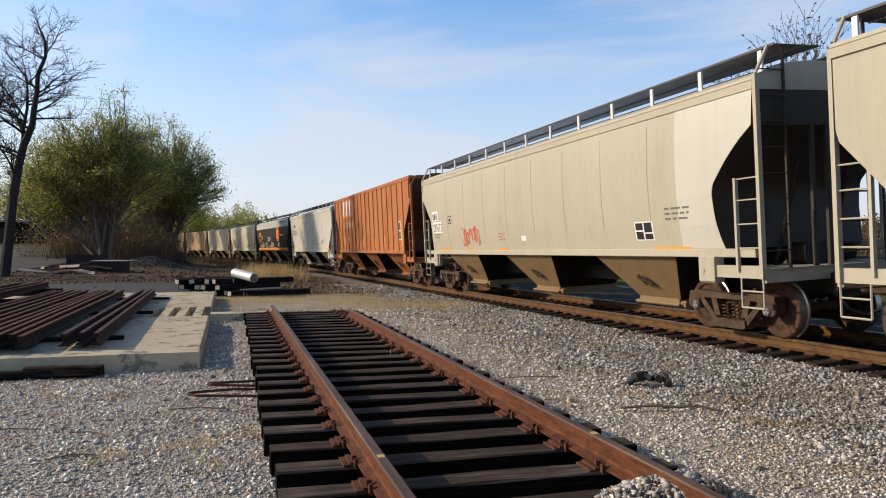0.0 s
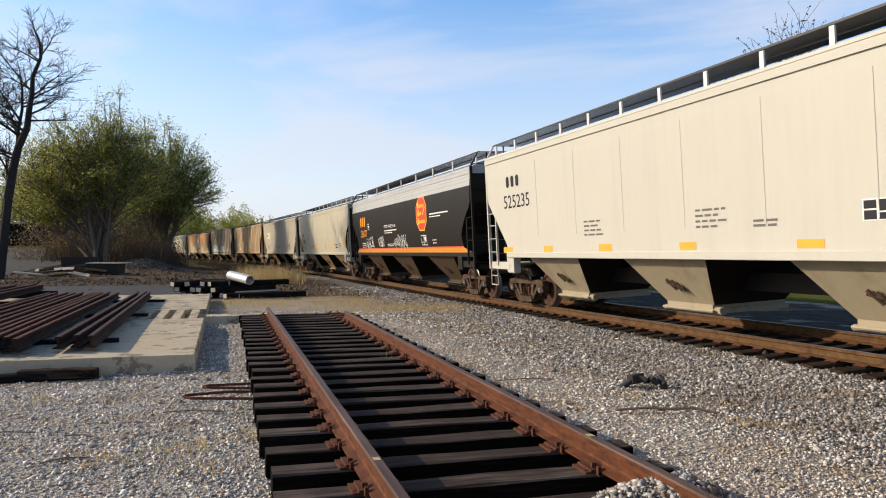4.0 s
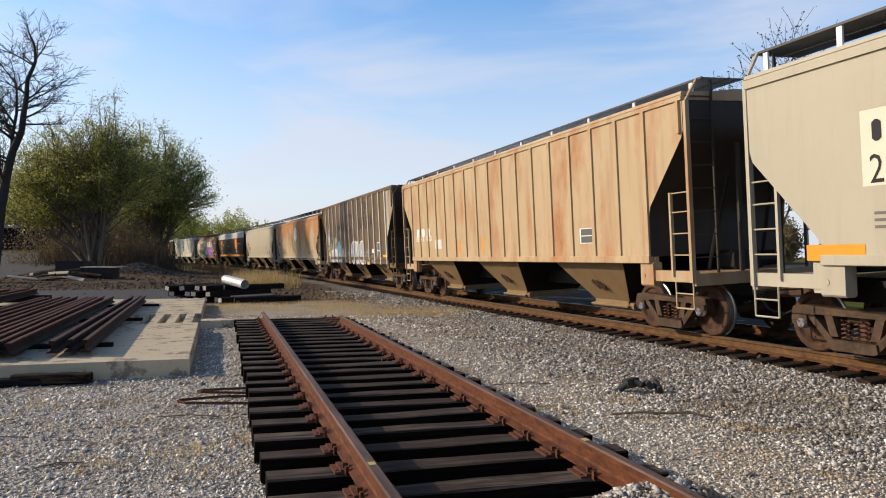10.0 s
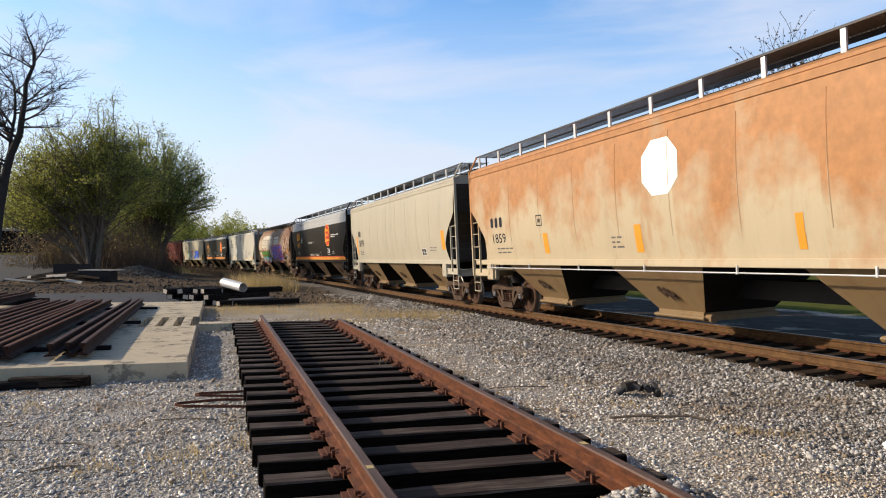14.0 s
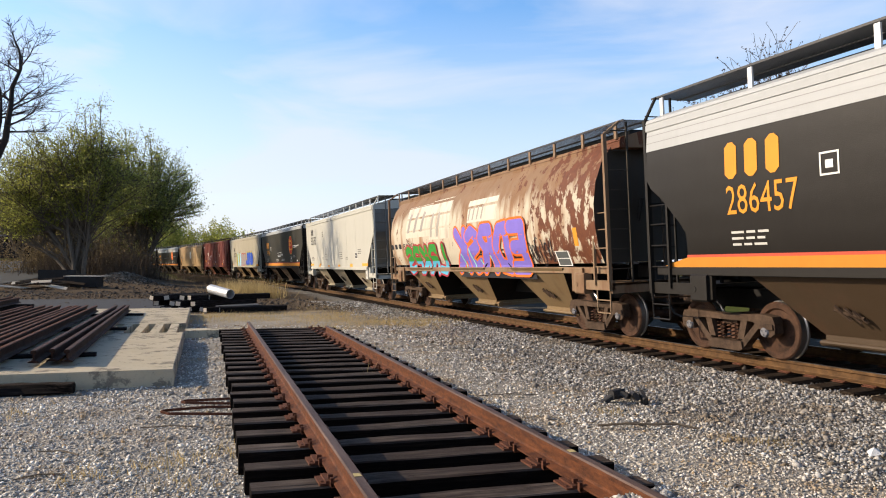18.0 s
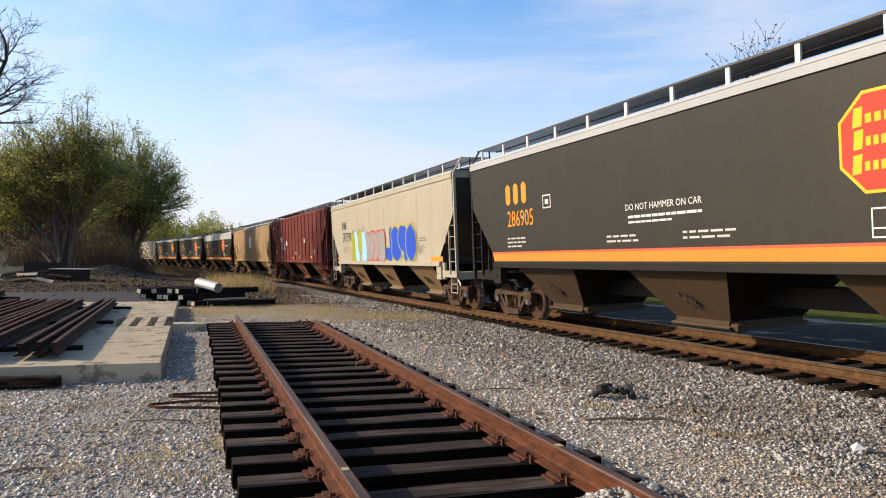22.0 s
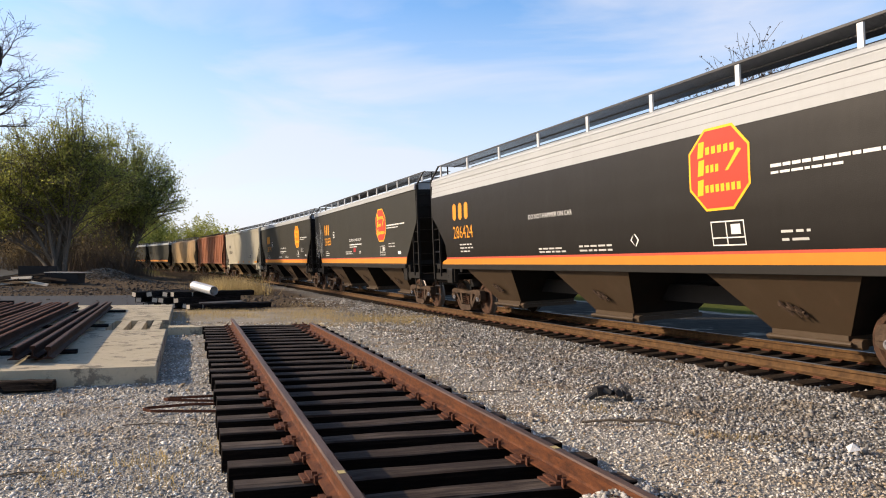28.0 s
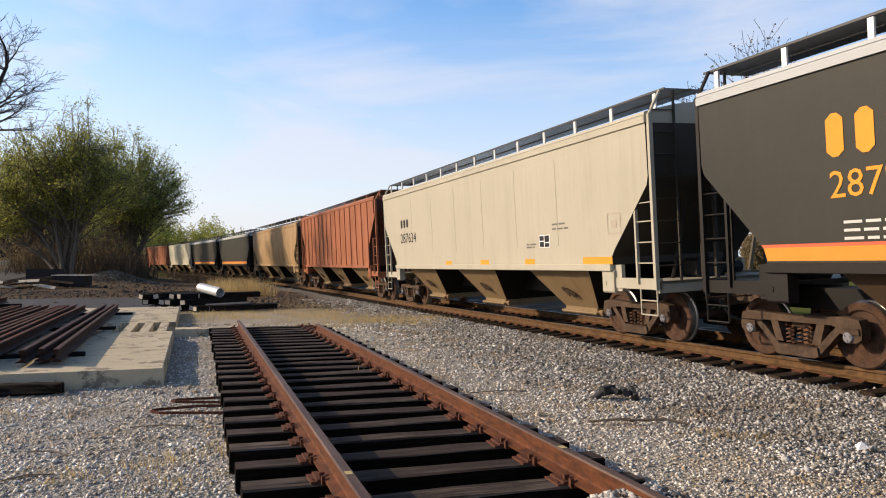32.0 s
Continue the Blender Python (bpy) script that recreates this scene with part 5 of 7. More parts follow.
            ps.append([(x, y), (x + b, y), (x + b, y + 0.045), (x, y + 0.045)])
            x += b + 0.025
        x = u
        while x < u + 0.62 * w:
            b = r.uniform(0.08, 0.2)
            ps.append([(x, y - 0.09), (x + b, y - 0.09), (x + b, y - 0.055), (x, y - 0.055)])
            x += b + 0.025
        tagged(self.polys("small_writing", ps, colour, "two lines of small white writing", 0.007), kind="stuff")

    def diamond(self, u, z, w, h, colour):
        m, n = u + w / 2, z + h / 2
        self.polys("diamond_mark", [[(m, z), (m + 0.03, z), (u + w, n), (m + 0.03, z + h), (m, z + h), (u + w - 0.04, n)], [(m, z), (u, n), (m, z + h), (u + 0.035, n)]], colour, "", 0.007)

    def octagon(self, u, z, w, h, colour, name="octagon", proud=0.006, label="plain octagon"):
        c = 0.27
        p = [(u + w * c, z), (u + w * (1 - c), z), (u + w, z + h * c), (u + w, z + h * (1 - c)), (u + w * (1 - c), z + h), (u + w * c, z + h), (u, z + h * (1 - c)), (u, z + h * c)]
        return self.polys(name, [p], colour, label, proud)

    def emblem(self, u, z, w, h, colour):
        """The octagonal emblem, its words as plain bars."""
        gold = (0.95, 0.5, 0.03)
        self.octagon(u, z, w, h, gold, "emblem_rim", 0.005, "gold rim of the emblem")
        self.octagon(u + 0.04, z + 0.04, w - 0.08, h - 0.08, colour, "emblem", 0.008, "octagonal red emblem")
        for a, b, cw, n in ((0.16, 0.68, 0.64, 5), (0.16, 0.46, 0.38, 3), (0.14, 0.22, 0.74, 7)):
            x, y = u + a * w, z + b * h
            rows = [[(x, y - 0.03 * h), (x + 0.1 * w, y - 0.02 * h), (x + 0.12 * w, y + 0.17 * h), (x + 0.02 * w, y + 0.16 * h)]]
            step = (cw - 0.14) * w / n
            for k in range(n):
                q = x + 0.14 * w + k * step
                rows.append([(q, y), (q + 0.66 * step, y + 0.005 * h), (q + 0.66 * step, y + 0.095 * h), (q, y + 0.09 * h)])
            tagged(self.polys("emblem_bar", rows, gold, "row of plain gold shapes", 0.011), kind="stuff")
        x, y = u + 0.62 * w, z + 0.46 * h
        self.polys("emblem_bar", [[(x, y), (x + 0.05 * w, y), (x + 0.26 * w, y + 0.22 * h), (x + 0.2 * w, y + 0.24 * h)]], gold, "", 0.011)

    def scrawl(self, u, z, w, h, colour, seed):
        """A looping scribble of spray paint."""
        r = random.Random(seed)
        n = max(3, int(w / 0.2))
        t = 0.015 if max(w, h) < 2.2 else 0.026
        bm = bmesh.new()
        for k in range(n):
            cx0, cz0 = u + w * (k + 0.5) / n, z + h * r.uniform(0.4, 0.6)
            a0, a1 = r.uniform(0, 6), r.uniform(3.6, 6.2)
            rx, rz = w / n * r.uniform(0.4, 0.62), h * r.uniform(0.3, 0.5)
            pts = [(cx0 + rx * math.cos(a0 + a1 * j / 9) * (1 - 0.5 * j / 9), cz0 + rz * math.sin(a0 + a1 * j / 9) + (0.1 * h if j > 6 else 0)) for j in range(10)]
            if r.random() < 0.6:
                pts += [(cx0 + rx * r.uniform(-1, 1), z + h * r.choice((0.02, 0.98)))]
            last = None
            for j, (x0, z0) in enumerate(pts):
                xa, za = pts[max(0, j - 1)]
                xb, zb = pts[min(len(pts) - 1, j + 1)]
                d = math.hypot(xb - xa, zb - za) or 1
                nx, nz = -(zb - za) / d * t, (xb - xa) / d * t
                pair = bm.verts.new((x0 - nx, z0 - nz, 0)), bm.verts.new((x0 + nx, z0 + nz, 0))
                if last:
                    bm.faces.new((last[0], pair[0], pair[1], last[1]))
                last = pair
        return tagged(self.film("spray_paint", bm, flat_paint(colour), "scrawl of spray paint", 0.013), kind="stuff")

    def piece(self, u, z, w, h, fill, edge, n, seed):
        """A row of fat spray-painted shapes with an outline."""
        r = random.Random(seed)
        k3 = w / n
        for k in range(n):
            x0, x1 = u + k * k3 - 0.06 * k3, u + (k + 1) * k3 + 0.04 * k3
            lo, hi, sk = z + h * r.uniform(0, 0.06), z + h * r.uniform(0.86, 1.0), k3 * r.uniform(-0.14, 0.14)
            pts = [(x0 + r.uniform(0, 0.2) * k3, lo), (x0 + 0.45 * k3, lo + r.uniform(0, 0.14) * h), (x1 - r.uniform(0, 0.15) * k3, lo), (x1, lo + 0.35 * h), (x1 - 0.14 * k3, lo + 0.55 * h), (x1 + sk, hi - 0.16 * h),
                   (x1 - 0.22 * k3 + sk, hi), (x0 + 0.4 * k3 + sk, hi - r.uniform(0.02, 0.1) * h), (x0 + 0.12 * k3 + sk, hi - 0.06 * h), (x0 + sk * 0.5, lo + 0.6 * h), (x0 + 0.12 * k3, lo + 0.4 * h)]
            mx, mz = sum(p[0] for p in pts) / len(pts), sum(p[1] for p in pts) / len(pts)
            t = min(0.09, 0.14 * k3)
            big = [(x + t * (1 if x > mx else -1), y + (t * 0.8 if y > mz else (-t * 0.5 if y - t * 0.5 > z - 0.02 else 0))) for x, y in pts]
            self.polys("spray_paint", [big], edge, "outline of a spray painting", 0.006 + 0.001 * (k % 2))
            self.polys("spray_paint", [pts], fill, "spray-painted shape", 0.010 + 0.001 * (k % 2))
            hx, hz = x0 + r.uniform(0.35, 0.6) * k3, lo + r.uniform(0.35, 0.6) * h
            self.polys("spray_paint", [[(hx, hz), (hx + 0.14 * k3, hz + 0.02 * h), (hx + 0.16 * k3, hz + 0.2 * h), (hx + 0.04 * k3, hz + 0.24 * h)]], edge, "", 0.014)

    def ribbon(self, lines, t, colour, proud, label="", below=None):
        """Fat strokes of spray paint with round ends and elbows."""
        bm, lay = bmesh.new(), 0.0
        for line in lines:
            for (xa, za), (xb, zb) in zip(line, line[1:]):
                d = math.hypot(xb - xa, zb - za) or 1.0
                nx, nz = -(zb - za) / d * t, (xb - xa) / d * t
                bm.faces.new([bm.verts.new(v) for v in ((xa - nx, za - nz, lay), (xb - nx, zb - nz, lay), (xb + nx, zb + nz, lay), (xa + nx, za + nz, lay))])
                lay += 0.00012
            for x, z in line:
                bm.faces.new([bm.verts.new((x + t * math.cos(a * math.pi / 5), z + t * math.sin(a * math.pi / 5), lay)) for a in range(10)])
                lay += 0.00012
        if below is not None:
            bmesh.ops.bisect_plane(bm, geom=bm.verts[:] + bm.edges[:] + bm.faces[:], plane_co=(0, below, 0), plane_no=(0, 1, 0), clear_outer=True)
        return tagged(self.film("spray_paint", bm, flat_paint(colour), label, proud), kind="stuff")

    def throw(self, u, z, w, h, forms, fill, edge, t, halo=None, low=None):
        """A row of fat spray-painted forms: halo, outline, fill, and a second fill low down."""
        k3, rows = w / len(forms), []
        for k, form in enumerate(forms):
            lean = 0.06 * math.sin(2.1 * k + 1)
            rows.append([[(u + (k + 0.06 + 0.88 * (1 - x + lean * y)) * k3, z + t + (h - 2 * t) * y) for x, y in line] for line in FORMS[form]])
        if halo:
            self.ribbon([line for lines in rows for line in lines], t + 0.16, halo, 0.006, "soft halo of spray paint")
        for k, lines in enumerate(rows):
            self.ribbon(lines, t + 0.06, edge, 0.010 + 0.007 * k, "outline of a spray painting")
            self.ribbon(lines, t, fill, 0.0125 + 0.007 * k, "spray-painted form")
            if low:
                self.ribbon(lines, t, low, 0.015 + 0.007 * k, "second colour low in the form", z + 0.45 * h)

    def slashes(self, u, z, w, h, colour, n, thick, shift, proud):
        """Leaning strokes of spray paint."""
        for k in range(n):
            x = u + w * (k + 0.3) / n + shift
            hk = h * (0.75 + 0.25 * math.sin(k * 2.3))
            self.polys("spray_paint", [[(x, z), (x + thick, z), (x + thick - 0.28, z + hk), (x - 0.3, z + hk)]], colour, "slanting stroke of spray paint", proud)

    def dome(self, u, z, w, h, colour):
        pts = [(u + w / 2 - w / 2 * math.cos(math.pi * k / 12), z + h * math.sin(math.pi * k / 12) ** 0.7) for k in range(13)]
        self.polys("spray_paint", [pts], colour, "blue spray-painted dome", 0.016)

    def panel(self, u, z, w, h, colour):
        self.polys("repainted_patch", [[(u, z), (u + w, z), (u + w, z + h), (u, z + h)]], car_paint("patch paint", colour, 0.25, streaks=0.4), "weathered pale repainted patch", 0.004)

    def dashes(self, u, z, w, h, colour, n):
        for k in range(n):
            x, b = u + w * k / n, w / n * 0.6
            self.polys("mark_slab", [[(x, z), (x + b * 0.55, z), (x + b, z + h * 0.9), (x + b * 0.5, z + h)]], colour, "faded painted slab", 0.008)

    def band(self, z0, z1, mat, label="painted stripe along the side", u0=None, proud=0.004, name="stripe"):
        n = max(2, int((z1 - z0) / 0.1) + 1)
        rows = []
        for k in range(n):
            z = z0 + (z1 - z0) * k / (n - 1)
            xe = self.length / 2 - (0.1 if z < SILL + 0.02 and self.kind in ROUND else end_inset(self.kind, max(z, SILL)))
            x0 = -xe if u0 is None else -self.length / 2 + u0
            rows.append([(x0, skin_y(self.kind, z, proud), z), (xe, skin_y(self.kind, z, proud), z)])
        mat = mat if isinstance(mat, bpy.types.Material) else flat_paint(mat)
        return part(name, Shape().grid(rows).mesh(name, mat), self.body, None, label)


BEIGE, WHITE, TAN = (0.415, 0.382, 0.3), (0.70, 0.67, 0.58), (0.50, 0.29, 0.125)
INK, AMBER, SNOW, RED = (0.02, 0.02, 0.025), (0.7, 0.29, 0.03), (0.75, 0.75, 0.72), (0.62, 0.06, 0.035)
P_BEIGE = car_paint("beige car paint", BEIGE, 0.0, streaks=0.35)
P_CREAM = car_paint("cream car paint", (0.46, 0.428, 0.33), 0.0, streaks=0.3)
P_WHITE = car_paint("white car paint", (0.50, 0.49, 0.43), 0.0, streaks=0.18, fade=0.06)
P_BLACK = car_paint("black car paint", (0.0135, 0.0112, 0.0092), 0.0, streaks=0.22, rough=0.5, grime=(0.05, 0.047, 0.042))
P_BLACK_OLD = car_paint("dusty faded black car paint", (0.031, 0.029, 0.0225), 0.0, streaks=0.3, rough=0.55, fade=0.25, grime=(0.075, 0.07, 0.055))
P_GREY = car_paint("grey roof paint", (0.42, 0.435, 0.44), 0.0, streaks=0.2)
P_ORANGE = car_paint("orange car paint", (0.41, 0.15, 0.055), 0.24, (0.17, 0.045, 0.017), streaks=0.55)
P_TAN = car_paint("tan rust-washed paint", (0.44, 0.335, 0.205), 0.42, (0.33, 0.13, 0.045), streaks=0.3)
P_BROWN = car_paint("grimy brown paint", (0.135, 0.094, 0.05), 0.4, (0.075, 0.04, 0.02), streaks=0.5, fade=0.3)
P_PEACH = car_paint("rust-stained cream paint", (0.47, 0.395, 0.27), 0.95, (0.37, 0.165, 0.058), streaks=0.3, blotch=True)
P_MAROON = car_paint("maroon car paint", (0.155, 0.03, 0.023), 0.0, streaks=0.25, fade=0.18)
P_MUSTARD = car_paint("mustard tan paint", (0.37, 0.245, 0.125), 0.35, (0.2, 0.1, 0.045), streaks=0.5)
P_RUST = car_paint("rusted red paint", (0.34, 0.12, 0.06), 0.5, (0.2, 0.07, 0.03), streaks=0.4)
P_POST = car_paint("pale rib paint", (0.56, 0.52, 0.46), 0.12, (0.16, 0.07, 0.04), streaks=0.4)
# P_END paints: soot, darkened further to hold the shade on car ends
P_END_RUST = car_paint("shade-darkened sooty red end paint", (0.07, 0.028, 0.02), 0.2, (0.05, 0.025, 0.015), streaks=0.6, grime=(0.02, 0.014, 0.01))
P_MAROON_LOW = car_paint("dusty maroon hopper paint", (0.17, 0.06, 0.035), 0.25, (0.16, 0.075, 0.035), streaks=0.5)
P_END = car_paint("shade-darkened sooty end paint", (0.04, 0.034, 0.027), 0.2, (0.07, 0.04, 0.025), streaks=0.7, grime=(0.03, 0.022, 0.016))
P_END_WHITE = car_paint("shade-darkened sooty grey end paint", (0.19, 0.182, 0.165), 0.0, streaks=0.7, grime=(0.03, 0.024, 0.018))
# browner and darker than the beige sides above it
P_UNDER = car_paint("brown hopper paint", (0.21, 0.145, 0.075), 0.25, (0.17, 0.08, 0.035), streaks=0.6)
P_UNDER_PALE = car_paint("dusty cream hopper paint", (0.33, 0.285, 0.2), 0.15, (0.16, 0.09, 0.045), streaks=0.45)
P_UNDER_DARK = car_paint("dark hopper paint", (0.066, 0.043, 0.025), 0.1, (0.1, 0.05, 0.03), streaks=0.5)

# shade under the body, painted into the sloping sheets as near-black
P_SLOPE_SHADE = car_paint("shade-black slope sheet", (0.009, 0.0075, 0.006), 0.2, (0.02, 0.011, 0.007), streaks=0.4, grime=(0.012, 0.01, 0.008), rough=0.85)

# the rear corner of each car's side on the line at 16 s
REAR = {0: -169.6, 1: -150.44, 2: -131.97, 3: -114.33, 4: -95.07, 5: -77.0, 6: -58.99, 7: -39.7, 8: -21.59, 9: -2.13, 10: 15.15, 11: 34.45, 12: 51.7, 13: 70.66, 14: 88.99, 15: 107.29, 16: 126.18, 17: 145.05, 18: 163.85, 19: 182.27, 20: 200.66, 21: 218.9, 22: 237.09, 23: 256.52, 24: 275.57, 25: 294.45, 26: 312.79, 27: 331.13, 28: 349.47, 29: 367.81}
LENGTH = {0: 16.88, 1: 17.61, 2: 16.62, 3: 16.15, 4: 17.82, 5: 16.67, 6: 16.41, 7: 17.71, 8: 16.41, 9: 17.71, 10: 15.73, 11: 17.82, 12: 15.73, 13: 16.26, 15: 16.78, 16: 17.19, 17: 17.4, 18: 17.3, 19: 16.83, 20: 16.88, 21: 16.83, 23: 17.71}
SPEED, GAIN = 11.5116, 0.05369


def span(i):
    return LENGTH.get(i, 16.67)


TRAIN = {}


def beige_car(i, label, paint=None, kind="slope", **kw):
    paint = paint or P_BEIGE
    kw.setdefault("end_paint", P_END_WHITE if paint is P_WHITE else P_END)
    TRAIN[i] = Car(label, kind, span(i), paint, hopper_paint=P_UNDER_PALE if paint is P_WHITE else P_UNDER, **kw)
    return TRAIN[i]


def black_car(i, label, kind="slope", **kw):
    coat = P_BLACK if kind == "round" else P_BLACK_OLD
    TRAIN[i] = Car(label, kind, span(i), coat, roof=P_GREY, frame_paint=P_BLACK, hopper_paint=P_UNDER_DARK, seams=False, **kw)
    c = TRAIN[i]
    if kind == "round":
        c.band(3.58, 4.0, P_GREY, "light grey upper band", None, 0.004, "upper_band")
        for z in (3.72, 3.85):
            c.band(z, z + 0.014, (0.3, 0.3, 0.3), "crease line in the band", None, 0.006, "band_line")
        c.band(1.655, 1.7, (0.58, 0.1, 0.06), "red stripe along the side")
        c.band(SILL, 1.655, (0.62, 0.25, 0.035), "amber stripe along the side")
    else:
        c.band(1.71, 1.755, (0.6, 0.12, 0.06), "red stripe along the side")
        c.band(1.52, 1.71, (0.62, 0.25, 0.035), "amber stripe along the side")
    return c


beige_car(0, "beige covered hopper car of steel", kind="slope")
beige_car(1, "beige curved-side covered hopper car with a white end panel", kind="scoop")
TRAIN[2] = Car("orange ribbed covered hopper car with white lettering", "high", span(2), P_ORANGE, ribs=17, posts=2, light_post=False, top=4.56, board=4.53, end_paint=P_END_RUST, hopper_paint=car_paint("grimy orange hopper paint", (0.27, 0.095, 0.035), 0.4, (0.11, 0.04, 0.018), streaks=0.7))
beige_car(3, "clean white covered hopper car with yellow sill marks", P_WHITE)
black_car(4, "black covered hopper car with pale roof and white scrawls", "round", posts=9)
beige_car(5, "cream curved-side covered hopper car with amber strips", P_CREAM, "round")
beige_car(6, "beige covered hopper car with amber sill marks", P_BEIGE)
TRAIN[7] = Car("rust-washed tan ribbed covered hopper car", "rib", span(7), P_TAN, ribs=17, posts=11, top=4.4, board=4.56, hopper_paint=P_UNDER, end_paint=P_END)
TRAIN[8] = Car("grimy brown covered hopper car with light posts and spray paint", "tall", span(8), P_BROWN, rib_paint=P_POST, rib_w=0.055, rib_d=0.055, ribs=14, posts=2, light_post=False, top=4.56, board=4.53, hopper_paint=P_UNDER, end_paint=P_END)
beige_car(9, "rust-stained orange and cream covered hopper car with white octagon", P_PEACH, "round")
beige_car(10, "beige curved-side covered hopper car with amber strips", P_BEIGE, "round")
black_car(11, "black covered hopper car with grey roof and red emblem", "round", posts=9)
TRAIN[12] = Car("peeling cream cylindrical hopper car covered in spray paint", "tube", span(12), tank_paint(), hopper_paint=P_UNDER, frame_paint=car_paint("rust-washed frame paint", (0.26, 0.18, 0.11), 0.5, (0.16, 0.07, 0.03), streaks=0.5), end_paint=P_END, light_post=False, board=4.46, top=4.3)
beige_car(13, "clean white covered hopper car with amber sill marks", P_WHITE)
black_car(14, "black covered hopper car with red emblem and white lettering")
beige_car(15, "beige covered hopper car with yellow and blue spray painting", P_BEIGE)
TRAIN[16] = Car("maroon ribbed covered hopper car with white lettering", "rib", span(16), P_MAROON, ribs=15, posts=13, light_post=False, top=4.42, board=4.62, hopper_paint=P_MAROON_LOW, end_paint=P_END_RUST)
beige_car(17, "mustard tan curved-side covered hopper car", P_MUSTARD, "round")
black_car(18, "black covered hopper car with grey roof and red emblem", "round", posts=9)
black_car(19, "black covered hopper car with red emblem and white scrawl")
black_car(20, "black covered hopper car with orange emblem")
beige_car(21, "beige covered hopper car with amber sill mark", P_BEIGE)
TRAIN[22] = Car("rust-red ribbed covered hopper car", "rib", span(22), P_RUST, ribs=15, posts=9, light_post=False, top=4.42, board=4.58, hopper_paint=P_UNDER, detail=1, end_paint=P_END_RUST)
beige_car(23, "mustard tan curved-side covered hopper car", P_MUSTARD, "round", detail=1)
black_car(24, "black covered hopper car", detail=1)
black_car(25, "black covered hopper car", detail=1)
beige_car(26, "pale covered hopper car", P_CREAM, detail=0)
TRAIN[27] = Car("rust-red ribbed covered hopper car", "rib", span(27), P_RUST, ribs=15, detail=0, hopper_paint=P_UNDER)
TRAIN[28] = Car("brown ribbed covered hopper car", "rib", span(28), P_BROWN, ribs=15, detail=0, hopper_paint=P_UNDER)
beige_car(29, "beige covered hopper car", P_BEIGE, detail=0)
P_CHALK = car_paint("chalky streaked paint", (0.42, 0.38, 0.3), 0.5, (0.16, 0.08, 0.04), streaks=0.6)
TRAIN[8].band(1.5, 4.36, P_CHALK, "chalky pale end bay", 14.95, 0.004, "end_panel")
TRAIN[1].band(1.5, 4.0, P_WHITE, "repainted white end panel", 15.68, 0.004, "end_panel")


# ---- markings: metres from the rear of the side, height over the rail, width, height ----
c = TRAIN[1]
c.bar(1.10, 2.08, 0.99, 0.38, SNOW, "number panel")
c.bar(1.10, 2.50, 0.64, 0.33, SNOW, "number panel")
c.blocks(1.18, 2.52, 0.52, 0.24, INK)
c.text("287673", 1.15, 2.12, 0.92, 0.28, INK)
c.boxed(2.81, 2.35, 0.33, 0.26, INK)
c.scrawl(4.02, 1.60, 1.50, 0.58, (0.7, 0.09, 0.03), 3)
c.bar(1.77, 1.38, 0.92, 0.17, AMBER, "sill mark")
c.bar(4.28, 1.40, 0.48, 0.14, AMBER, "sill mark")
c.bar(6.84, 1.42, 0.51, 0.12, AMBER, "sill mark")
c.lines(1.27, 1.90, 0.77, 0.17, INK)
c.lines(6.94, 1.74, 0.50, 0.24, (0.5, 0.1, 0.05))
c.bar(8.45, 1.72, 0.28, 0.13, SNOW, "placard")
c.placard(13.67, 1.65, 0.59, 0.35)
c.lines(14.66, 1.98, 0.78, 0.27, INK)
c.bar(14.18, 1.38, 1.09, 0.14, AMBER, "sill mark")
c = TRAIN[2]
c.blocks(2.46, 3.27, 2.55, 0.96, SNOW)
for k, digit in enumerate("308943"):
    c.text(digit, 2.50 + 0.425 * k, 2.68, 0.24, 0.34, SNOW)
c.bar(1.21, 1.63, 0.17, 0.91, AMBER, "reflective strip")
c.bar(4.07, 1.63, 0.15, 0.48, AMBER, "reflective strip")
c.lines(2.43, 1.79, 0.49, 0.43, SNOW)
c.lines(3.49, 1.97, 0.47, 0.23, SNOW)
c.bar(14.44, 1.66, 0.18, 0.92, AMBER, "reflective strip")
c.bar(11.59, 1.63, 0.14, 0.50, AMBER, "reflective strip")
c.bar(9.72, 1.63, 0.15, 0.43, AMBER, "reflective strip")
c.bar(7.14, 1.65, 0.18, 0.43, AMBER, "reflective strip")
c.placard2(13.82, 1.91, 0.58, 0.77)
c = TRAIN[3]
c.blocks(1.34, 3.17, 0.90, 0.29, INK)
c.text("525235", 1.15, 2.63, 1.55, 0.34, INK)
c.placard(12.17, 1.85, 0.45, 0.27)
c.lines(12.78, 2.08, 0.76, 0.20, INK)
c.bar(13.40, 1.51, 0.99, 0.12, (0.8, 0.38, 0.05), "sill mark")
c.bar(11.10, 1.52, 0.47, 0.12, (0.8, 0.38, 0.05), "sill mark")
c.bar(8.51, 1.51, 0.44, 0.13, (0.8, 0.38, 0.05), "sill mark")
c.bar(5.86, 1.50, 0.50, 0.14, (0.8, 0.38, 0.05), "sill mark")
c.bar(3.35, 1.49, 0.44, 0.14, (0.8, 0.38, 0.05), "sill mark")
c.bar(0.96, 1.47, 0.58, 0.15, (0.8, 0.38, 0.05), "sill mark")
c.lines(5.30, 1.81, 0.80, 0.37, INK)
c.lines(8.97, 1.85, 0.77, 0.36, INK)
c.lines(10.29, 1.83, 0.52, 0.14, INK)
c = TRAIN[4]
c.blocks(1.85, 2.72, 1.20, 0.48, AMBER)
c.text("286077", 1.87, 2.21, 1.33, 0.36, AMBER)
c.boxed(3.42, 2.57, 0.33, 0.27, SNOW)
c.text("DO NOT HAMMER ON CAR", 6.56, 2.45, 1.92, 0.30, SNOW)
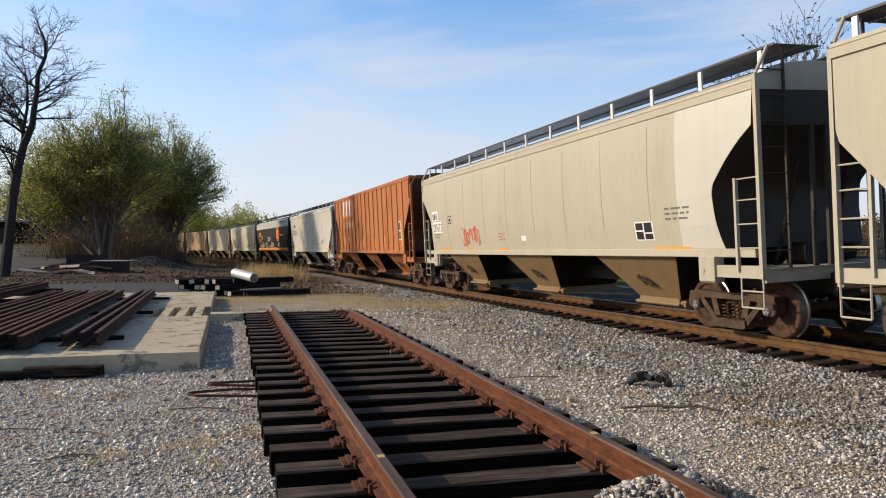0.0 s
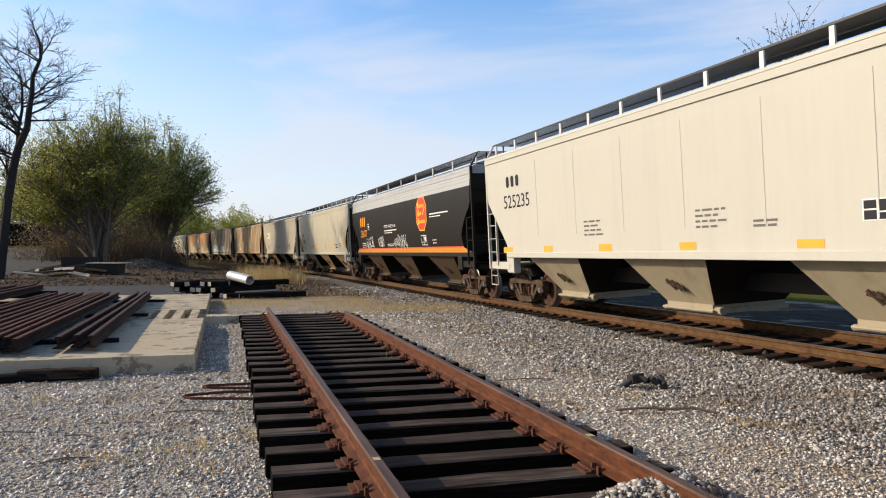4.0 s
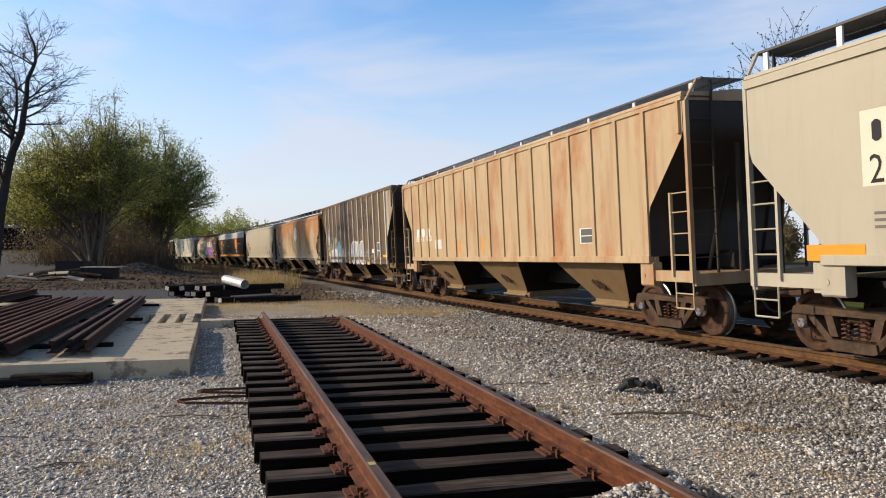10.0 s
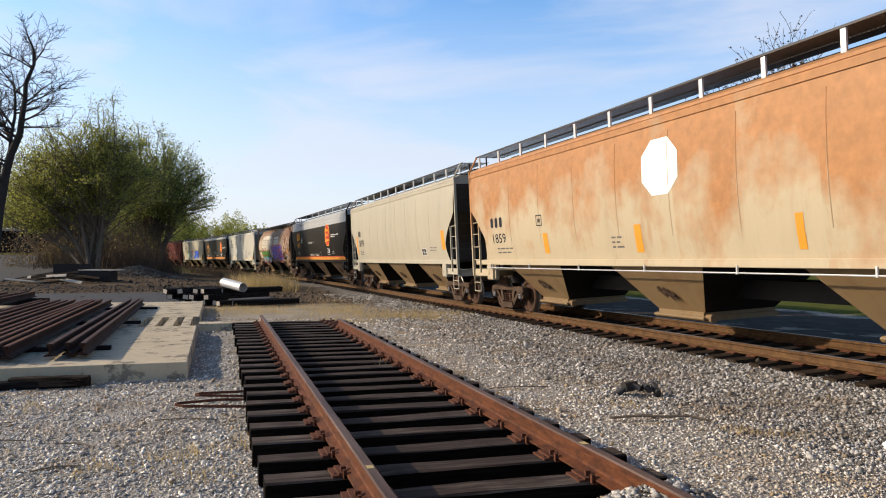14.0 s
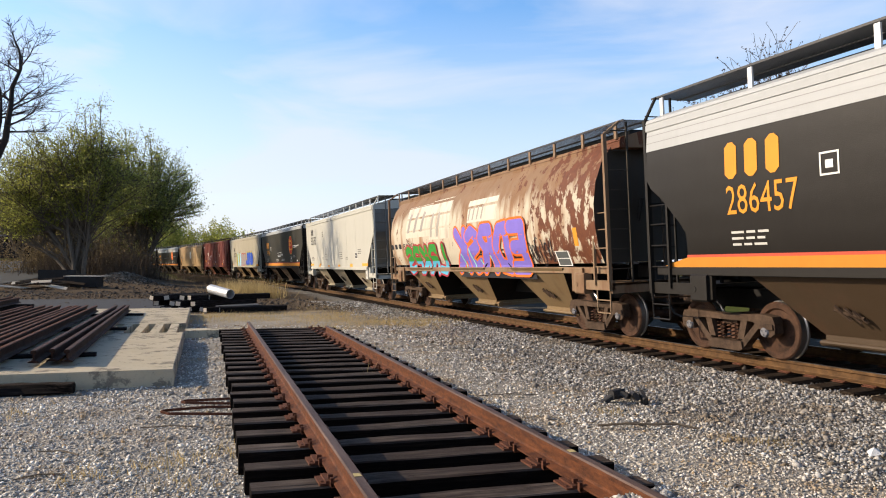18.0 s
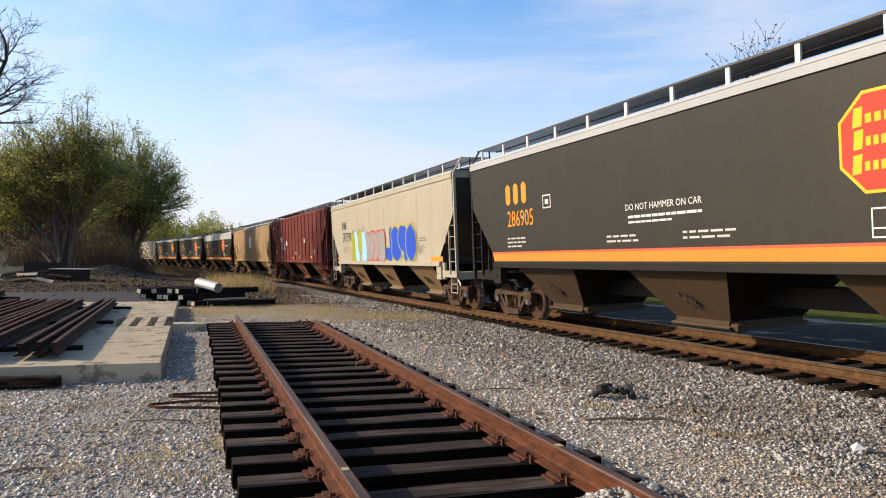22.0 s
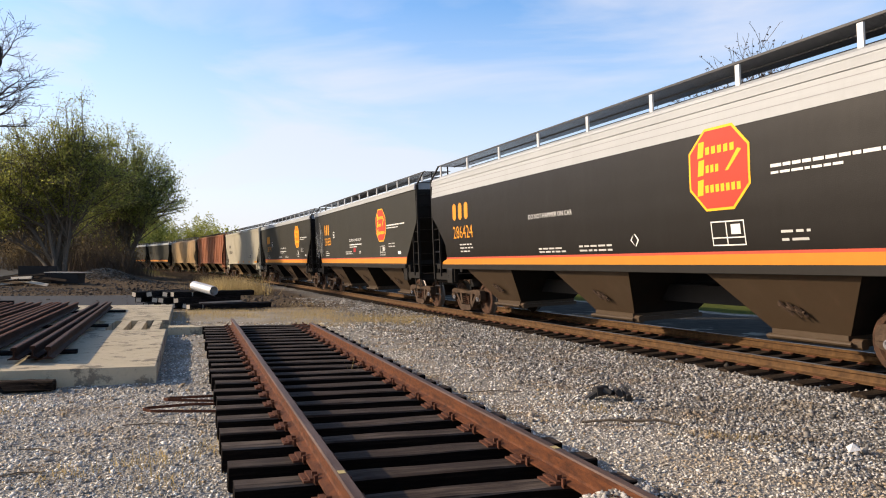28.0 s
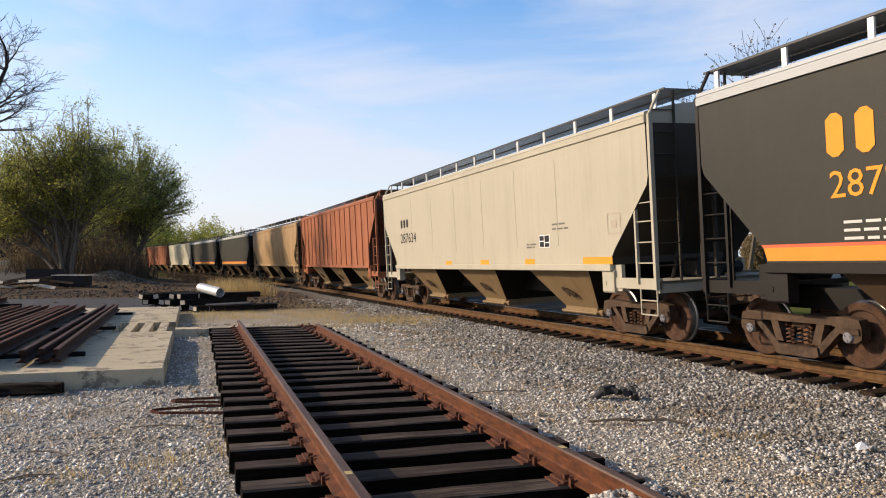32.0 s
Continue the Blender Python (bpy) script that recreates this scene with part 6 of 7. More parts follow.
c.longbar(6.60, 2.31, 1.87, 0.20, SNOW)
c.lines(1.94, 1.71, 0.93, 0.27, SNOW)
c.scrawl(2.96, 1.64, 1.38, 0.59, SNOW, 7)
c.scrawl(5.23, 1.73, 1.08, 0.45, SNOW, 8)
c.scrawl(8.06, 1.64, 1.90, 0.55, SNOW, 9)
c.lines(6.85, 1.74, 1.30, 0.14, SNOW)
c.emblem(11.50, 2.27, 1.27, 1.24, RED)
c.longbar(13.12, 2.65, 1.80, 0.34, SNOW)
c.boxed4(11.89, 1.75, 0.66, 0.36, SNOW)
c.lines(13.20, 1.78, 0.56, 0.21, SNOW)
c.diamond(9.69, 1.68, 0.29, 0.22, SNOW)
c = TRAIN[5]
c.bar(1.46, 2.48, 1.46, 0.29, (0.5, 0.44, 0.36), "repainted patch")
c.blocks(1.51, 2.54, 0.48, 0.23, INK)
c.text("288007", 1.54, 2.07, 1.13, 0.31, INK)
c.boxed(3.50, 2.35, 0.27, 0.25, INK)
c.bar(1.01, 1.74, 0.25, 0.81, AMBER, "reflective strip")
c.bar(3.81, 1.70, 0.17, 0.43, AMBER, "reflective strip")
c.lines(1.59, 1.67, 0.88, 0.24, INK)
c.lines(3.99, 1.71, 0.47, 0.16, INK)
c.lines(5.01, 1.73, 0.51, 0.26, INK)
c.bar(14.81, 1.70, 0.17, 0.90, AMBER, "reflective strip")
c.bar(12.09, 1.68, 0.17, 0.44, AMBER, "reflective strip")
c.bar(9.30, 1.69, 0.22, 0.40, AMBER, "reflective strip")
c.bar(6.71, 1.63, 0.23, 0.45, AMBER, "reflective strip")
c.placard(12.39, 1.70, 0.54, 0.29)
c.lines(13.46, 1.84, 0.77, 0.22, INK)
c = TRAIN[6]
c.bar(1.89, 2.32, 1.74, 0.92, (0.68, 0.62, 0.5), "repainted patch")
c.blocks(2.05, 2.85, 0.65, 0.26, INK)
c.text("287494", 2.00, 2.35, 1.27, 0.35, INK)
c.boxed(5.59, 2.65, 0.28, 0.26, INK)
c.bar(11.78, 1.52, 0.51, 0.13, AMBER, "sill mark")
c.bar(9.09, 1.49, 0.49, 0.15, AMBER, "sill mark")
c.bar(6.40, 1.48, 0.53, 0.16, AMBER, "sill mark")
c.bar(3.80, 1.46, 0.49, 0.16, AMBER, "sill mark")
c.bar(0.97, 1.41, 0.91, 0.21, AMBER, "sill mark")
c.placard(12.53, 1.89, 0.43, 0.32)
c.lines(11.87, 1.89, 0.61, 0.14, INK)
c.lines(2.03, 1.79, 1.08, 0.25, INK)
c.lines(7.20, 1.84, 1.37, 0.14, INK)
c = TRAIN[7]
c.blocks(1.63, 2.19, 1.75, 0.29, SNOW)
c.text("83110", 1.53, 2.03, 1.79, 0.19, SNOW)
c.bar(3.65, 1.75, 0.69, 0.31, (0.6, 0.62, 0.64), "placard")
c.bar(7.88, 1.55, 0.13, 0.49, AMBER, "reflective strip")
c.bar(5.97, 1.56, 0.14, 0.43, AMBER, "reflective strip")
c.placard2(13.43, 1.75, 0.62, 0.32)
c = TRAIN[8]
c.bar(2.20, 1.86, 1.91, 0.67, (0.3, 0.27, 0.2), "repainted patch")
c.blocks(2.35, 2.22, 0.65, 0.27, INK)
c.text("84", 2.59, 1.99, 0.40, 0.24, INK)
c.text("269", 3.33, 1.96, 0.59, 0.26, INK)
c.bar(1.52, 1.52, 0.47, 0.21, (0.9, 0.42, 0.02), "reflective square")
c.bar(4.37, 1.17, 0.53, 0.11, (0.9, 0.42, 0.02), "reflective square")
c.scrawl(1.34, 1.74, 0.72, 1.47, SNOW, 21)
c.piece(2.30, 1.16, 2.89, 0.73, (0.42, 0.5, 0.55), SNOW, 5, 22)
c.dome(4.18, 1.68, 0.89, 0.65, (0.2, 0.42, 0.55))
c.scrawl(5.31, 1.40, 0.36, 0.54, SNOW, 23)
c.text("IMPER", 3.93, 2.91, 1.81, 0.32, (0.05, 0.035, 0.025))
c.text("ERIAL", 5.15, 2.81, 2.17, 0.45, (0.05, 0.035, 0.025))
c.text("COOP", 9.64, 3.48, 1.46, 0.61, (0.05, 0.035, 0.025))
c.text("AR-MART", 5.53, 3.43, 2.90, 0.23, (0.05, 0.035, 0.025))
c.throw(7.69, 1.16, 2.6, 1.05, "gpod", (0.33, 0.35, 0.39), SNOW, 0.16)
c.scrawl(5.02, 1.33, 1.05, 0.53, SNOW, 25)
c.scrawl(6.71, 1.30, 0.65, 0.43, SNOW, 26)
c.bar(6.87, 1.14, 0.52, 0.11, (0.9, 0.42, 0.02), "reflective square")
c.bar(8.85, 1.16, 0.48, 0.11, (0.9, 0.42, 0.02), "reflective square")
c.text("EBRASKA", 9.14, 2.80, 3.07, 0.59, (0.05, 0.035, 0.025))
c.placard2(12.90, 1.38, 0.57, 0.75)
c.bar(13.88, 1.36, 0.54, 0.22, (0.9, 0.42, 0.02), "reflective square")
c.bar(10.94, 1.13, 0.52, 0.12, (0.9, 0.42, 0.02), "reflective square")
c.bar(11.95, 1.66, 0.45, 0.18, SNOW, "placard")
c.scrawl(9.73, 1.12, 0.91, 0.63, SNOW, 27)
c.scrawl(10.79, 1.27, 0.68, 0.59, (0.35, 0.5, 0.55), 28)
c.scrawl(11.84, 1.23, 0.68, 0.36, (0.35, 0.5, 0.55), 29)
c = TRAIN[9]
c.octagon(8.57, 2.61, 1.03, 0.98, (0.85, 0.85, 0.82))
c.blocks(1.46, 2.34, 0.87, 0.27, INK)
c.text("1859", 1.53, 1.93, 0.83, 0.25, INK)
c.bar(8.20, 1.61, 0.22, 0.52, AMBER, "reflective strip")
c.bar(12.04, 1.61, 0.14, 0.50, AMBER, "reflective strip")
c.bar(4.48, 1.63, 0.23, 0.47, AMBER, "reflective strip")
c.boxed(4.21, 2.28, 0.29, 0.26, INK)
c.lines(1.73, 1.64, 1.16, 0.21, INK)
c.lines(7.40, 1.69, 0.46, 0.28, INK)
c.placard(13.45, 1.64, 0.52, 0.22)
c.lines(14.18, 1.73, 1.00, 0.22, INK)
c = TRAIN[10]
c.blocks(1.60, 2.57, 0.53, 0.28, INK)
c.text("28798", 1.66, 2.12, 1.01, 0.30, INK)
c.bar(1.15, 1.71, 0.22, 0.89, AMBER, "reflective strip")
c.lines(1.72, 1.71, 0.84, 0.24, INK)
c.placard(11.53, 1.65, 0.51, 0.24)
c.lines(12.50, 1.78, 0.84, 0.18, INK)
c.bar(13.79, 1.82, 0.31, 0.63, AMBER, "reflective strip")
c = TRAIN[11]
c.text("DO NOT HAMMER ON CAR", 6.27, 2.46, 1.88, 0.24, SNOW)
c.emblem(11.73, 2.29, 1.25, 1.25, RED)
c.longbar(13.33, 2.72, 1.78, 0.34, SNOW)
c.boxed4(12.10, 1.79, 0.65, 0.37, SNOW)
c.diamond(9.94, 1.74, 0.26, 0.22, SNOW)
c.lines(6.61, 1.71, 1.28, 0.18, SNOW)
c.lines(8.28, 1.71, 1.43, 0.18, SNOW)
c.lines(13.41, 1.80, 0.54, 0.20, SNOW)
c.blocks(1.95, 2.80, 1.22, 0.54, AMBER)
c.text("286457", 1.95, 2.27, 1.36, 0.43, AMBER)
c.boxed(3.67, 2.66, 0.30, 0.30, SNOW)
c.lines(1.99, 1.79, 0.94, 0.27, SNOW)
c = TRAIN[12]
c.panel(2.19, 2.51, 2.52, 1.07, (0.6, 0.56, 0.46))
c.panel(4.72, 2.38, 1.89, 1.25, (0.62, 0.58, 0.48))
c.panel(8.08, 2.74, 2.02, 0.61, (0.64, 0.6, 0.5))
c.dashes(2.36, 2.69, 2.16, 0.69, (0.33, 0.3, 0.27), 3)
c.dashes(4.82, 2.46, 1.17, 0.80, (0.36, 0.33, 0.29), 2)
c.dashes(8.13, 2.80, 1.21, 0.38, (0.36, 0.33, 0.29), 4)
c.blocks(0.26, 2.15, 1.48, 0.19, INK)
c.text("81266", 1.79, 2.13, 1.39, 0.21, INK)
c.throw(1.95, 1.24, 4.2, 1.0, "bpacl", (0.03, 0.27, 0.04), (0.4, 0.03, 0.05), 0.125, None, (0.09, 0.42, 0.6))
c.polys("spray_paint", [[(7.0, 1.2), (11.9, 1.2), (11.7, 1.7), (11.0, 2.0), (9.6, 1.9), (8.8, 2.05), (7.6, 1.8)]], INK, "black ground of a spray painting", 0.005)
c.throw(7.0, 1.3, 4.7, 1.36, "abcde", (0.2, 0.15, 0.55), (0.8, 0.16, 0.02), 0.17)
c.slashes(7.2, 1.32, 4.6, 0.75, (0.25, 0.62, 0.52), 7, 0.06, 0.25, 0.026)
c.scrawl(11.47, 1.48, 1.48, 0.65, INK, 45)
c.bar(13.91, 1.93, 0.17, 0.38, AMBER, "reflective strip")
c.placard2(12.97, 1.51, 0.60, 0.33)
c = TRAIN[13]
c.blocks(1.51, 3.30, 0.77, 0.36, INK)
c.text("525352", 1.44, 2.76, 1.54, 0.45, INK)
c.lines(1.48, 1.84, 0.92, 0.23, INK)
c.bar(0.99, 1.54, 0.95, 0.11, (0.8, 0.38, 0.05), "sill mark")
c.bar(3.73, 1.56, 0.47, 0.10, (0.8, 0.38, 0.05), "sill mark")
c.boxed(4.77, 3.14, 0.25, 0.26, INK)
c.lines(4.64, 1.88, 0.48, 0.14, INK)
c.placard(12.27, 1.88, 0.40, 0.28)
c.lines(12.81, 2.07, 0.80, 0.26, INK)
c.bar(13.48, 1.53, 1.00, 0.12, (0.8, 0.38, 0.05), "sill mark")
c.bar(11.17, 1.49, 0.49, 0.14, (0.8, 0.38, 0.05), "sill mark")
c.bar(8.55, 1.45, 0.42, 0.14, (0.8, 0.38, 0.05), "sill mark")
c.bar(5.98, 1.43, 0.51, 0.14, (0.8, 0.38, 0.05), "sill mark")
c.bar(3.50, 1.41, 0.43, 0.14, (0.8, 0.38, 0.05), "sill mark")
c.lines(5.48, 1.82, 0.61, 0.41, INK)
c.lines(9.00, 1.85, 0.66, 0.42, INK)
c.lines(10.33, 1.83, 0.52, 0.15, INK)
c = TRAIN[14]
c.blocks(2.06, 2.85, 1.23, 0.49, AMBER)
c.text("286905", 2.11, 2.33, 1.31, 0.38, AMBER)
c.text("DO NOT HAMMER ON CAR", 6.96, 2.34, 2.01, 0.27, SNOW)
c.lines(2.06, 1.83, 1.04, 0.28, SNOW)
c.lines(6.32, 1.85, 1.25, 0.18, SNOW)
c.lines(8.49, 1.86, 1.57, 0.18, SNOW)
c.boxed(3.89, 2.67, 0.35, 0.29, SNOW)
c.longbar(7.03, 2.20, 1.90, 0.18, SNOW)
c.emblem(11.47, 2.32, 1.25, 1.22, RED)
c.longbar(12.79, 2.74, 2.01, 0.24, SNOW)
c.boxed4(11.87, 1.79, 0.57, 0.36, SNOW)
c.lines(12.93, 2.08, 0.76, 0.21, SNOW)
c.bar(13.99, 1.82, 0.40, 0.10, SNOW, "placard")
c = TRAIN[15]
c.blocks(2.21, 2.91, 0.83, 0.35, INK)
c.text("287590", 2.23, 2.35, 1.54, 0.42, INK)
c.boxed(5.84, 2.74, 0.27, 0.25, (0.3, 0.15, 0.1))
for slab, tint, rim in (([(3.85, 1.5), (4.6, 1.5), (4.45, 2.6), (4.1, 2.85), (3.8, 2.6), (3.95, 2.2)], (0.33, 0.32, 0.03), (0.5, 0.05, 0.03)),
                        ([(4.5, 1.5), (5.2, 1.5), (5.25, 2.2), (4.75, 2.8), (4.4, 2.75)], (0.32, 0.6, 0.78), (0.12, 0.2, 0.45)),
                        ([(5.65, 1.5), (6.35, 1.5), (6.4, 2.1), (6.15, 2.75), (5.7, 2.7)], (0.32, 0.6, 0.78), (0.12, 0.2, 0.45)),
                        ([(5.05, 1.85), (5.7, 1.8), (5.85, 2.7), (5.3, 2.85), (5.0, 2.6)], (0.36, 0.35, 0.04), (0.5, 0.05, 0.03))):
    cx0, cz0 = sum(q[0] for q in slab) / len(slab), sum(q[1] for q in slab) / len(slab)
    c.polys("spray_paint", [[(cx0 + (x - cx0) * 1.09, max(1.49, cz0 + (z - cz0) * 1.05)) for x, z in slab]], rim, "outline of a spray painting", 0.0065 + 0.0008 * int(cx0))
    c.polys("spray_paint", [slab], tint, "spray-painted slab", 0.0105 + 0.0008 * int(cx0))
c.scrawl(2.95, 1.57, 1.02, 0.84, (0.65, 0.45, 0.28), 55)
c.lines(2.27, 1.86, 0.96, 0.28, INK)
c.bar(1.00, 1.53, 0.46, 0.13, AMBER, "sill mark")
c.bar(3.96, 1.55, 0.54, 0.10, AMBER, "sill mark")
c.throw(6.3, 1.5, 2.7, 1.15, "gcae", (0.3, 0.29, 0.29), (0.5, 0.06, 0.04), 0.21)
c.throw(9.2, 1.5, 3.45, 1.25, "lbpg", (0.02, 0.08, 0.52), (0.36, 0.42, 0.04), 0.23, (0.46, 0.34, 0.22))
c.placard(12.31, 1.88, 0.43, 0.26)
c.lines(13.06, 2.14, 0.75, 0.16, INK)
c.bar(14.07, 1.50, 1.05, 0.15, AMBER, "sill mark")
c.scrawl(12.83, 1.73, 0.69, 0.35, (0.3, 0.28, 0.25), 58)
c.boxed(14.94, 2.05, 0.48, 0.42, (0.4, 0.34, 0.27))
c = TRAIN[16]
c.blocks(2.94, 2.62, 1.12, 0.43, SNOW)
c.text("31 24 16", 2.96, 2.16, 1.98, 0.40, SNOW)
c.octagon(10.86, 2.50, 0.29, 0.26, SNOW)
c.octagon(5.35, 2.42, 0.30, 0.29, SNOW)
c.bar(12.53, 1.62, 0.51, 0.12, (0.75, 0.3, 0.02), "reflective mark")
c.bar(9.01, 1.59, 0.51, 0.12, (0.75, 0.3, 0.02), "reflective mark")
c.bar(7.07, 1.57, 0.54, 0.13, (0.75, 0.3, 0.02), "reflective mark")
c.bar(3.65, 1.54, 0.48, 0.15, (0.75, 0.3, 0.02), "reflective mark")
c.bar(1.47, 1.90, 0.48, 0.24, (0.75, 0.3, 0.02), "reflective mark")
c.bar(8.03, 1.84, 0.51, 0.15, SNOW, "placard")
c.boxed4(13.35, 1.80, 0.31, 0.32, SNOW)
c.bar(0.39, 3.65, 0.77, 0.12, SNOW, "marking")
c.lines(3.01, 1.70, 0.63, 0.25, SNOW)
c = TRAIN[17]
c.blocks(1.70, 2.47, 0.98, 0.24, INK)
c.text("1701", 1.79, 2.05, 0.77, 0.26, INK)
c.bar(1.15, 1.65, 0.21, 0.91, AMBER, "reflective strip")
c.lines(1.84, 1.71, 0.81, 0.24, INK)
c.bar(2.47, 2.46, 0.26, 0.29, SNOW, "peeled patch")
c.bar(8.36, 2.44, 0.96, 0.93, SNOW, "pale panel")
c = TRAIN[18]
c.blocks(1.70, 2.72, 1.24, 0.46, AMBER)
c.text("286424", 1.68, 2.21, 1.36, 0.34, AMBER)
c.text("DO NOT HAMMER ON CAR", 6.23, 2.43, 1.86, 0.24, SNOW)
c.emblem(11.63, 2.30, 1.27, 1.25, RED)
c.longbar(13.27, 2.67, 1.70, 0.31, SNOW)
c.boxed4(12.03, 1.77, 0.68, 0.37, SNOW)
c.diamond(9.96, 1.81, 0.25, 0.22, SNOW)
c.lines(6.56, 1.73, 1.25, 0.14, SNOW)
c.lines(8.23, 1.73, 1.41, 0.17, SNOW)
c.lines(13.36, 1.79, 0.52, 0.22, SNOW)
c.lines(2.06, 1.81, 0.91, 0.28, SNOW)
c = TRAIN[19]
c.blocks(2.16, 2.87, 1.20, 0.52, AMBER)
c.text("286856", 2.17, 2.37, 1.39, 0.37, AMBER)
c.text("DO NOT HAMMER ON CAR", 7.19, 2.36, 2.00, 0.27, SNOW)
c.longbar(7.19, 2.19, 1.99, 0.21, SNOW)
c.lines(2.26, 1.85, 0.96, 0.28, SNOW)
c.lines(6.43, 1.89, 1.39, 0.17, SNOW)
c.lines(8.74, 1.91, 0.40, 0.13, SNOW)
c.boxed(4.03, 2.70, 0.32, 0.29, SNOW)
c.scrawl(-0.01, 1.79, 1.72, 1.59, (0.4, 0.4, 0.38), 31)
c.bar(7.83, 1.99, 0.36, 0.17, (0.4, 0.04, 0.04), "smudge")
c.emblem(11.43, 2.33, 1.29, 1.22, RED)
c.longbar(12.82, 2.79, 2.04, 0.18, SNOW)
c.boxed4(11.89, 1.82, 0.62, 0.35, SNOW)
c.lines(12.98, 2.09, 0.78, 0.21, SNOW)
c.bar(14.05, 1.84, 0.34, 0.11, SNOW, "placard")
c = TRAIN[20]
c.blocks(2.30, 2.80, 1.26, 0.54, AMBER)
c.text("287243", 2.32, 2.29, 1.47, 0.34, AMBER)
c.text("DO NOT HAMMER ON CAR", 7.25, 2.31, 1.85, 0.24, SNOW)
c.emblem(11.95, 2.41, 1.27, 1.28, (0.85, 0.22, 0.012))
c.longbar(13.44, 2.83, 1.60, 0.23, SNOW)
c.boxed4(12.38, 1.86, 0.57, 0.36, SNOW)
c.lines(2.49, 1.75, 0.92, 0.30, SNOW)
c.lines(6.59, 1.81, 1.21, 0.13, SNOW)
c.lines(8.73, 1.80, 1.36, 0.17, SNOW)
c.lines(13.54, 2.14, 0.81, 0.25, SNOW)
c.boxed(4.10, 2.58, 0.40, 0.34, SNOW)
c.bar(14.62, 1.89, 0.31, 0.11, SNOW, "placard")
c.longbar(7.23, 2.14, 1.89, 0.15, SNOW)
c = TRAIN[21]
c.blocks(1.99, 2.76, 0.95, 0.29, INK)
c.text("287634", 1.91, 2.24, 1.68, 0.33, INK)
c.placard(12.12, 1.85, 0.49, 0.28)
c.bar(13.91, 1.47, 1.04, 0.15, AMBER, "sill mark")
c.bar(11.38, 1.45, 0.48, 0.16, AMBER, "sill mark")
c.bar(8.79, 1.44, 0.55, 0.16, AMBER, "sill mark")
c.bar(6.21, 1.42, 0.51, 0.17, AMBER, "sill mark")
c.boxed(14.84, 2.04, 0.44, 0.40, (0.4, 0.34, 0.27))
c.lines(12.74, 2.20, 0.91, 0.20, INK)
c.lines(11.51, 1.84, 0.52, 0.13, INK)


# ---- trees ----
def leaf_material(name, a, b):
    n = Nodes(name)
    col = n.mix(n.random(True), a, b)
    n.bsdf.inputs["Transmission Weight"].default_value = 0.0
    mat = n.done(col, 0.7, 0.0, spec=0.2)
    thin = n.node("ShaderNodeBsdfTranslucent")
    n.put(thin.inputs["Color"], col)
    both = n.node("ShaderNodeMixShader")
    both.inputs[0].default_value = 0.64
    n.tree.links.new(n.bsdf.outputs[0], both.inputs[1])
    n.tree.links.new(thin.outputs[0], both.inputs[2])
    n.tree.links.new(both.outputs[0], n.tree.nodes["Material Output"].inputs[0])
    return mat


M_LEAF = leaf_material("spring leaves", (0.2, 0.22, 0.045), (0.43, 0.435, 0.115))
# leaf colour lightened to offset the shade on the second tree
M_LEAF_LIGHT = leaf_material("lightened spring leaves", (0.25, 0.28, 0.075), (0.48, 0.49, 0.15))
M_LEAF_DARK = leaf_material("darker leaves", (0.17, 0.18, 0.045), (0.34, 0.33, 0.1))
M_LEAF_DRY = leaf_material("dry brush", (0.17, 0.125, 0.07), (0.34, 0.26, 0.14))
M_STRAW = leaf_material("straw", (0.36, 0.27, 0.12), (0.55, 0.43, 0.22))
M_BARK = plain("grey-brown bark", (0.12, 0.097, 0.074), 0.9, 0.0, 0.5, 7.0)
M_BARK_DARK = plain("dark bare-tree bark", (0.03, 0.026, 0.024), 0.9, 0.0, 0.5, 7.0)
M_BUD = leaf_material("dark buds", (0.05, 0.032, 0.025), (0.12, 0.08, 0.05))


def leaf_mesh(name, pts, size, mat, seed, up=0.3):
    """Small leaf quads at the points, turned at random."""
    g = np.random.default_rng(seed)
    pts = np.asarray(pts, dtype=float)
    k = len(pts)
    n = g.normal(size=(k, 3))
    n[:, 2] += up
    n /= np.linalg.norm(n, axis=1)[:, None]
    u = np.cross(n, g.normal(size=(k, 3)))
    u /= np.linalg.norm(u, axis=1)[:, None] + 1e-9
    w = np.cross(n, u)
    s = size * g.uniform(0.5, 1.2, size=(k, 1))
    quad = np.stack([pts - u * s, pts - w * s * 0.55, pts + u * s, pts + w * s * 0.55], axis=1).reshape(-1, 3)
    me = bpy.data.meshes.new(name)
    me.vertices.add(4 * k)
    me.vertices.foreach_set("co", quad.ravel())
    me.loops.add(4 * k)
    me.loops.foreach_set("vertex_index", np.arange(4 * k))
    me.polygons.add(k)
    me.polygons.foreach_set("loop_start", np.arange(k) * 4)
    me.update(calc_edges=True)
    me.materials.append(mat)
    return me


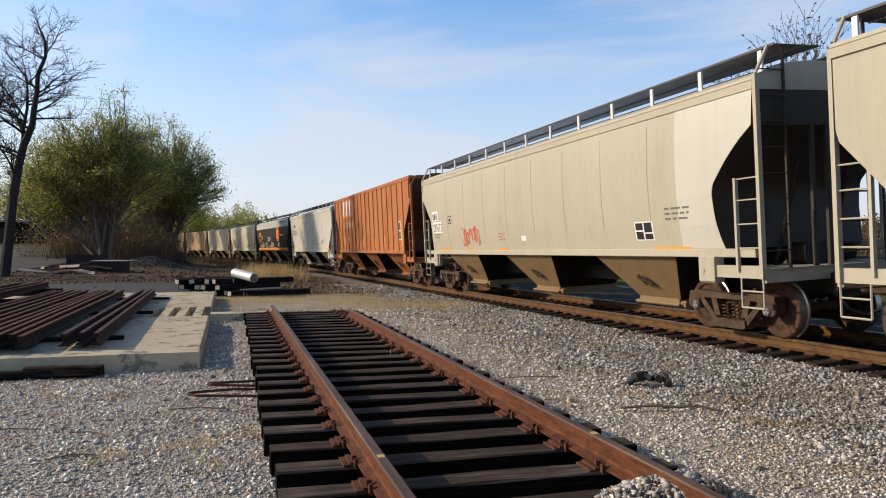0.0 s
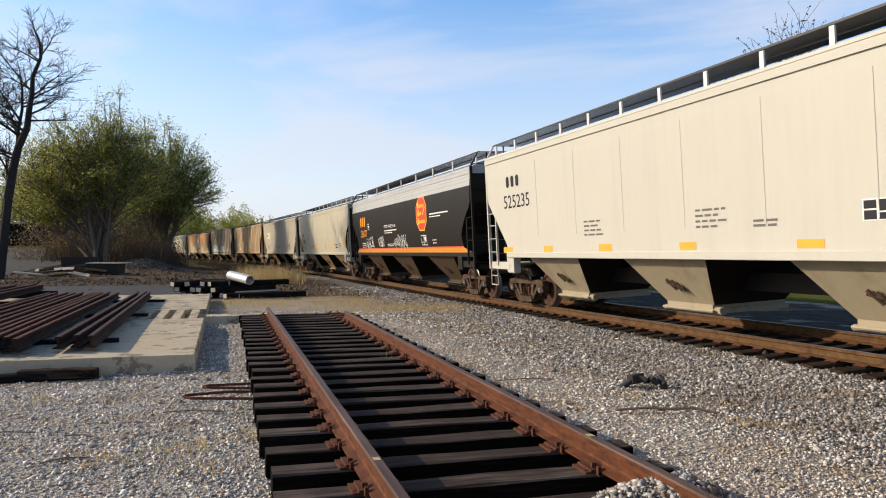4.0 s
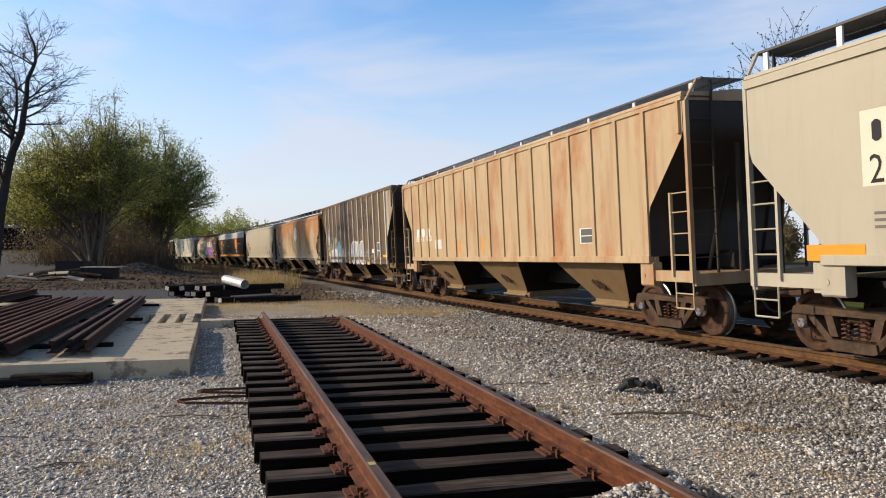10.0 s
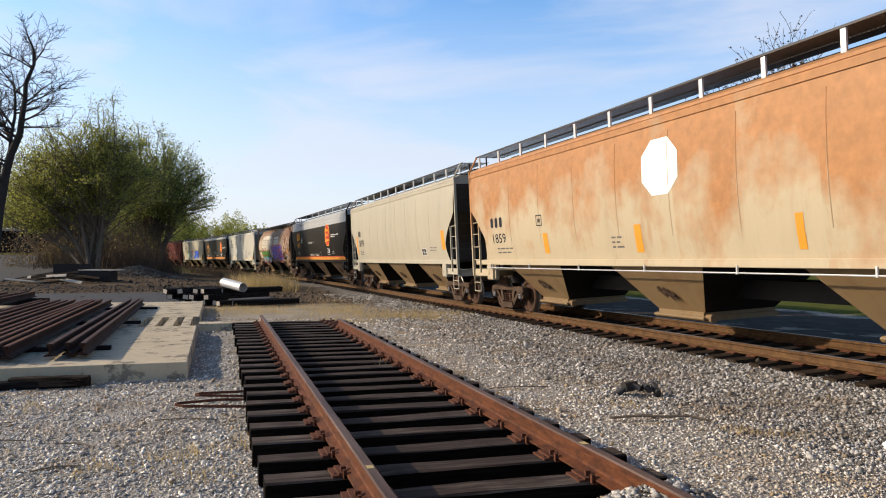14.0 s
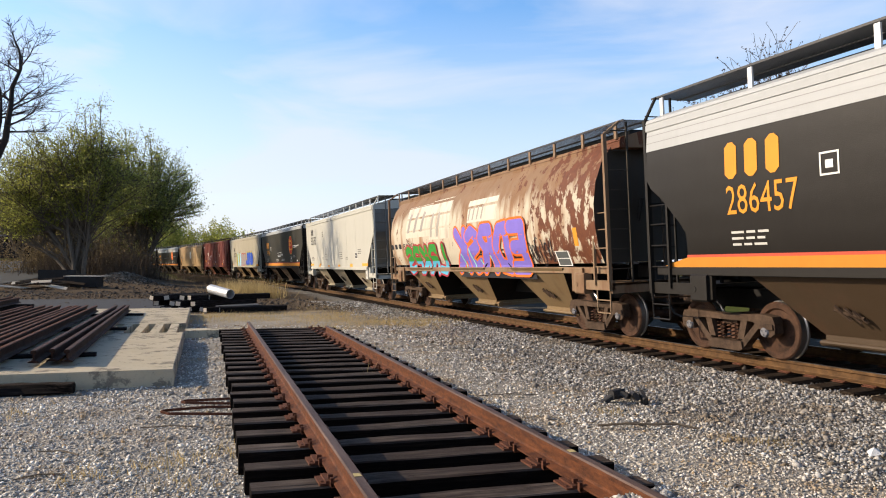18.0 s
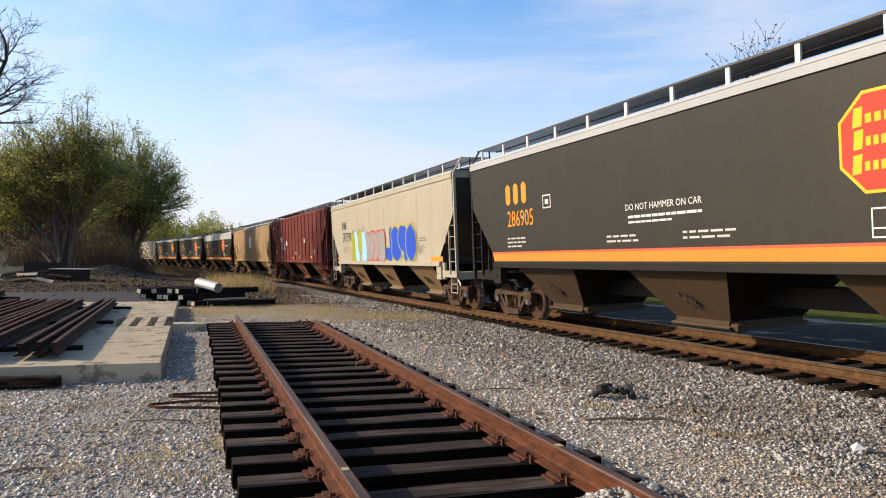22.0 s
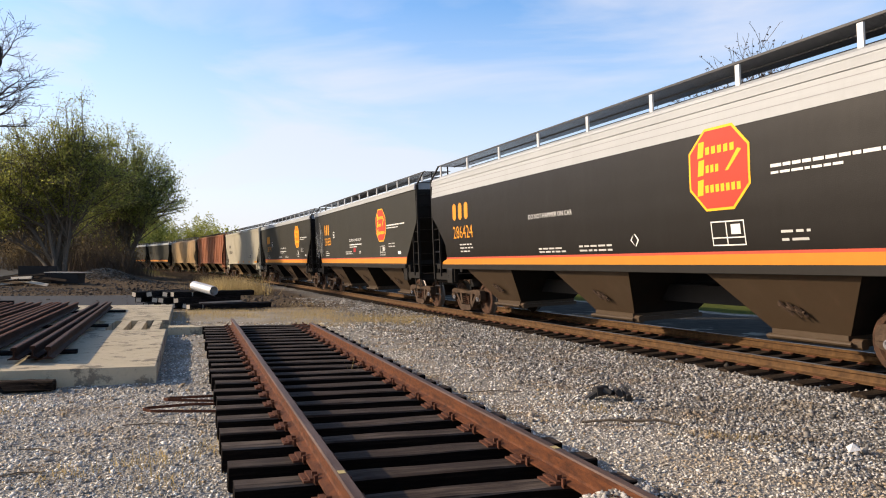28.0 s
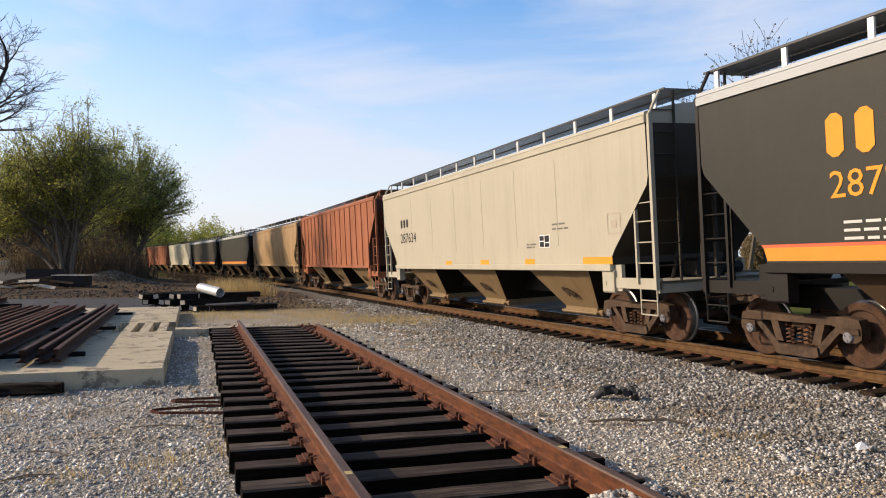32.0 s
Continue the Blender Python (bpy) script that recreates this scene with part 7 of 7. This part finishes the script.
def grow(rnd, height, stems, spread, levels, tips, twigs, lean=0.0):
    """Limbs of a tree as (start, end, r0, r1); the tips of the twigs are gathered in tips."""
    limbs = []

    def limb(p, d, length, r, level):
        seg = 4 if level < 2 else 3
        for k in range(seg):
            d = (d + Vector((rnd.uniform(-1, 1), rnd.uniform(-1, 1), rnd.uniform(-0.6, 0.9))) * 0.17).normalized()
            q = p + d * (length / seg)
            limbs.append((p, q, r * (1 - 0.17 * k), r * (1 - 0.17 * (k + 1))))
            if level < levels and (k > 0 or level > 0):
                for _ in range(twigs if k < seg - 1 else twigs + 1):
                    e = (d * 0.75 + Vector((rnd.uniform(-1, 1), rnd.uniform(-1, 1), rnd.uniform(-0.35, 0.8))) * spread).normalized()
                    limb(q, e, length * rnd.uniform(0.42, 0.66), r * (1 - 0.17 * (k + 1)) * 0.6, level + 1)
            if level >= levels - 1:
                tips.append(q)
            p = q

    for k in range(stems):
        a = 2 * math.pi * (k + rnd.uniform(0, 0.6)) / stems
        d = Vector((math.cos(a) * 0.3 * (stems > 1) + lean, math.sin(a) * 0.3 * (stems > 1), 1)).normalized()
        limb(Vector((math.cos(a) * 0.25 * (stems > 1), math.sin(a) * 0.25 * (stems > 1), -0.1)), d, height * rnd.uniform(0.5, 0.62), height * (0.022 if stems > 1 else 0.026), 0)
    return limbs


def tree(name, label, x, y, height, seed, stems=1, spread=0.8, levels=3, twigs=1, leaves=0, leaf=0.16, mat=None, lean=0.0, cloud=0.7, domes=(), girth=1.0):
    """domes: (dx, dy, across, half height, centre height) of the lobes of the crown."""
    rnd = random.Random(seed)
    tips = []
    limbs = grow(rnd, height, stems, spread, levels, tips, twigs, lean)
    root = thing(name, label, "tree", None, at(x, y, lift(x, y)))

    def inside(p, slack):
        return any(((p[0] - dx) / rx) ** 2 + ((p[1] - dy) / rx) ** 2 + ((p[2] - cz) / rz) ** 2 < slack for dx, dy, rx, rz, cz in domes) or p[2] < 5

    s = Shape()
    for a, b, r0, r1 in limbs:
        if r0 > 0.05 or not domes or inside(b, 1.1):
            s.rod(a, b, max(r0 * girth, 0.014), 6 if r0 > 0.06 else 3, 0, max(r1 * girth, 0.01))
    part("trunk", s.mesh("trunk", M_BARK), root, None, "branching trunk and limbs")
    if leaves:
        g = np.random.default_rng(seed)
        t = np.array([tuple(p) for p in tips if not domes or inside(p, 1.2)])
        sprays = [t]
        for dx, dy, rx, rz, cz in domes:
            k = int(16 * rx * rz)
            d = g.normal(size=(k, 3))
            d /= np.linalg.norm(d, axis=1)[:, None]
            d[:, 2] = np.where(d[:, 2] < -0.75, -d[:, 2], d[:, 2])
            sprays.append(d * (g.uniform(0.3, 1.0, size=(k, 1)) ** 0.45) * np.array([rx, rx, rz]) * 0.93 + np.array([dx, dy, cz]))
        t = np.concatenate(sprays)
        size = g.uniform(0.4, 1.3, size=(len(t), 1))
        pick = np.where(g.uniform(size=leaves) < 0.4, g.integers(0, len(sprays[0]), leaves), g.integers(len(sprays[0]) if domes else 0, len(t), leaves))
        pts = t[pick] + g.normal(size=(leaves, 3)) * cloud * size[pick] * np.array([1, 1, 0.45])
        pts = pts[pts[:, 2] > 0.6]
        part("crown", leaf_mesh("crown", pts, leaf, mat or M_LEAF, seed), root, None, "loose crown of small spring leaves")
    return root


def spray_tree(label, x, y, stems, lobes, seed, leaf, mat, per=16, shoots=15, twigs=9, girth=0.17, fork=0.22):
    """A many-stemmed tree: stems arch up into the lobes of the crown, boughs leave them for the lobes' rims, and leafy twigs rise from the boughs.
    lobes: (dx, dy, across, half height, centre height)."""
    r = random.Random(seed)
    root = thing("tree", label, "tree", None, at(x, y, lift(x, y)))
    trunk, wood, spots = Shape(), Shape(), []

    def curve(a, b, sag, n):
        mid = (a + b) / 2 + sag
        return [(1 - k / n) ** 2 * a + 2 * (k / n) * (1 - k / n) * mid + (k / n) ** 2 * b for k in range(n + 1)]

    def draw(shape, pts, r0, r1, k):
        n = len(pts) - 1
        for i, (a, b) in enumerate(zip(pts, pts[1:])):
            shape.rod(a, b, r0 + (r1 - r0) * i / n, k, 0, r0 + (r1 - r0) * (i + 1) / n)

    weights = [rx * rz for _, _, rx, rz, _ in lobes]

    def target(lobe, rim):
        dx, dy, rx, rz, cz = lobe
        rx, rz = 1.14 * rx, 1.1 * rz
        v = Vector((r.gauss(0, 1), r.gauss(0, 1), r.gauss(0.25, 1))).normalized()
        return Vector((dx + v.x * rx * rim, dy + v.y * rx * rim, cz + v.z * rz * rim))

    for k in range(stems):
        lobe = lobes[k % len(lobes)]
        ang = 2 * math.pi * k / stems + r.uniform(0, 0.7)
        foot = Vector((math.cos(ang) * fork * r.uniform(0.6, 3.0), math.sin(ang) * fork * r.uniform(0.6, 3.0), -0.2))
        top = target(lobe, 0.35)
        top.z = max(top.z, lobe[4])
        line = curve(foot, top, Vector((-0.12 * (top.x - foot.x), -0.12 * (top.y - foot.y), 0.1 * top.z)), 9)
        line = [line[0]] + [p + Vector((r.gauss(0, 0.07), r.gauss(0, 0.07), 0)) for p in line[1:]]
        r0 = girth * r.uniform(0.6, 1.1)
        draw(trunk, line, r0, 0.035, 6)
        for j in range(shoots):
            f = r.uniform(0.28, 1.0)
            a = line[min(9, int(f * 9))]
            goal = target(r.choices(lobes, weights)[0] if r.random() < 0.6 else lobe, r.uniform(0.5, 1.0))
            reach = goal - a
            if reach.length > 7.0:
                goal = a + reach * (7.0 / reach.length)
            bough = curve(a, goal, Vector((0, 0, r.uniform(-0.1, 0.35) * 1.2)), 5)
            draw(wood, bough, 0.055 * (1.25 - 0.6 * f), 0.016, 4)
            for q in range(twigs):
                g0 = r.uniform(0.25, 1.0)
                b0 = bough[min(4, int(g0 * 5))].lerp(bough[min(4, int(g0 * 5)) + 1], g0 * 5 % 1 if g0 < 1 else 1.0)
                way = (reach.normalized() * 0.55 + Vector((r.gauss(0, 0.6), r.gauss(0, 0.6), r.gauss(0.45, 0.45)))).normalized()
                n = r.uniform(0.6, 1.5)
                tip = b0 + way * n
                draw(wood, [b0, b0 + way * n * 0.5 + Vector((0, 0, 0.05)), tip], 0.014, 0.007, 3)
                for e in range(per):
                    h = r.uniform(0.2, 1.05)
                    w = 0.13 + 0.13 * h
                    p = b0 + way * n * h + Vector((r.gauss(0, w), r.gauss(0, w), r.gauss(0, w * 0.7)))
                    if p.z > 4.6 - 0.5 * abs(p.x) or p.y > 1.5:
                        spots.append((p.x, p.y, p.z))
    part("trunk", trunk.mesh("trunk", M_BARK), root, None, "cluster of leaning grey-brown stems")
    tagged(part("branch_spray", wood.mesh("branch_spray", M_BARK), root, None, "fine rising branches and twigs"), kind="stuff")
    part("crown", leaf_mesh("crown", spots, leaf, mat, seed), root, None, "loose crown of small spring leaves")
    return root


spray_tree("multi-stemmed tree in yellow-green spring leaf", -26.0, 55, 10,
           ((1.2, 0, 2.3, 3.4, 10.0), (-2.6, 0, 2.8, 3.9, 8.2), (-5.3, 0.5, 2.4, 3.2, 6.0), (0.4, 1.0, 4.2, 3.2, 6.8), (3.3, 0, 2.6, 3.2, 7.4), (-5.2, 0, 2.6, 1.9, 3.9)), 11, 0.08, M_LEAF, 14, 28, 15)
spray_tree("leafy tree behind the brush beside the track", -25.4, 65.5, 8,
           ((-1.2, 0, 3.0, 4.6, 9.0), (1.5, 0, 2.9, 4.0, 7.7), (3.4, 0.3, 1.9, 2.2, 6.3), (-1.5, -0.5, 3.6, 3.0, 4.6)), 12, 0.088, M_LEAF_LIGHT, 14, 28, 15)
spray_tree("leafy tree at the wood's edge", -36.6, 68, 7, ((0, 0, 4.4, 4.4, 6.8), (3.4, 0, 3.4, 3.6, 6.2), (-3.8, 0, 3.2, 3.2, 5.4), (5.5, 0, 2.6, 2.6, 4.6)), 13, 0.105, M_LEAF, 14, 22, 12)
for k, (x, y, h) in enumerate(((-37.5, 131, 10.2), (-31.2, 128, 9.6), (-46.5, 136, 8.6), (-52.5, 140, 9.4), (-41.5, 150, 8.0))):
    spray_tree("round bushy tree beyond the bend", x, y, 3, ((0, 0, 3.6, h * 0.36, h * 0.6), (2.2, 0, 2.2, h * 0.26, h * 0.45), (-2.2, 0, 2.4, h * 0.28, h * 0.48)), 30 + k, 0.2, M_LEAF_LIGHT if k % 2 else M_LEAF, 12, 10, 7, 0.12)
# hidden trees added on the sun's side to throw shade on the far cars
for k, (x, y) in enumerate(((-35.5, 84), (-40, 92), (-44.5, 101), (-48, 109), (-53, 118), (-57.5, 127), (-63, 137))):
    h = 13.0 + (k * 5 % 3)
    spray_tree("leafy tree inside the bend, added to shade the far cars", x, y, 4, ((0, 0, 4.0, h * 0.36, h * 0.6), (2.6, 0, 2.6, h * 0.26, h * 0.45), (-2.6, 1, 3.0, h * 0.28, h * 0.48)), 50 + k, 0.19, M_LEAF_DARK if k % 2 else M_LEAF, 12, 13, 8, 0.14)
tree("bare_tree", "leafless tree with dark buds behind the train", 19.0, 42, 13.0, 22, stems=3, spread=0.66, levels=3, twigs=2, leaves=9000, leaf=0.065, mat=M_BUD, cloud=0.06, girth=0.6)


def crooked_tree(label, x, y, spine, second, seed):
    """A bare tree on a bent trunk, its boughs arching out and dividing into fine twigs."""
    rnd = random.Random(seed)
    root = thing("bare_tree", label, "tree", None, at(x, y, 0))
    trunk, twig_shape = Shape(), Shape()

    def bough(p, d, length, r, level, s):
        for k in range(4):
            d = (d + Vector((rnd.uniform(-1, 1), rnd.uniform(-1, 1), rnd.uniform(-0.7, 0.85))) * 0.26).normalized()
            q = p + d * (length / 4)
            s.rod(p, q, max(r * (1 - 0.2 * k), 0.011), 5 if r > 0.04 else 3, 0, max(r * (0.8 - 0.2 * k), 0.009))
            if level < 3:
                for _ in range(2):
                    e = (d * 0.7 + Vector((rnd.uniform(-1, 1), rnd.uniform(-1, 1), rnd.uniform(-0.5, 0.7))) * 0.85).normalized()
                    bough(q, e, length * rnd.uniform(0.38, 0.6), r * (1 - 0.2 * k) * 0.55, level + 1, twig_shape if level else s)
            p = q

    for line, r0, r1 in ((spine, 0.3, 0.07), (second, 0.12, 0.04)):
        n = len(line) - 1
        for k, (a, b) in enumerate(zip(line, line[1:])):
            trunk.rod(a, b, r0 + (r1 - r0) * k / n, 8, 0, r0 + (r1 - r0) * (k + 1) / n)
            if b[2] > 5.0:
                for _ in range(2):
                    f = rnd.uniform(0.1, 0.9)
                    p = Vector(a).lerp(Vector(b), f)
                    ang = rnd.uniform(0, 2 * math.pi)
                    limb_shape = Shape()
                    bough(p, Vector((math.cos(ang), math.sin(ang) * 0.7, rnd.uniform(0.1, 0.8))).normalized(), rnd.uniform(2.0, 3.3) * (1.15 - 0.5 * k / n), 0.075 * (1.2 - 0.6 * k / n), 1, limb_shape)
                    part("limb", limb_shape.mesh("limb", M_BARK_DARK), root)
        bough(Vector(line[-1]), Vector((0, 0, 1)), 1.4, r1, 1, twig_shape)
    part("trunk", trunk.mesh("trunk", M_BARK_DARK), root, None, "crooked dark trunk")
    tagged(part("twig_spray", twig_shape.mesh("twig_spray", M_BARK_DARK), root, None, "fine leafless twigs"), kind="stuff")
    return root


crooked_tree("tall bare leafless tree beside the drive", -25.6, 42,
             [(0, 0, -0.1), (0.25, 0, 2.2), (0.5, 0, 4.6), (0.75, 0.1, 6.4), (1.05, 0.1, 7.6), (1.6, 0, 8.7), (1.75, -0.1, 9.6), (1.85, 0, 10.6), (1.9, 0, 11.6), (2.3, 0.1, 12.7), (2.25, 0.1, 13.5)],
             [(1.0, 0.1, 7.5), (0.85, 0.4, 8.6), (0.95, 0.6, 9.8), (0.9, 0.7, 11.0), (0.7, 0.8, 12.0)], 5)
crooked_tree("bare leafless tree at the yard's edge", -29.6, 44,
             [(0, 0, -0.1), (0.2, 0, 2.5), (0.3, 0, 5.0), (0.6, 0.1, 7.0), (0.8, 0.1, 8.6), (1.2, 0, 10), (1.3, -0.1, 11.6)],
             [(0.6, 0.1, 7.0), (1.5, 0.4, 8.4), (1.9, 0.6, 9.8), (2.3, 0.7, 11.0)], 8)


# brush and dry grass
def brush(label, x0, x1, y0, y1, hh, count, size, mat, seed, name="brush"):
    g = np.random.default_rng(seed)
    c = np.stack([g.uniform(x0, x1, 40), g.uniform(y0, y1, 40)], axis=1)
    k = g.integers(0, 40, count)
    xy = c[k] + g.normal(size=(count, 2)) * 0.6
    z = np.abs(g.normal(size=count)) * hh * 0.45
    base = np.array([lift(a, b) for a, b in xy])
    return thing(name, label, "brush", leaf_mesh(name, np.column_stack([xy, base + z]), size, mat, seed), kind="stuff")


def blades(name, label, spots, height, mat, seed):
    """Tufts of thin upright blades of dry grass."""
    g = np.random.default_rng(seed)
    spots = np.asarray(spots)
    k = len(spots)
    base = np.array([(a, b, lift(a, b)) for a, b in spots])
    h = height * g.uniform(0.4, 1.2, size=(k, 1))
    tip = base + np.concatenate([g.normal(size=(k, 2)) * h * 0.35, h], axis=1)
    w = np.concatenate([g.normal(size=(k, 2)), np.zeros((k, 1))], axis=1)
    w = w / (np.linalg.norm(w, axis=1)[:, None] + 1e-9) * np.maximum(0.004, h * 0.014)
    v = np.stack([base - w, base + w, tip], axis=1).reshape(-1, 3)
    me = bpy.data.meshes.new(name)
    me.from_pydata([tuple(p) for p in v], [], [(3 * i, 3 * i + 1, 3 * i + 2) for i in range(k)])
    me.materials.append(mat)
    return thing(name, label, "grass", me, kind="stuff")


def tufts(centres, spread, per, seed):
    g = np.random.default_rng(seed)
    return np.concatenate([np.array(c) + g.normal(size=(per, 2)) * spread for c in centres])


g = np.random.default_rng(61)
M_TWIG = plain("brown brush twig", (0.1, 0.072, 0.05), 0.9, 0.0, 0.4, 3.0)
blades("brush", "tangled leafless brown brush under the trees", tufts(np.column_stack([g.uniform(-31, -23.8, 70), g.uniform(58, 67, 70)]), 0.8, 50, 61), 1.9, M_TWIG, 61)
brush("brown dry undergrowth behind the tree's stems", -36, -24.6, 60, 70, 3.8, 22000, 0.085, leaf_material("dead undergrowth", (0.085, 0.062, 0.036), (0.2, 0.155, 0.085)), 63)
g = np.random.default_rng(62)
verge = []
for k in range(46):
    p, d = on_track(58.0 + 1.6 * k, g.uniform(3.6, 6.5))
    verge.append((p.x, p.y))
blades("brush", "low brown weeds along the track's verge", tufts(verge, 0.9, 130, 62), 0.7, M_TWIG, 62)
g = np.random.default_rng(64)
blades("dry_grass", "band of straw-coloured dry grass across the yard", tufts(np.column_stack([g.uniform(-7.2, 0.4, 60), g.normal(21.6, 2.2, 60)]), 0.42, 130, 64), 0.12, M_STRAW, 65)
blades("dry_grass", "tall dry grass clump beside the main track", tufts([(-10.2, 38), (-9.4, 36.5), (-8.9, 38.5), (-8.2, 36.8), (-9.8, 40.5), (-11, 42)], 0.5, 420, 66), 0.85, M_STRAW, 66)
blades("dry_grass", "thin dry grass tufts in the gravel", tufts([(-1.98, 6.2), (-2.2, 5.95), (-2.6, 5.6), (-1.75, 5.4), (2.0, 8.2), (2.9, 6.9), (3.2, 6.7), (-0.95, 10.9), (-1.75, 6.5), (-4.4, 8.0)], 0.13, 60, 67), 0.08, M_STRAW, 67)
blades("weed", "single dry weed stalks beside the rail", tufts([(-0.88, 10.2), (-1.9, 5.6)], 0.03, 4, 68), 0.34, M_STRAW, 68)

# far woods beyond the bend; one unseen wood behind the camera is added to cut skylight
g = np.random.default_rng(5)
for k, (x0, x1, y0, hh, mat) in enumerate(((-92, -58, 200, 14.5, M_LEAF), (-110, -60, 150, 12, M_LEAF_DARK), (-45, -10, 260, 11, M_LEAF_DRY), (20, 160, 140, 9, M_LEAF_DRY), (-40, 90, -75, 12, M_LEAF_DARK), (-95, -55, 110, 5, M_LEAF_DRY))):
    clumps = []
    for _ in range(26):
        c = np.array([g.uniform(x0, x1), y0 + g.uniform(-14, 14), 0])
        h = hh * g.uniform(0.6, 1.1)
        r = h * 0.3
        d = g.normal(size=(4200, 3))
        d /= np.linalg.norm(d, axis=1)[:, None]
        p = d * g.uniform(0.2, 1.0, size=(4200, 1)) ** 0.4 * np.array([r * 1.2, r * 1.2, h * 0.48]) * (1 + 0.18 * np.sin(d[:, :1] * 9 + d[:, 2:] * 7)) + c + np.array([0, 0, h * 0.5])
        clumps.append(p[p[:, 2] > 0])
    thing("far_woods", "distant spring woods; those behind the camera are added to cut skylight", "woods", leaf_mesh("far_woods", np.concatenate(clumps), 0.26, mat, k), kind="stuff")


# ---- motions ----
def run(t):
    return SPEED * (t - 16) + GAIN * (t - 16) ** 2 / 2


def motions():
    times = [0.0, 0.1, 0.3] + [0.5 * k for k in range(1, 64)] + [31.7, 31.9, 32.0]
    for i, car in TRAIN.items():
        rows = []
        for t in times:
            s = REAR[i] - run(t) - car.length / 2
            arm = car.length / 2 - 1.28
            a, b = on_track(s - arm)[0], on_track(s + arm)[0]
            m = (a + b) / 2
            d = (a - b).normalized()
            za, zb = RAIL_Z - fall(s - arm), RAIL_Z - fall(s + arm)
            rows.append((t, Matrix.Translation((m.x, m.y, (za + zb) / 2)) @ Matrix.Rotation(math.atan2(d.y, d.x), 4, "Z") @ Matrix.Rotation(math.atan2(zb - za, 2 * arm), 4, "Y") @ Matrix.Rotation(CANT, 4, "X")))
        walk(car.root, rows)
    # every axle rolls at the same pace
    turn = [(k / FPS, Matrix.Rotation(run(k / FPS) / 0.457, 4, "Y")) for k in range(32 * FPS + 1)]
    walk(WHEELS[0], turn)
    rolling = WHEELS[0].animation_data
    for w in WHEELS[1:]:
        w.rotation_mode = "QUATERNION"
        keys = w.animation_data_create()
        keys.action, keys.action_slot = rolling.action, rolling.action_slot


motions()
